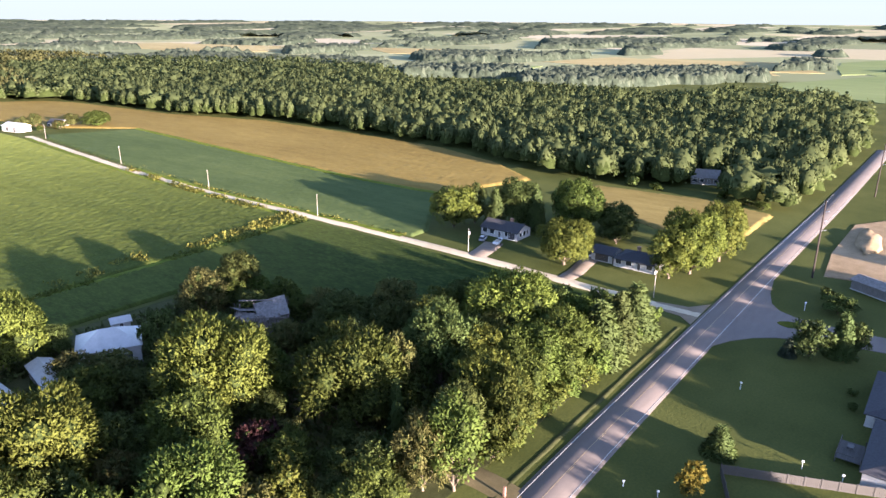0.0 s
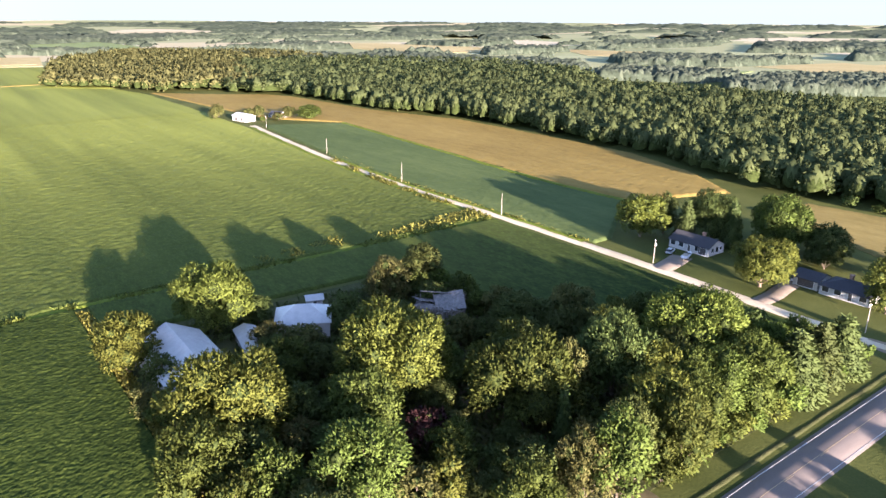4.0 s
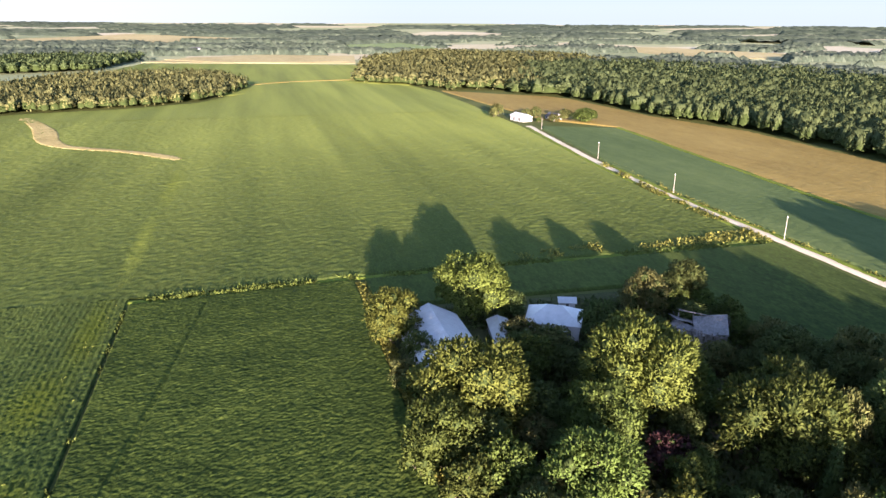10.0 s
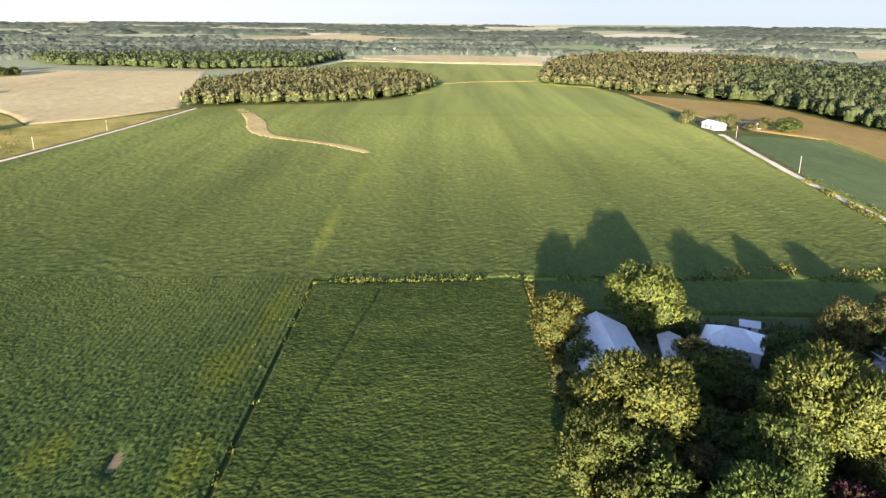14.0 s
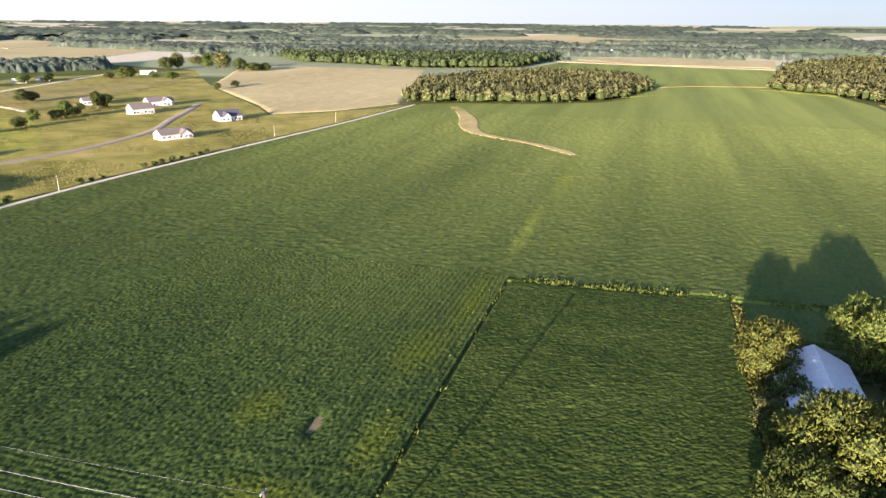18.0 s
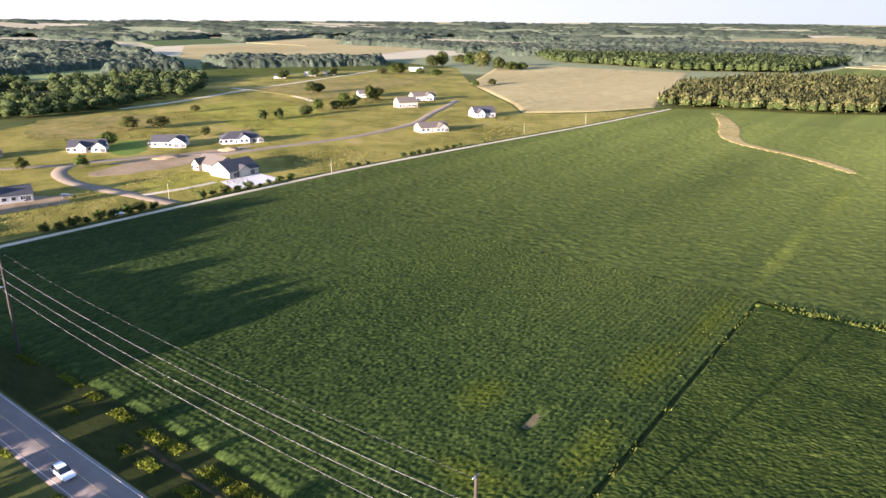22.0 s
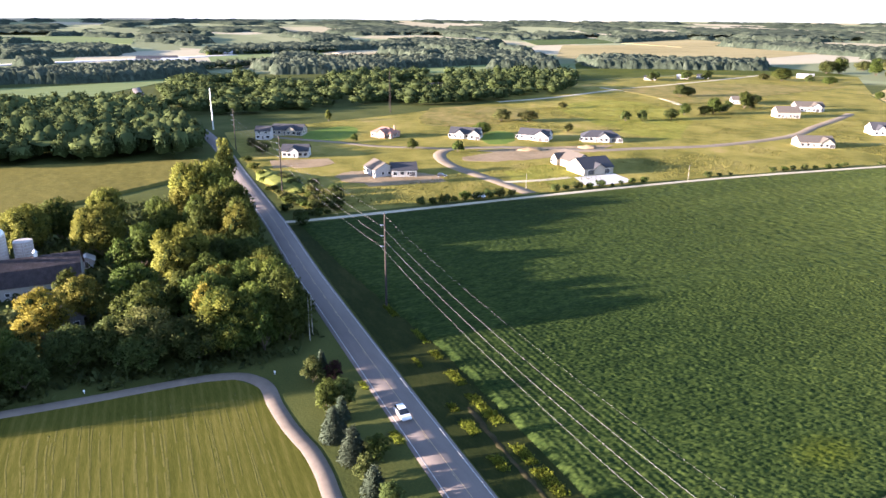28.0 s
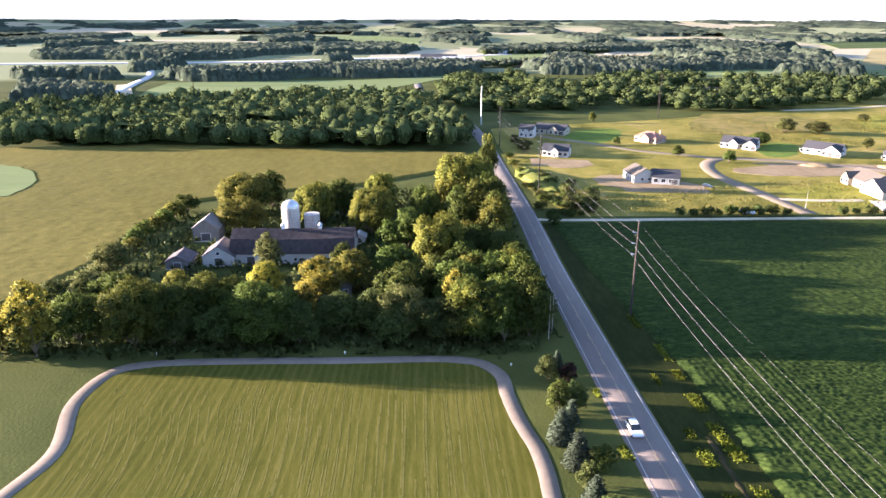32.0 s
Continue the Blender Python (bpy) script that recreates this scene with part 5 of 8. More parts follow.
# ---- woods ----
def wood_kinds(near, pointed=0, leaf=0.12):
    """Crowns one metre across and high, seen from afar: a lumpy dome with leaf sprays on it."""
    out = []
    for s in range(8):
        rs = np.random.RandomState(200 + s)
        v, f = ICO2 if near > 100 else ICO1
        f = f[v[f][:, :, 2].mean(1) > -0.55]
        lump = 1 + 0.22 * np.sin(v @ rs.normal(0, 3.2, 3) + rs.rand() * 6) + 0.14 * np.sin(v @ rs.normal(0, 6, 3))
        sharp = s < pointed
        narrow = lambda z: np.clip(1.15 - 0.75 * (z + 1) / 2, 0.15, 1) if sharp else 1.0
        c = v * (0.46, 0.46, 0.47) * lump[:, None]
        c[:, :2] = c[:, :2] * narrow(v[:, 2:3])
        V, Q, N = [c + (0, 0, 0.5)], [f], [v + (0, 0, 0.5)]
        d = rs.normal(0, 1, (near, 3))
        d[:, 2] = np.abs(d[:, 2]) * 0.9 - 0.25
        d /= np.linalg.norm(d, axis=1, keepdims=True)
        puff = 1 + 0.16 * np.sin(d @ rs.normal(0, 7, 3))[:, None]
        tip = d * 0.43 * puff
        tip[:, :2] = tip[:, :2] * narrow(d[:, 2:3])
        sv, sq, side = sprays(tip + (0, 0, 0.51), d + (0, 0, 0.55), 1, leaf, leaf * 0.9, rs, 0.10)
        V.append(sv), Q.append(tri(sq + len(v))), N.append(side)
        # shade is painted on the lower dome, leaf colour above
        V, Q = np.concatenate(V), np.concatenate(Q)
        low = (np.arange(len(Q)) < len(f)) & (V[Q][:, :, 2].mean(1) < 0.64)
        out.append((V, Q, np.concatenate(N), low))
    return out


NEAR_WOOD, FAR_WOOD, ROUND_WOOD, ROUND_FAR = wood_kinds(104, 5, 0.15), wood_kinds(60, 3, 0.19), wood_kinds(170, 1, 0.13), wood_kinds(75, 1, 0.17)


def wood(name, poly, spacing, high, kinds, leaf, label, holes=(), seed=0, cover=1.0, keep=0.9, least=0.80):
    """Many crowns in one mesh over a plan outline."""
    rs = np.random.RandomState(seed + 77)
    xs, ys = [p[0] for p in poly], [p[1] for p in poly]
    X, Y = np.meshgrid(np.arange(min(xs), max(xs), spacing), np.arange(min(ys), max(ys), spacing))
    X, Y = X.ravel() + rs.uniform(-0.8, 0.8, X.size) * spacing, Y.ravel() + rs.uniform(-0.8, 0.8, X.size) * spacing
    ok = inside(list(poly), X, Y) & (rs.rand(X.size) < keep)
    for h in holes:
        ok &= ~inside(list(h), X, Y)
    if cover < 1:
        ok &= 0.86 * vnoise(X / (380 if spacing > 12 else 90) + seed, Y / (120 if spacing > 12 else 90) + 3 * seed) + 0.14 * vnoise(X / 90 + seed, Y / 50) < cover
    X, Y = X[ok], Y[ok]
    Z = rise(X, Y)
    V, Q, N, slots, off = [], [], [], [], 0
    for k in range(len(X)):
        v, q, m, low = kinds[rs.randint(len(kinds))]
        a = rs.uniform(0, math.tau)
        w, h = spacing * rs.choice([0.9, 1.05, 1.25, 1.4, 1.6]) * rs.uniform(0.9, 1.1), high * rs.uniform(least, 1.10) * (0.86 + 0.28 * vnoise(X[k:k + 1] / 45, Y[k:k + 1] / 45)[0])
        c, s = math.cos(a), math.sin(a)
        V.append(np.stack([X[k] + w * (c * v[:, 0] - s * v[:, 1]), Y[k] + w * (s * v[:, 0] + c * v[:, 1]), Z[k] + h * v[:, 2]], -1))
        N.append(np.stack([c * m[:, 0] - s * m[:, 1], s * m[:, 0] + c * m[:, 1], m[:, 2]], -1))
        Q.append(q + off), slots.append(low)
        off += len(v)
    # lower leaves that close the gaps between the crowns
    step = 0.7 * spacing
    gx, gy = np.meshgrid(np.arange(min(xs), max(xs), step), np.arange(min(ys), max(ys), step), indexing="ij")
    gx, gy = gx + rs.uniform(-0.35, 0.35, gx.shape) * step, gy + rs.uniform(-0.35, 0.35, gx.shape) * step
    near = np.zeros(gx.shape, bool)
    if cover == 1:
        near[:] = True
        for ox, oy in ((1, 0), (-1, 0), (0, 1), (0, -1)):
            near &= inside(list(poly), gx + ox * spacing, gy + oy * spacing)
        for h in holes:
            near &= ~inside(list(h), gx, gy)
    gz = rise(gx, gy) + high * rs.uniform(0.56, 0.84, gx.shape)
    k = gx.shape[1]
    i, j = np.nonzero(near[:-1, :-1] & near[1:, :-1] & near[:-1, 1:] & near[1:, 1:])
    if len(i):
        V.append(np.stack([gx, gy, gz], -1).reshape(-1, 3)), N.append(np.tile((0.0, 0.0, 1.0), (gx.size, 1)) + rs.normal(0, 0.25, (gx.size, 3)))
        Q.append(tri(np.stack([i * k + j, (i + 1) * k + j, (i + 1) * k + j + 1, i * k + j + 1], -1) + off))
        slots.append(np.zeros(2 * len(i), bool))
    me = mesh_from(name, np.concatenate(V), np.concatenate(Q), M[leaf], normals=np.concatenate(N))
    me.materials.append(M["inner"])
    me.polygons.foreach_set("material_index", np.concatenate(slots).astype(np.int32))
    return tagged(new(name, me), label, "woods", kind="stuff")


M["wood_mixed"] = leafy("woods_mixed", (0.050, 0.068, 0.028), (0.124, 0.146, 0.056), sheen=0.36, hue=0.0, single=0.05, patch=0.10, wide=0.5, gloss=0.0)
M["wood_west"] = leafy("woods_dark", (0.030, 0.046, 0.019), (0.104, 0.128, 0.046), sheen=0.2, hue=0.0, single=0.10, patch=0.10, wide=0.8, gloss=0.0)
# pale grey-green, with the haze over the far woods put into the colour
M["wood_far"] = leafy("woods_far_hazy", (0.044, 0.058, 0.040), (0.116, 0.134, 0.090), sheen=0.2, hue=0.0, single=0.0, patch=0.12, gloss=0.0)
M["wood_autumn"] = leafy("woods_autumn", (0.058, 0.060, 0.024), (0.165, 0.160, 0.058), sheen=0.2, hue=0.0, single=0.10, patch=0.11, wide=0.3, gloss=0.0)
wood("woods_east", [(300, 640), (309, 498), (333, 408), (331, 325), (326, 245), (309, 194), (296, 160), (300, 134), (303, 97), (294, 50), (371, 50), (470, 46), (520, 60), (620, 300), (560, 620), (420, 740)], 7.5, 14, NEAR_WOOD, "wood_mixed", "dense mixed woods in late summer green", seed=1, holes=[[(296, 96), (330, 100), (330, 84), (296, 82)]])
wood("woods_east_deep", [(520, 60), (601, 52), (694, 98), (720, 140), (691, 198), (615, 261), (571, 319), (540, 398), (700, 640), (760, 760), (755, 892), (577, 1079), (416, 1079), (300, 780), (252, 690), (300, 640), (420, 740), (560, 620), (620, 300)], 11.5, 14, FAR_WOOD, "wood_mixed", "dense mixed woods running into the distance", seed=2, holes=[[(690, 543), (689, 451), (638, 447), (639, 487)], [(881, 177), (816, 72), (1047, 96), (951, 173)]])
wood("woods_north", [(120, 856), (182, 800), (197, 735), (240, 727), (300, 690), (420, 1079), (577, 1100), (593, 1321), (365, 1504), (185, 1200), (165, 1090)], 9.5, 14, FAR_WOOD, "wood_autumn", "woods behind the farm lane", seed=3)
wood("grove_middle", [(-217, 600), (-175, 618), (-107, 636), (-50, 672), (-30, 715), (-6, 800), (-40, 960), (-130, 960), (-206, 931), (-262, 789)], 6.5, 12, FAR_WOOD, "wood_autumn", "grove with brownish trees amid the soybeans", seed=4)
wood("woods_northwest", [(-704, 1241), (-186, 1400), (-213, 1117), (-355, 1050), (-617, 1128)], 9.5, 14, FAR_WOOD, "wood_west", "woods beyond the straw field", seed=5)
wood("woods_west", [(-402, -232), (-408, -150), (-394, -55), (-384, 25), (-420, 33), (-520, 26), (-600, 12), (-640, -45), (-594, -156), (-515, -297)], 9.5, 14, ROUND_WOOD, "wood_west", "dense woods behind the western corn", seed=6, holes=[[(-430, -130), (-440, -60), (-470, -60), (-460, -140)]])
wood("woods_west_beyond", [(-515, 60), (-525, 114), (-535, 204), (-600, 400), (-784, 536), (-862, 361), (-908, 195), (-868, 47), (-794, 24), (-620, 28)], 11.0, 12, ROUND_FAR, "wood_west", "loose woods beyond the subdivision", seed=7, cover=0.56, keep=0.55, least=0.5)
# far woods: one closed canopy over the distance, cut by fields
FAR_FIELDS = [[(860, 1755), (874, 1333), (1032, 1181), (1185, 1315), (1088, 1732)], [(1127, 993), (1184, 874), (1343, 1008), (1263, 1202)], [(1105, 619), (1049, 385), (1054, 221), (1233, 303), (1323, 579)], [(1226, 179), (1118, 103), (1554, 149), (1428, 202)], [(-1077, 422), (-989, 672), (-856, 584), (-844, 458), (-904, 356)], [(-1104, 707), (-934, 939), (-1077, 1347), (-1431, 1371), (-1577, 1029)], [(-1440, -40), (-1180, -30), (-1180, 110), (-1440, 90)],
        [(-1646, 387), (-1753, 464), (-1491, 442), (-1300, 385), (-1350, 340), (-1513, 366)], [(-2314, -313), (-2433, -142), (-2227, 28), (-1889, 15), (-2077, -282)], [(-1616, 1235), (-1715, 1567), (-1419, 1512), (-1380, 1244)], [(-1877, 1081), (-1910, 1362), (-1616, 1235), (-1608, 973)],
        [(-704, 2317), (-436, 2924), (72, 2473), (173, 2213), (-213, 2091), (-520, 1988)], [(247, 2015), (455, 2174), (475, 1823), (401, 1652), (238, 1700)], [(-151, 1394), (15, 1545), (199, 1479), (173, 1277), (-32, 1285)]]


BELTS_EAST = [
    [(707, 409), (762, 324), (866, 248), (935, 214), (1039, 239), (1049, 303), (957, 408), (828, 480)],
    [(698, 586), (770, 479), (884, 522), (805, 676)],
    [(1127, 245), (1213, 177), (1350, 207), (1324, 281)],
    [(958, 780), (1040, 647), (1191, 620), (1247, 777), (1120, 911)],
]
BELTS_NORTHEAST = [
    [(1383, 599), (1466, 536), (1635, 619), (1590, 669)],
    [(1492, 852), (1856, 571), (2208, 681), (1839, 1033)],
    [(447, 1158), (561, 973), (640, 856), (708, 718), (761, 660), (910, 789), (821, 969), (793, 1090), (608, 1228), (525, 1353)],
    [(954, 1109), (1044, 1107), (1177, 1247), (1130, 1292)],
]
BELTS_WEST = [
    [(-1236, -637), (-1227, -456), (-1245, -291), (-1378, -279), (-1498, -211), (-1686, -224), (-1623, -502), (-1481, -627), (-1362, -701)],
    [(-849, -299), (-847, -207), (-886, -92), (-910, 21), (-974, 92), (-1083, 102), (-1096, 25), (-1039, -107), (-958, -233), (-940, -323)],
    [(-858, -460), (-857, -362), (-940, -395), (-940, -488)],
    [(-618, -354), (-637, -271), (-693, -297), (-738, -375), (-711, -405)],
]
BELTS_NORTHWEST = [
    [(-1398, -208), (-1419, -34), (-1590, 12), (-1744, -55), (-1686, -224)],
    [(-1418, 133), (-1416, 302), (-1534, 548), (-1611, 862), (-1768, 944), (-1737, 507), (-1590, 162)],
    [(-971, 271), (-988, 412), (-1048, 565), (-1145, 617), (-1151, 478), (-1079, 318)],
    [(-1015, 532), (-1004, 644), (-888, 568), (-918, 487)],
    [(-1063, 733), (-855, 942), (-760, 860), (-900, 640)],
]


def far_woods(name, r0, r1, step, cover, high, seed, label):
    """Tree tops of woods far away: a rough canopy whose edges come down to the ground."""
    rs = np.random.RandomState(seed)
    rad = r0 * np.exp(np.arange(0, math.log(r1 / r0), step * 1.25))
    ang = np.arange(radians(-12), radians(222), step)
    R, A = np.meshgrid(rad, ang, indexing="ij")
    R, A = R * (1 + rs.uniform(-0.4, 0.4, R.shape) * step), A + rs.uniform(-0.4, 0.4, R.shape) * step
    X, Y = R * np.cos(A), R * np.sin(A)
    nearest = np.interp(np.degrees(A), [-12, 44, 46, 94, 96, 139, 141, 222], [1120, 1120, 1480, 1480, 1330, 1330, 950, 950])
    n = 0.62 * vnoise(X / 420 + seed, Y / 130 + 3 * seed) + 0.26 * vnoise(X / 150 + seed, Y / 60) + 0.12 * vnoise(X / 45, Y / 25)
    tree = (n < cover) & (R > nearest)
    for hole in FAR_FIELDS:
        tree &= ~inside(list(hole), X, Y)
    if r0 < 2000:
        # to the east and west the belts lie between known fields; a few stray trees stand about them
        tree &= (np.abs(np.degrees(A) - 92) < 48) | (n < 0.27) | (R > 1900)
        wx, wy = X + 40 * (vnoise(X / 60, Y / 60) - 0.5), Y + 40 * (vnoise(X / 60 + 9, Y / 60) - 0.5)
        for belt in BELTS_EAST + BELTS_NORTHEAST + BELTS_WEST + BELTS_NORTHWEST:
            tree |= inside(list(belt), wx, wy)
    deep = tree.copy()
    deep[1:] &= tree[:-1]
    deep[:-1] &= tree[1:]
    deep[:, 1:] &= tree[:, :-1]
    deep[:, :-1] &= tree[:, 1:]
    Z = rise(X, Y) + np.where(tree, np.where(deep, high, rs.uniform(0.2, 0.8, X.shape) * high) * (0.70 + 0.24 * vnoise(X / 30, Y / 30) + rs.uniform(-0.34, 0.30, X.shape)), -0.5)
    k = len(ang)
    i, j = np.meshgrid(np.arange(len(rad) - 1), np.arange(k - 1), indexing="ij")
    some = tree[:-1, :-1] | tree[1:, :-1] | tree[:-1, 1:] | tree[1:, 1:]
    i, j = i[some], j[some]
    f = np.stack([i * k + j, (i + 1) * k + j, (i + 1) * k + j + 1, i * k + j + 1], -1)
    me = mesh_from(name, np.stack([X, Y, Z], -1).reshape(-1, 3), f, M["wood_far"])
    # most edge faces take the painted front shade
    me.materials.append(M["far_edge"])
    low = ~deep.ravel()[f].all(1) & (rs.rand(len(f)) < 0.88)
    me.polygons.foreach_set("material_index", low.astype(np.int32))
    return tagged(new(name, me), label, "woods", kind="stuff")


far_woods("far_woods", 640, 2500, 0.0033, 0.455, 12.5, 21, "belts of woodland between far fields")
far_woods("far_woods", 2500, 4500, 0.0046, 0.46, 13, 22, "thin belts of woodland below the skyline")
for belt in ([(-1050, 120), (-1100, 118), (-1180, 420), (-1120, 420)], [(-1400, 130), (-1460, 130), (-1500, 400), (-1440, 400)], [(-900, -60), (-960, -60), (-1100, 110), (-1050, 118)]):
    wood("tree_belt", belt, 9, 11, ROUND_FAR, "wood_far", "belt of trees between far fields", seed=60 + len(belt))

# ---- buildings ----
M["white_wall"] = painted("white_siding", (0.42, 0.405, 0.38), 0.6, 0.08, 2.0, stretch=(0.3, 0.3, 4))
M["cream_wall"] = painted("cream_siding", (0.36, 0.32, 0.25), 0.65, 0.10, 2.0, stretch=(0.3, 0.3, 4))
M["brick"] = painted("brown_brick", (0.33, 0.20, 0.14), 0.85, 0.18, 5.0)
M["grey_wall"] = painted("grey_weathered_boards", (0.19, 0.17, 0.155), 0.95, 0.28, 3.0, stretch=(2, 2, 0.15), bump=0.5)
M["roof_dark"] = painted("dark_shingles", (0.048, 0.048, 0.053), 0.85, 0.18, 2.5, bump=0.4)
M["roof_tan"] = painted("tan_shingles", (0.105, 0.088, 0.070), 0.85, 0.14, 2.5, bump=0.4)
M["roof_red"] = painted("red_brown_shingles", (0.30, 0.155, 0.115), 0.85, 0.16, 2.5, bump=0.4)
M["roof_barn"] = painted("old_barn_shingles", (0.105, 0.085, 0.085), 0.9, 0.25, 0.8, stretch=(1, 1, 0.4), bump=0.4)
M["roof_metal"] = painted("white_metal_roof", (0.46, 0.46, 0.45), 0.45, 0.10, 0.6, metal=0.0, spec=0.5)
M["roof_grey"] = painted("grey_old_roof", (0.19, 0.178, 0.168), 0.9, 0.25, 1.5, bump=0.5)
M["trim"] = painted("white_trim", (0.78, 0.77, 0.74), 0.55, 0.06)
M["door_dark"] = painted("dark_door", (0.075, 0.070, 0.068), 0.5, 0.1)
M["door_white"] = painted("white_door", (0.70, 0.69, 0.67), 0.5, 0.06)
M["wood_pole"] = painted("pole_wood", (0.045, 0.034, 0.028), 0.9, 0.2, 2.0, stretch=(1, 1, 0.1))
M["pale_pole"] = painted("pale_pole_wood", (0.32, 0.285, 0.235), 0.85, 0.15, 2.0, stretch=(1, 1, 0.1))
M["steel"] = painted("galvanised_steel", (0.62, 0.62, 0.61), 0.4, 0.08, 2.0, metal=0.6)
M["wire"] = painted("aluminium_wire", (0.20, 0.195, 0.18), 0.85, 0.05, 2.0, metal=0.0)
M["block"] = painted("silo_staves", (0.44, 0.40, 0.36), 0.85, 0.14, 1.5, bump=0.3)
M["rubber"] = painted("rubber", (0.03, 0.03, 0.03), 0.8, 0.1)
M["car_white"] = painted("white_car_paint", (0.78, 0.79, 0.80), 0.25, 0.03, 1.0, spec=0.5, bump=0.0)
M["car_silver"] = painted("silver_car_paint", (0.42, 0.43, 0.45), 0.3, 0.04, 1.0, spec=0.5, bump=0.0)
M["car_black"] = painted("black_car_paint", (0.03, 0.03, 0.035), 0.25, 0.04, 1.0, spec=0.5, bump=0.0)


def glass():
    m, nt, b = shader("window_glass", 0.06, 0, 0.6)
    link(nt, ramp(nt, noise_node(nt, 0.8), [(0.3, (0.015, 0.018, 0.022)), (0.7, (0.045, 0.05, 0.055))]), b.inputs["Base Color"])
    return m


M["glass"] = glass()


def opening(parent, side, u, z0, w, h, L, W, what, base):
    """A window or door set into one side of a building: frame proud of the wall, pane or leaf recessed in it."""
    hx, hy = L / 2, W / 2
    turn, d = {"S": (0, hy), "N": (180, hy), "E": (90, hx), "W": (-90, hx)}[side]
    m = pose(0, 0, 0, 0, 0, turn) @ pose(u, -d, base + z0)
    bm = boxes((-w / 2 - 0.1, -w / 2, -0.06, 0.05, -0.1, h + 0.1), (w / 2, w / 2 + 0.1, -0.06, 0.05, -0.1, h + 0.1), (-w / 2, w / 2, -0.06, 0.05, h, h + 0.1), (-w / 2, w / 2, -0.08, 0.05, -0.1, 0))
    if what == "window":
        fr = part("window", bm, M["trim"], parent, at=m)
        part("pane", boxes((-w / 2, w / 2, -0.03, 0.04, 0, h)), M["glass"], fr, "dark glass pane")
    else:
        fr = part("door" if what == "door" else "garage_door", bm, M["trim"], parent, at=m)
        rows_ = 4 if what == "garage" else 1
        bm = boxes(*[(-w / 2, w / 2, -0.035, 0.04, k * h / rows_ + 0.015, (k + 1) * h / rows_ - 0.015) for k in range(rows_)])
        part("leaf", bm, M["door_dark"], fr, "dark %s leaf" % ("panelled" if rows_ > 1 else "plain"))


def house(name, x, y, turn, L, W, wall_h, roof_h, wall, roof, label, category="house", hip=False, opens=(), wing=None, chimney=None, over=0.45, base=0.25, porch=None, group=""):
    """A building whose ridge runs along its own x; wing: a gabled front wing (u, width, depth, roof height)."""
    e = thing(name, pose(x, y, 0, 0, 0, turn), label, category, group)
    hx, hy, z1 = L / 2, W / 2, base + wall_h
    part("foundation", boxes((-hx - 0.05, hx + 0.05, -hy - 0.05, hy + 0.05, -0.3, base)), M["concrete"], e, "grey concrete foundation")

    def shell(l0, l1, y0, y1, ridge_x, gable):
        bm = bmesh.new()
        box(bm, l0, l1, y0, y1, base, z1)
        if gable:
            if ridge_x:
                ends = [[(a, y0, z1), (a, y1, z1), (a, (y0 + y1) / 2, z1 + roof_h * 0.97)] for a in (l0, l1)]
            else:
                ends = [[(l0, a, z1), (l1, a, z1), ((l0 + l1) / 2, a, z1 + gable)] for a in (y0, y1)]
            a, b = ([bm.verts.new(p) for p in q] for q in ends)
            bm.faces.new(a), bm.faces.new(b[::-1])
            for i in range(3):
                bm.faces.new((a[i], a[(i + 1) % 3], b[(i + 1) % 3], b[i]))
        return bm

    part("wall", shell(-hx, hx, -hy, hy, True, 0 if hip else roof_h), wall, e)
    bm = bmesh.new()
    o, t = over, 0.16
    if hip:
        q = hy * 0.9
        lowv = [bm.verts.new(p) for p in ((-hx - o, -hy - o, z1 - 0.1), (hx + o, -hy - o, z1 - 0.1), (hx + o, hy + o, z1 - 0.1), (-hx - o, hy + o, z1 - 0.1))]
        botv = [bm.verts.new(v.co - Vector((0, 0, t))) for v in lowv]
        r0, r1 = bm.verts.new((-hx + q, 0, z1 + roof_h)), bm.verts.new((hx - q, 0, z1 + roof_h))
        for f in ((lowv[0], lowv[1], r1, r0), (lowv[1], lowv[2], r1), (lowv[2], lowv[3], r0, r1), (lowv[3], lowv[0], r0), tuple(botv[::-1])):
            bm.faces.new(f)
        for i in range(4):
            bm.faces.new((botv[i], botv[(i + 1) % 4], lowv[(i + 1) % 4], lowv[i]))
    else:
        s = roof_h / hy
        for sg in (-1, 1):
            sec = [(0, z1 + roof_h + t), (sg * (hy + o), z1 - s * o + t), (sg * (hy + o), z1 - s * o), (0, z1 + roof_h)]
            a, b = ([bm.verts.new((xx, yy, zz)) for yy, zz in sec] for xx in (-hx - o, hx + o))
            bm.faces.new(a), bm.faces.new(b[::-1])
            for i in range(4):
                bm.faces.new((a[i], a[(i + 1) % 4], b[(i + 1) % 4], b[i]))
    part("roof", bm, roof, e)
    if wing:
        for u, w, d, g in wing:
            part("wing_wall", shell(u - w / 2, u + w / 2, -hy - d, -hy + 0.1, False, g), wall, e)
            bm = bmesh.new()
            s = g / (w / 2)
            for sg in (-1, 1):
                sec = [(u, z1 + g + t), (u + sg * (w / 2 + o), z1 - s * o + t), (u + sg * (w / 2 + o), z1 - s * o), (u, z1 + g)]
                a, b = ([bm.verts.new((xx, yy, zz)) for xx, zz in sec] for yy in (-hy - d - o, -hy + W * 0.42))
                bm.faces.new(a), bm.faces.new(b[::-1])
                for i in range(4):
                    bm.faces.new((a[i], a[(i + 1) % 4], b[(i + 1) % 4], b[i]))
            part("wing_roof", bm, roof, e)
    for side, u, z0, w, h, what in opens:
        extra = 0.0
        if wing and side == "S":
            for wu, ww, d, g in wing:
                if abs(u - wu) < ww / 2:
                    extra = 2 * d
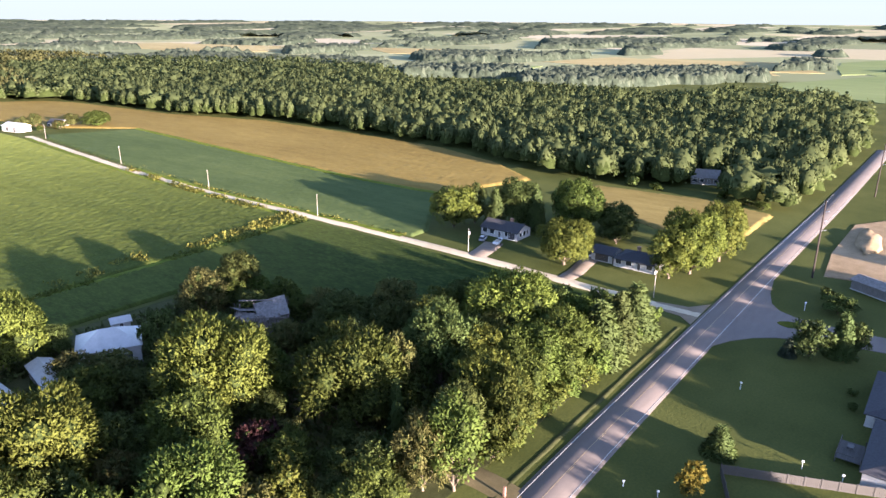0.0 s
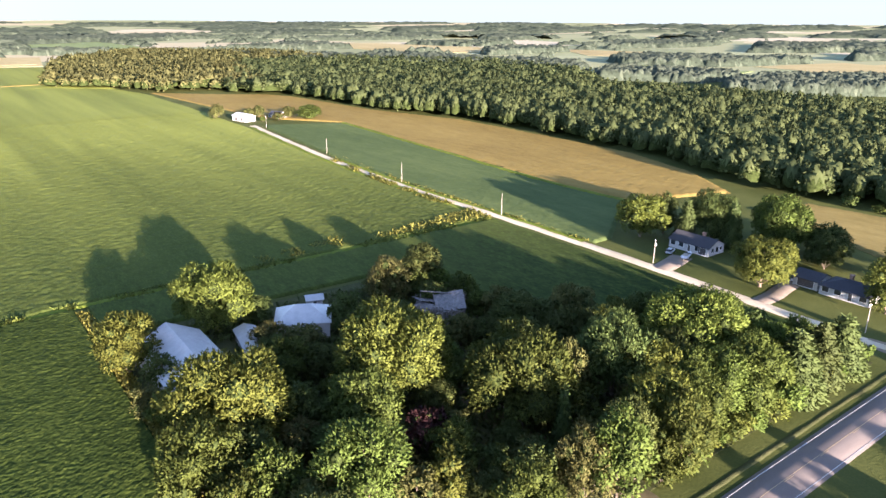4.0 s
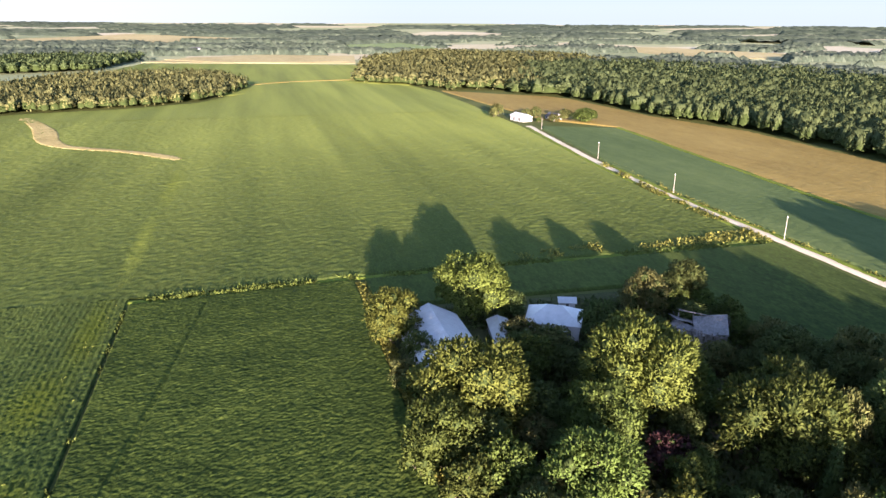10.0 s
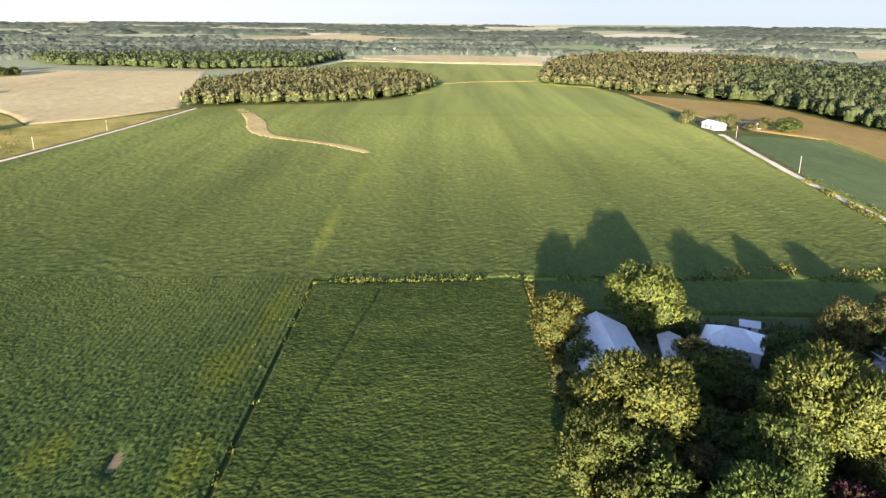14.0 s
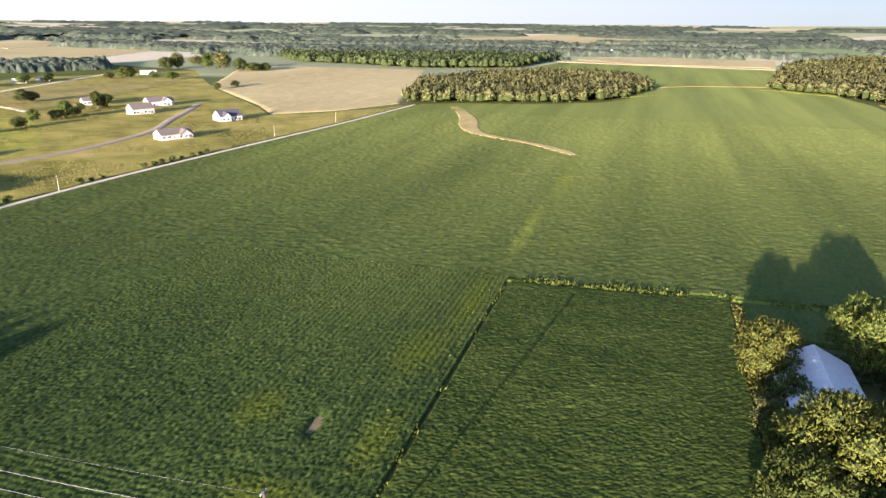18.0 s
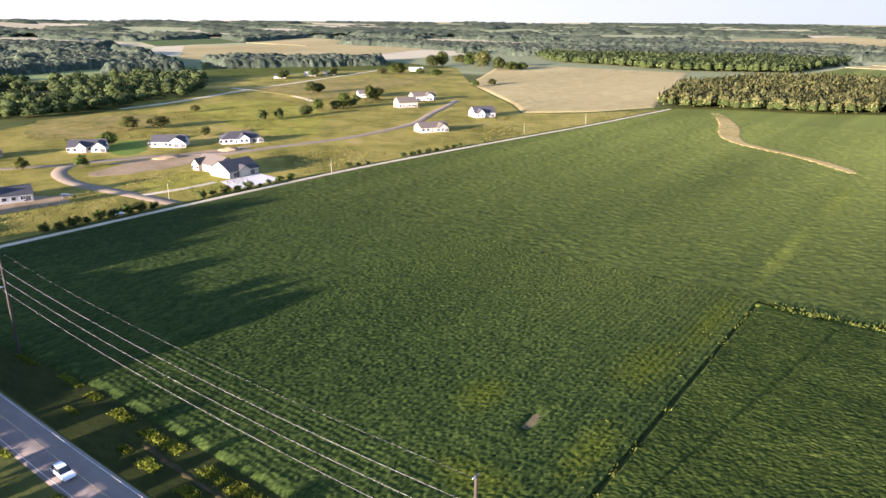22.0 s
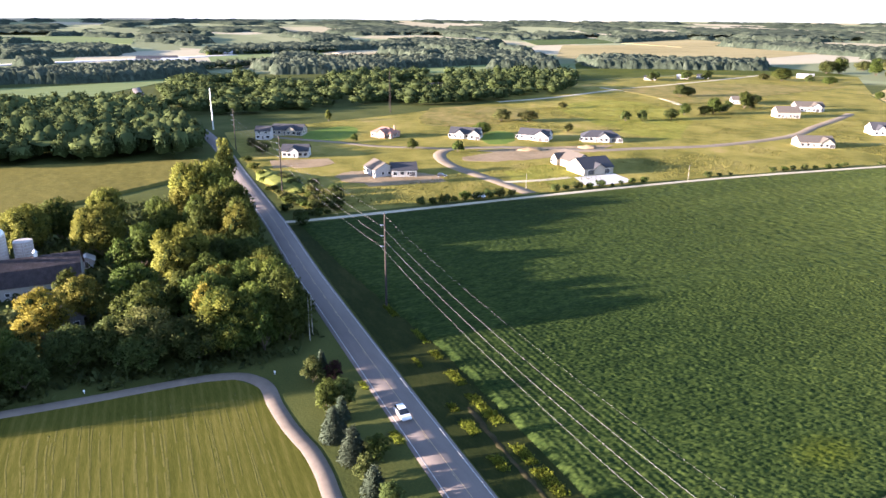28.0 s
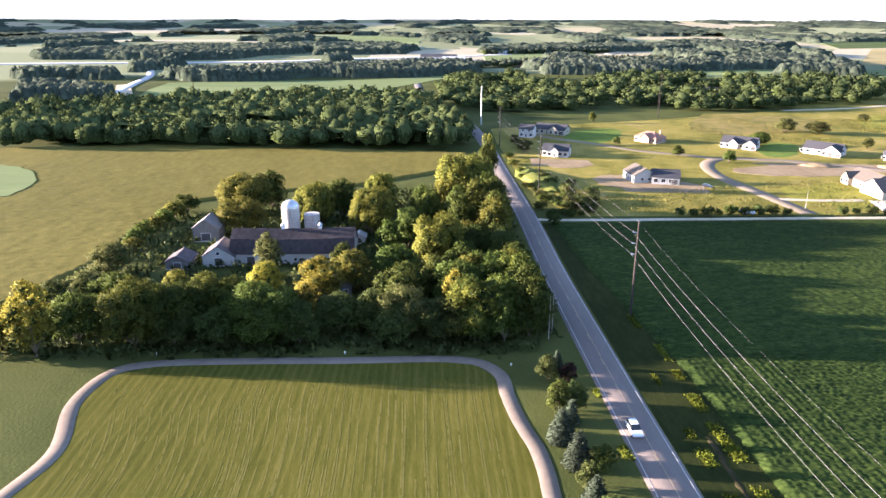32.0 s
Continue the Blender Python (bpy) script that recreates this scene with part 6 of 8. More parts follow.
        opening(e, side, u, z0, w, h, L, W + extra, what, base)
    if chimney:
        u, v = chimney
        bm = boxes((u - 0.45, u + 0.45, v - 0.45, v + 0.45, z1, z1 + roof_h + 0.9), (u - 0.55, u + 0.55, v - 0.55, v + 0.55, z1 + roof_h + 0.9, z1 + roof_h + 1.1))
        part("chimney", bm, M["brick"], e, "brown brick chimney")
    if porch:
        u, w, d = porch
        po = part("porch", boxes((u - w / 2, u + w / 2, -hy - d, -hy, 0, base)), M["concrete"], e, "concrete porch slab")
        for k in (-1, 1):
            part("post", boxes((u + k * w / 2 - 0.1, u + k * w / 2 + 0.1, -hy - d, -hy - d + 0.2, base, base + 2.4)), M["trim"], po)
    return e


def front(L, n, garages=0, door=True):
    """Openings along a front: windows, a door and garage doors."""
    out = [("S", -L / 2 + (k + 0.5) * (L * (1 - 0.17 * garages)) / n, 0.8, 1.8, 1.5, "window") for k in range(n) if not (door and k == n // 2)]
    if door:
        out.append(("S", -L / 2 + (n // 2 + 0.5) * (L * (1 - 0.17 * garages)) / n, 0.0, 1.0, 2.05, "door"))
    return out + [("S", L / 2 - 2.2 - 3.6 * k, 0.0, 2.8, 2.2, "garage") for k in range(garages)]


sides = [("E", -1.5, 0.9, 1.2, 1.2, "window"), ("E", 1.8, 0.9, 1.2, 1.2, "window"), ("W", 0.0, 0.9, 1.2, 1.2, "window")]
# two houses on the lane: the fronts face west
house("ranch_house", 199.5, 123, -90, 14.5, 9.0, 2.6, 2.1, M["white_wall"], M["roof_dark"], "white ranch house with a dark shingle roof, beside parked cars", opens=front(14.5, 4, 1) + [("E", -2.0, 0.9, 1.4, 1.2, "window"), ("E", 0.4, 0.6, 1.6, 1.7, "window"), ("E", 2.6, 0.9, 1.0, 1.2, "window")], chimney=(2, 0.8))
house("ranch_house", 197.5, 73, -90, 13, 10, 2.5, 1.9, M["white_wall"], M["roof_dark"], "low white house with a dark hipped roof in shade", hip=True, opens=front(13, 4) + sides, chimney=(-1, 1))
house("garage", 197.5, 84, -90, 7, 7.5, 2.4, 1.5, M["white_wall"], M["roof_dark"], "white garage with a dark gable roof and a red-brown door", "garage", opens=[("S", 0, 0, 4.6, 2.1, "garage"), ("E", 0, 1, 1, 0.9, "window")])
# the old farmyard
house("metal_shed", 36.5, 136, 90, 25, 13.5, 4.3, 3.4, M["white_wall"], M["roof_metal"], "long shed with a white ribbed metal roof among trees", "shed", opens=[("W", 0, 0, 4.0, 3.2, "garage"), ("S", -6, 1.2, 1.2, 1.0, "window"), ("S", 4, 1.2, 1.2, 1.0, "window")], base=0.1)
house("white_shed", 66.5, 142.5, -28, 12.5, 10, 4.2, 2.8, M["white_wall"], M["roof_metal"], "white shed with a shallow hipped metal roof", "shed", hip=True, opens=[("S", 3.2, 0, 2.6, 2.4, "garage"), ("S", -2, 1.1, 1.1, 1.0, "window"), ("E", 0, 1.1, 1.1, 1.0, "window")], base=0.1)
house("lean_shed", 52.5, 141, 80, 13, 4.5, 2.4, 0.9, M["grey_wall"], M["roof_metal"], "narrow lean shed with a grey-white metal roof", "shed", opens=[("S", 0, 0, 2.2, 1.9, "garage")], base=0.1)
house("tool_shed", 76, 155.5, -20, 4, 3, 2.0, 0.8, M["white_wall"], M["roof_metal"], "small pale tool shed at the field edge", "shed", opens=[("S", 0, 0, 0.9, 1.8, "door")], base=0.1)
# roof ribs of the two metal roofs
for ob in [o for o in scene.objects if o.name.startswith("metal_shed")]:
    bm = bmesh.new()
    for k in range(27):
        u = -12.9 + k * 0.99
        for sg in (-1, 1):
            v = [bm.verts.new(p) for p in ((u - 0.05, 0, 7.98), (u + 0.05, 0, 7.98), (u + 0.05, sg * 7.15, 4.36), (u - 0.05, sg * 7.15, 4.36))]
            t = [bm.verts.new(p.co + Vector((0, 0, 0.07))) for p in v]
            bm.faces.new(t)
            for i in range(4):
                bm.faces.new((v[i], v[(i + 1) % 4], t[(i + 1) % 4], t[i]))
    part("roof_ribs", bm, M["roof_metal"], ob)


def ruined_barn(x, y, turn):
    e = thing("ruined_barn", pose(x, y, 0, 0, 0, turn), "collapsing grey wooden barn with a broken sagging roof", "barn")
    rnd = random.Random(8)
    for k in range(30):
        w = part("board", boxes((-0.19, 0.19, -0.03, 0.03, 0, rnd.uniform(3.6, 5.2))), M["grey_wall"], e, at=pose(-6 + k * 0.41, -5, 0, rnd.uniform(-4, 4), rnd.uniform(-3, 3), 0))
    for k in range(24):
        part("board", boxes((-0.03, 0.03, -0.19, 0.19, 0, rnd.uniform(3.6, 5.4))), M["grey_wall"], e, at=pose(6.3, -5 + k * 0.43, 0, rnd.uniform(-3, 3), rnd.uniform(-4, 4), 0))
    for k in range(24):
        part("board", boxes((-0.03, 0.03, -0.19, 0.19, 0, rnd.uniform(3.0, 5.0))), M["grey_wall"], e, at=pose(-6.2, -5 + k * 0.43, 0, rnd.uniform(-3, 3), rnd.uniform(-4, 4), 0))
    for m, l, w in ((pose(2.6, -2.2, 5.6, 24, -9, 6), 7.5, 6.5), (pose(3.2, 3.0, 5.4, -30, 7, -4), 6.5, 5.5), (pose(-3.4, 1.6, 4.4, -16, 17, 12), 6.5, 7.5), (pose(-3.6, -3.2, 3.6, 38, 12, -14), 5.5, 4.0)):
        slabm = bmesh.new()
        bmesh.ops.create_grid(slabm, x_segments=10, y_segments=10, size=0.5)
        for v in slabm.verts:
            v.co = Vector((v.co.x * l, v.co.y * w, 0.25 * math.sin(v.co.x * 4) - 0.4 * v.co.y ** 2 + rnd.uniform(-0.09, 0.09)))
        bmesh.ops.solidify(slabm, geom=slabm.faces[:], thickness=0.12)
        part("roof_piece", slabm, M["roof_grey"], e, "grey sagging roof piece", at=m)
    for m, l in ((pose(0, -5.4, 4.6, 0, 4, 3), 12), (pose(5.0, -4.6, 3.4, 0, -18, 40), 5), (pose(3.5, -5.8, 2.0, 0, 8, 10), 6), (pose(0, 0.2, 6.9, 0, 3, 0), 10)):
        part("beam", boxes((-l / 2, l / 2, -0.12, 0.12, -0.12, 0.12)), M["grey_wall"], e, at=m)
    for k in range(4):
        part("post", boxes((-0.12, 0.12, -0.12, 0.12, 0, 6.4)), M["grey_wall"], e, at=pose(-5 + 3.4 * k, 0.2, 0, 0, rnd.uniform(-5, 5), 0))


ruined_barn(97.5, 129, -40)
house("farm_shed", 196, 500, -78, 16, 9, 3.4, 1.8, M["white_wall"], M["roof_metal"], "white farm shed at the end of the lane", "shed", opens=[("S", -3, 0, 3, 2.6, "garage"), ("S", 4, 0, 3, 2.6, "garage"), ("E", 0, 1, 1.2, 1.1, "window")])
house("farm_house", 222, 498, -70, 11, 8, 2.8, 2.2, M["white_wall"], M["roof_dark"], "white farmhouse behind shrubs at the lane's end", opens=front(11, 4) + sides)
# the house in the edge of the eastern woods
house("forest_house", 327, 94, -70, 12, 8, 3.0, 3.0, M["grey_wall"], M["roof_grey"], "grey house with a pale roof at the wood's edge", opens=front(12, 4) + sides)
# houses south of the road
house("bungalow", 148, -3.5, 0, 20, 17, 2.6, 2.6, M["white_wall"], M["roof_dark"], "white bungalow with a large dark hipped roof", hip=True, opens=front(20, 5) + [("W", -4, 0.9, 1.4, 1.2, "window"), ("W", 3, 0.9, 1.4, 1.2, "window"), ("N", 4, 0.9, 1.6, 1.2, "window"), ("N", -4, 0, 1.8, 2.0, "door")])
house("bungalow", 127, -5.5, 0, 19, 17, 2.6, 2.6, M["white_wall"], M["roof_dark"], "white bungalow with a dark roof and a garden deck", hip=True, opens=front(19, 5) + [("W", -4, 0.9, 1.4, 1.2, "window"), ("W", 3, 0.9, 1.4, 1.2, "window"), ("N", 2, 0, 1.8, 2.0, "door"), ("N", -4, 0.9, 1.6, 1.2, "window")])
house("site_shed", 216, 12, 60, 11, 6, 2.6, 1.0, M["grey_wall"], M["roof_grey"], "dark shed with a grey roof beside the earthworks", "shed", opens=[("S", -2, 0, 2.6, 2.2, "garage"), ("S", 2.4, 0, 2.6, 2.2, "garage")])

# the old farm in the western grove
def barn_roof(e, hx, hy, z1, z2, z3, k, mat, over=0.5):
    """A gambrel roof along the barn's own x."""
    bm = bmesh.new()
    sec = [(-hy - over, z1 - 0.3), (-hy * k, z2), (0, z3), (hy * k, z2), (hy + over, z1 - 0.3)]
    n = 24
    ringsv = []
    for i in range(n + 1):
        x = -hx - over + (2 * hx + 2 * over) * i / n
        sag = -0.35 * math.sin(i / n * math.pi) ** 2
        ringsv.append([bm.verts.new((x, y, z + (sag if 0 < j < 4 else 0))) for j, (y, z) in enumerate(sec)])
    for a, b in zip(ringsv, ringsv[1:]):
        for j in range(4):
            bm.faces.new((a[j], a[j + 1], b[j + 1], b[j]))
    bmesh.ops.solidify(bm, geom=bm.faces[:], thickness=0.15)
    return part("roof", bm, mat, e, "long dark patched shingle roof")


def long_barn():
    e = thing("barn", pose(-209, -37.5, 0, 0, 0, 90), "long old barn, white walls under a dark gambrel roof", "barn")
    hx, hy = 18.5, 7.5
    part("wall", boxes((-hx, hx, -hy, hy, -0.2, 3.8)), M["white_wall"], e)
    for sx in (-1, 1):
        bm = bmesh.new()
        v = [bm.verts.new(p) for p in ((sx * hx, -hy, 3.8), (sx * hx, hy, 3.8), (sx * hx, hy * 0.6, 7.2), (sx * hx, 0, 9.3), (sx * hx, -hy * 0.6, 7.2))]
        w = [bm.verts.new(p.co - Vector((sx * 0.2, 0, 0))) for p in v]
        bm.faces.new(v), bm.faces.new(w[::-1])
        for i in range(5):
            bm.faces.new((v[i], v[(i + 1) % 5], w[(i + 1) % 5], w[i]))
        part("gable", bm, M["white_wall"], e)
    barn_roof(e, hx, hy, 3.8, 7.4, 9.6, 0.6, M["roof_barn"])
    for u in (-9, -4, 1, 6, 11):
        opening(e, "S", u, 1.2, 1.0, 0.9, 2 * hx, 2 * hy, "window", 0)
    opening(e, "S", -12.5, 0, 2.4, 2.6, 2 * hx, 2 * hy, "garage", 0)
    for u in (-3.5, 8):
        vent = part("ventilator", boxes((u - 0.45, u + 0.45, -0.45, 0.45, 9.2, 10.4)), M["trim"], e, "white roof ventilator")
        bm = bmesh.new()
        bmesh.ops.create_cone(bm, cap_ends=True, segments=10, radius1=0.75, radius2=0.05, depth=0.9, matrix=Matrix.Translation((u, 0, 10.8)))
        part("cap", bm, M["steel"], vent)
    house("barn_wing", -205, -59.5, 0, 9, 9.5, 3.0, 3.2, M["white_wall"], M["roof_barn"], "white gabled wing at the end of the old barn", "barn", opens=[("E", 0, 0, 2.4, 2.4, "garage"), ("E", 0, 3.4, 1.0, 0.9, "window")])
    house("granary", -229, -70, 0, 8, 8.5, 4.6, 3.0, M["grey_wall"], M["roof_grey"], "tall grey weathered granary with an open doorway", "barn", opens=[("E", 0, 0.2, 3.0, 2.6, "garage"), ("S", 0, 1.4, 1.2, 1.1, "window")])
    house("farm_cottage", -178, -22, 20, 9, 7, 3.0, 2.6, M["grey_wall"], M["roof_tan"], "small old house with a pale roof hidden in trees", opens=front(9, 3) + sides)
    house("dark_shed", -202, -71, 0, 8, 7, 2.2, 1.8, M["grey_wall"], M["roof_barn"], "low dark shed beside the barn wing", "shed", opens=[("E", 0, 0, 2.2, 1.9, "garage")])
    house("small_shed", -223, -18.5, 0, 4, 4, 2.2, 1.1, M["white_wall"], M["roof_metal"], "small white shed behind the barn", "shed", opens=[("E", 0, 0, 1, 1.9, "door")])


def silo(x, y, r, h, dome, label):
    e = thing("silo", pose(x, y, 0), label, "silo")
    bm = bmesh.new()
    bmesh.ops.create_cone(bm, cap_ends=True, segments=28, radius1=r, radius2=r, depth=h + 0.3, matrix=Matrix.Translation((0, 0, h / 2 - 0.15)))
    part("body", bm, M["block"], e)
    for k in range(int(h / 0.9)):
        bm = bmesh.new()
        ring = [[bm.verts.new(((r + d) * math.cos(a), (r + d) * math.sin(a), 0.5 + k * 0.9 + z)) for a in np.linspace(0, math.tau, 29)[:-1]] for d, z in ((0, 0), (0.04, 0.02), (0.04, 0.08), (0, 0.1))]
        for p, q in zip(ring, ring[1:]):
            for i in range(28):
                bm.faces.new((p[i], p[(i + 1) % 28], q[(i + 1) % 28], q[i]))
        part("hoop", bm, M["steel"], e)
    if dome:
        bm = bmesh.new()
        bmesh.ops.create_uvsphere(bm, u_segments=28, v_segments=14, radius=r + 0.06)
        bmesh.ops.bisect_plane(bm, geom=bm.verts[:] + bm.edges[:] + bm.faces[:], plane_co=(0, 0, 0), plane_no=(0, 0, -1), clear_outer=True)
        for v in bm.verts:
            v.co.z = v.co.z * 0.85 + h
        part("dome", bm, M["steel"], e, "bright metal dome")
    part("ladder", boxes((r, r + 0.25, -0.3, -0.24, 0, h), (r, r + 0.25, 0.24, 0.3, 0, h), *[(r + 0.05, r + 0.12, -0.24, 0.24, 0.4 + 0.5 * k, 0.46 + 0.5 * k) for k in range(int(h / 0.5) - 1)]), M["steel"], e)


long_barn()
silo(-224.3, -41.2, 2.9, 12.0, True, "grey stave silo with a bright metal dome")
silo(-226, -34.5, 2.6, 9.3, False, "shorter grey open-topped silo beside the barn")

# the subdivision
NEWH = "houses of the subdivision"
gables = dict(group=NEWH)
house("family_house", -313, 105, 5, 13, 11, 3.4, 3.0, M["white_wall"], M["roof_tan"], "new white house with a tan roof on bare soil", opens=front(15, 5) + sides, **gables)
house("family_house", -308, 115, 75, 12, 11, 3.2, 2.6, M["white_wall"], M["roof_dark"], "new white wing house with a dark roof", opens=front(12, 3, 1, False) + sides, **gables)
house("family_house", -279.5, 202.5, 90, 17, 15, 3.2, 4.0, M["cream_wall"], M["roof_dark"], "cream house with steep dark roof and double garage", opens=[("S", -4, 0, 4.6, 2.3, "garage"), ("S", 4, 0, 4.6, 2.3, "garage"), ("W", 1, 0.9, 1.2, 1.6, "window"), ("W", -3, 0.9, 1.2, 1.6, "window")], wing=[(0, 6, 0.8, 2.0)], **gables)
house("family_house", -296, 204, 0, 18, 13, 3.4, 3.4, M["cream_wall"], M["roof_tan"], "cream house with a tan roof and gabled porch", opens=front(18, 5) + sides, wing=[(-5, 5, 2.0, 2.4)], **gables)
house("family_house", -417, 144, 38, 15, 11, 3.0, 3.0, M["brick"], M["roof_red"], "brown brick house with a reddish roof", hip=True, opens=front(15, 5) + sides, wing=[(1, 6, 2, 2.4)], chimney=(6, 1), **gables)
house("family_house", -395, 190, 52, 19, 11, 3.0, 3.2, M["white_wall"], M["roof_dark"], "white house with dark roof and two front gables", opens=front(22, 5, 1) + sides, wing=[(-3, 6, 1.5, 2.6), (6.5, 7, 2.5, 2.8)], **gables)
house("family_house", -374, 228, 42, 19, 11, 3.0, 3.2, M["white_wall"], M["roof_dark"], "white house with a dark roof and triple garage", opens=front(23, 5, 2) + sides, wing=[(5.5, 9, 2.5, 3.0)], **gables)
house("family_house", -353, 262, 60, 23, 12, 3.0, 3.4, M["white_wall"], M["roof_dark"], "long white house with a dark hipped roof", hip=True, opens=front(27, 6, 2) + sides, wing=[(1, 7, 1.5, 2.6)], **gables)
house("family_house", -437, 72, 66, 9, 8, 5.2, 2.4, M["white_wall"], M["roof_dark"], "tall narrow white house with a dark roof", opens=front(9, 3) + [("S", -2, 3.6, 1.3, 1.2, "window"), ("S", 2, 3.6, 1.3, 1.2, "window")], **gables)
house("family_house", -449, 90, 60, 20, 11, 3.2, 3.0, M["cream_wall"], M["roof_dark"], "long house with a dark roof behind a white one", opens=front(20, 5, 1) + sides, wing=[(3, 6, 1.5, 2.4)], **gables)
house("family_house", -374, 78, 68, 14, 10, 3.4, 2.8, M["white_wall"], M["roof_dark"], "white house with a dark roof below the road", opens=front(14, 5) + sides, wing=[(-1, 6, 1.5, 2.4)], **gables)
house("family_house", -390, 462, 62, 17, 13, 4.2, 4.0, M["cream_wall"], M["roof_tan"], "large cream house with a broad tan roof", opens=front(17, 5, 1) + sides, **gables)
house("family_house", -412, 512, 62, 22, 12, 4.0, 3.4, M["white_wall"], M["roof_tan"], "white house with a pale roof on the rise", opens=front(22, 5, 2) + sides, wing=[(4, 8, 2, 3)], **gables)
house("family_house", -290, 370, 62, 20, 12, 3.0, 3.0, M["cream_wall"], M["roof_tan"], "cream house with a tan roof beside the street", opens=front(20, 5, 1) + sides, wing=[(5, 7, 2, 2.6)], **gables)
house("family_house", -305, 453, 58, 17, 13, 3.4, 4.2, M["white_wall"], M["roof_dark"], "white house with a steep dark roof at the street's end", opens=front(17, 4, 1) + sides, wing=[(-4, 6, 2, 3)], **gables)
house("family_house", -472, 497, 58, 12, 9, 3.4, 3.0, M["white_wall"], M["roof_tan"], "white house among dark trees", opens=front(12, 4) + sides, **gables)
slab("concrete_slab", [(-271, 188), (-253, 183), (-253, 209), (-271, 211)], 0.14, M["concrete"], "pale concrete forecourt before the garage", "forecourt")
slab("bare_soil", [(-322, 92), (-290, 92), (-286, 128), (-300, 130), (-326, 112)], 0.09, M["soil"], "bare reddish soil round the new white house", "soil")
slab("bare_soil", [(-352, 176), (-336, 186), (-322, 236), (-338, 262), (-346, 222)], 0.09, M["soil"], "bare heaped soil of a new building plot", "soil")
slab("bare_soil", [(-366, 62), (-346, 60), (-346, 92), (-360, 92)], 0.09, M["soil"], "bare soil before the white house", "soil")
slab("earthworks", [(222, 26), (232, -30), (340, -16), (304, 18), (290, 27), (248, 28)], 0.25, M["soil"], "wide bare tan earthworks of a building site", "earthworks")


def heap(x, y, lx, ly, h, turn, mat, label, seed, name="earth_mound"):
    bm = bmesh.new()
    bmesh.ops.create_icosphere(bm, subdivisions=3, radius=1)
    noise.seed_set(seed)
    for v in bm.verts:
        k = 1 + 0.35 * noise.noise(v.co * 2.2) + 0.12 * noise.noise(v.co * 7)
        v.co = Vector((v.co.x * lx * k, v.co.y * ly * k, max(-0.3, v.co.z * h * k)))
    ob = new(name, finish(bm, name, mat, True))
    ob.matrix_basis = pose(x, y, 0, 0, 0, turn)
    return tagged(ob, label, "earth heap")


heap(-341, 205, 9, 3.5, 1.5, 70, M["soil"], "long heap of reddish soil on the plot", 3)
heap(-334, 240, 6, 3, 1.8, 60, M["soil"], "heap of reddish soil on the plot", 4)
heap(-315, 57, 24, 7, 3.0, 8, M["weeds"], "long grassy mound beside the road", 5, "grass_mound")
heap(268, 20, 16, 4, 1.8, 5, M["soil"], "tan soil bank of the earthworks", 6)

# far farmsteads and halls
for k, (x, y, L, W, h, t) in enumerate([(-1250, 45, 62, 24, 9, 80), (-1215, 70, 40, 18, 7, 80), (-1500, 210, 60, 20, 7, 70), (-1420, 170, 34, 18, 7, 70), (-700, 300, 16, 10, 5, 70), (-690, 330, 14, 9, 5, 70), (-703, 589, 14, 9, 5, 50), (-701, 639, 14, 9, 5, 50), (-696, 667, 14, 9, 5, 50), (-655, 800, 20, 11, 5, 40), (760, 1000, 18, 10, 6, -60), (800, 985, 14, 9, 5, -60), (860, 930, 16, 9, 5, -60), (1130, 690, 14, 10, 6, -50), (520, 1500, 16, 10, 6, -70), (470, 1560, 14, 9, 6, -70), (-120, 1750, 20, 11, 7, 0), (60, 1850, 18, 10, 7, 0), (-420, 1500, 16, 10, 6, 20)]):
    e = house("far_hall" if L > 30 else "far_farmhouse", x, y, t, L, W, h * 0.6, h * 0.4, M["white_wall"], M["roof_metal"] if k % 2 else M["roof_dark"], "pale low commercial hall far off" if L > 30 else "white farm building among far fields", opens=[("S", u * L / 8, 1.2, L / 14, 1.6, "window") for u in (-3, -1, 1, 3)])
    e.location.z = float(rise(np.float64(x), np.float64(y)))

# ---- poles and wires ----
def big_pole(x, y, h, lean=0.0):
    e = thing("power_pole", pose(x, y, 0, lean, 0, 0), "tall dark wooden power pole with three post insulators", "power pole", "power poles along the road")
    bm = bmesh.new()
    tube(bm, [(0, 0, -0.5), (0, 0, h)], [0.30, 0.19], 12)
    part("pole", bm, M["wood_pole"], e)
    for z in (h - 3.2, h - 6.0, h - 8.8):
        bm = bmesh.new()
        tube(bm, [(0, -0.15, z), (0, -1.3, z + 0.25)], [0.07, 0.10], 8)
        for k in range(5):
            tube(bm, [(0, -0.4 - 0.17 * k, z + 0.055 + 0.037 * k), (0, -0.46 - 0.17 * k, z + 0.068 + 0.037 * k)], [0.15, 0.15], 8)
        part("insulator", bm, M["steel"], e, "pale ribbed insulator")
    part("cap_arm", boxes((-0.06, 0.06, -0.7, 0.5, h - 0.25, h - 0.1)), M["steel"], e)
    return e


BIG = [(-36.0, 54.0, 24.3), (-159.2, 54.3, 25.4), (-296.4, 54.7, 24.0), (-402, 50, 23.0)]
for x, y, h in BIG:
    big_pole(x, y, h)
big_pole(219, 28.6, 23.4), big_pole(345, 27, 23)
wires = thing("power_line", pose(0, 0, 0), "three bright cables and a thin top wire between power poles", "power line")
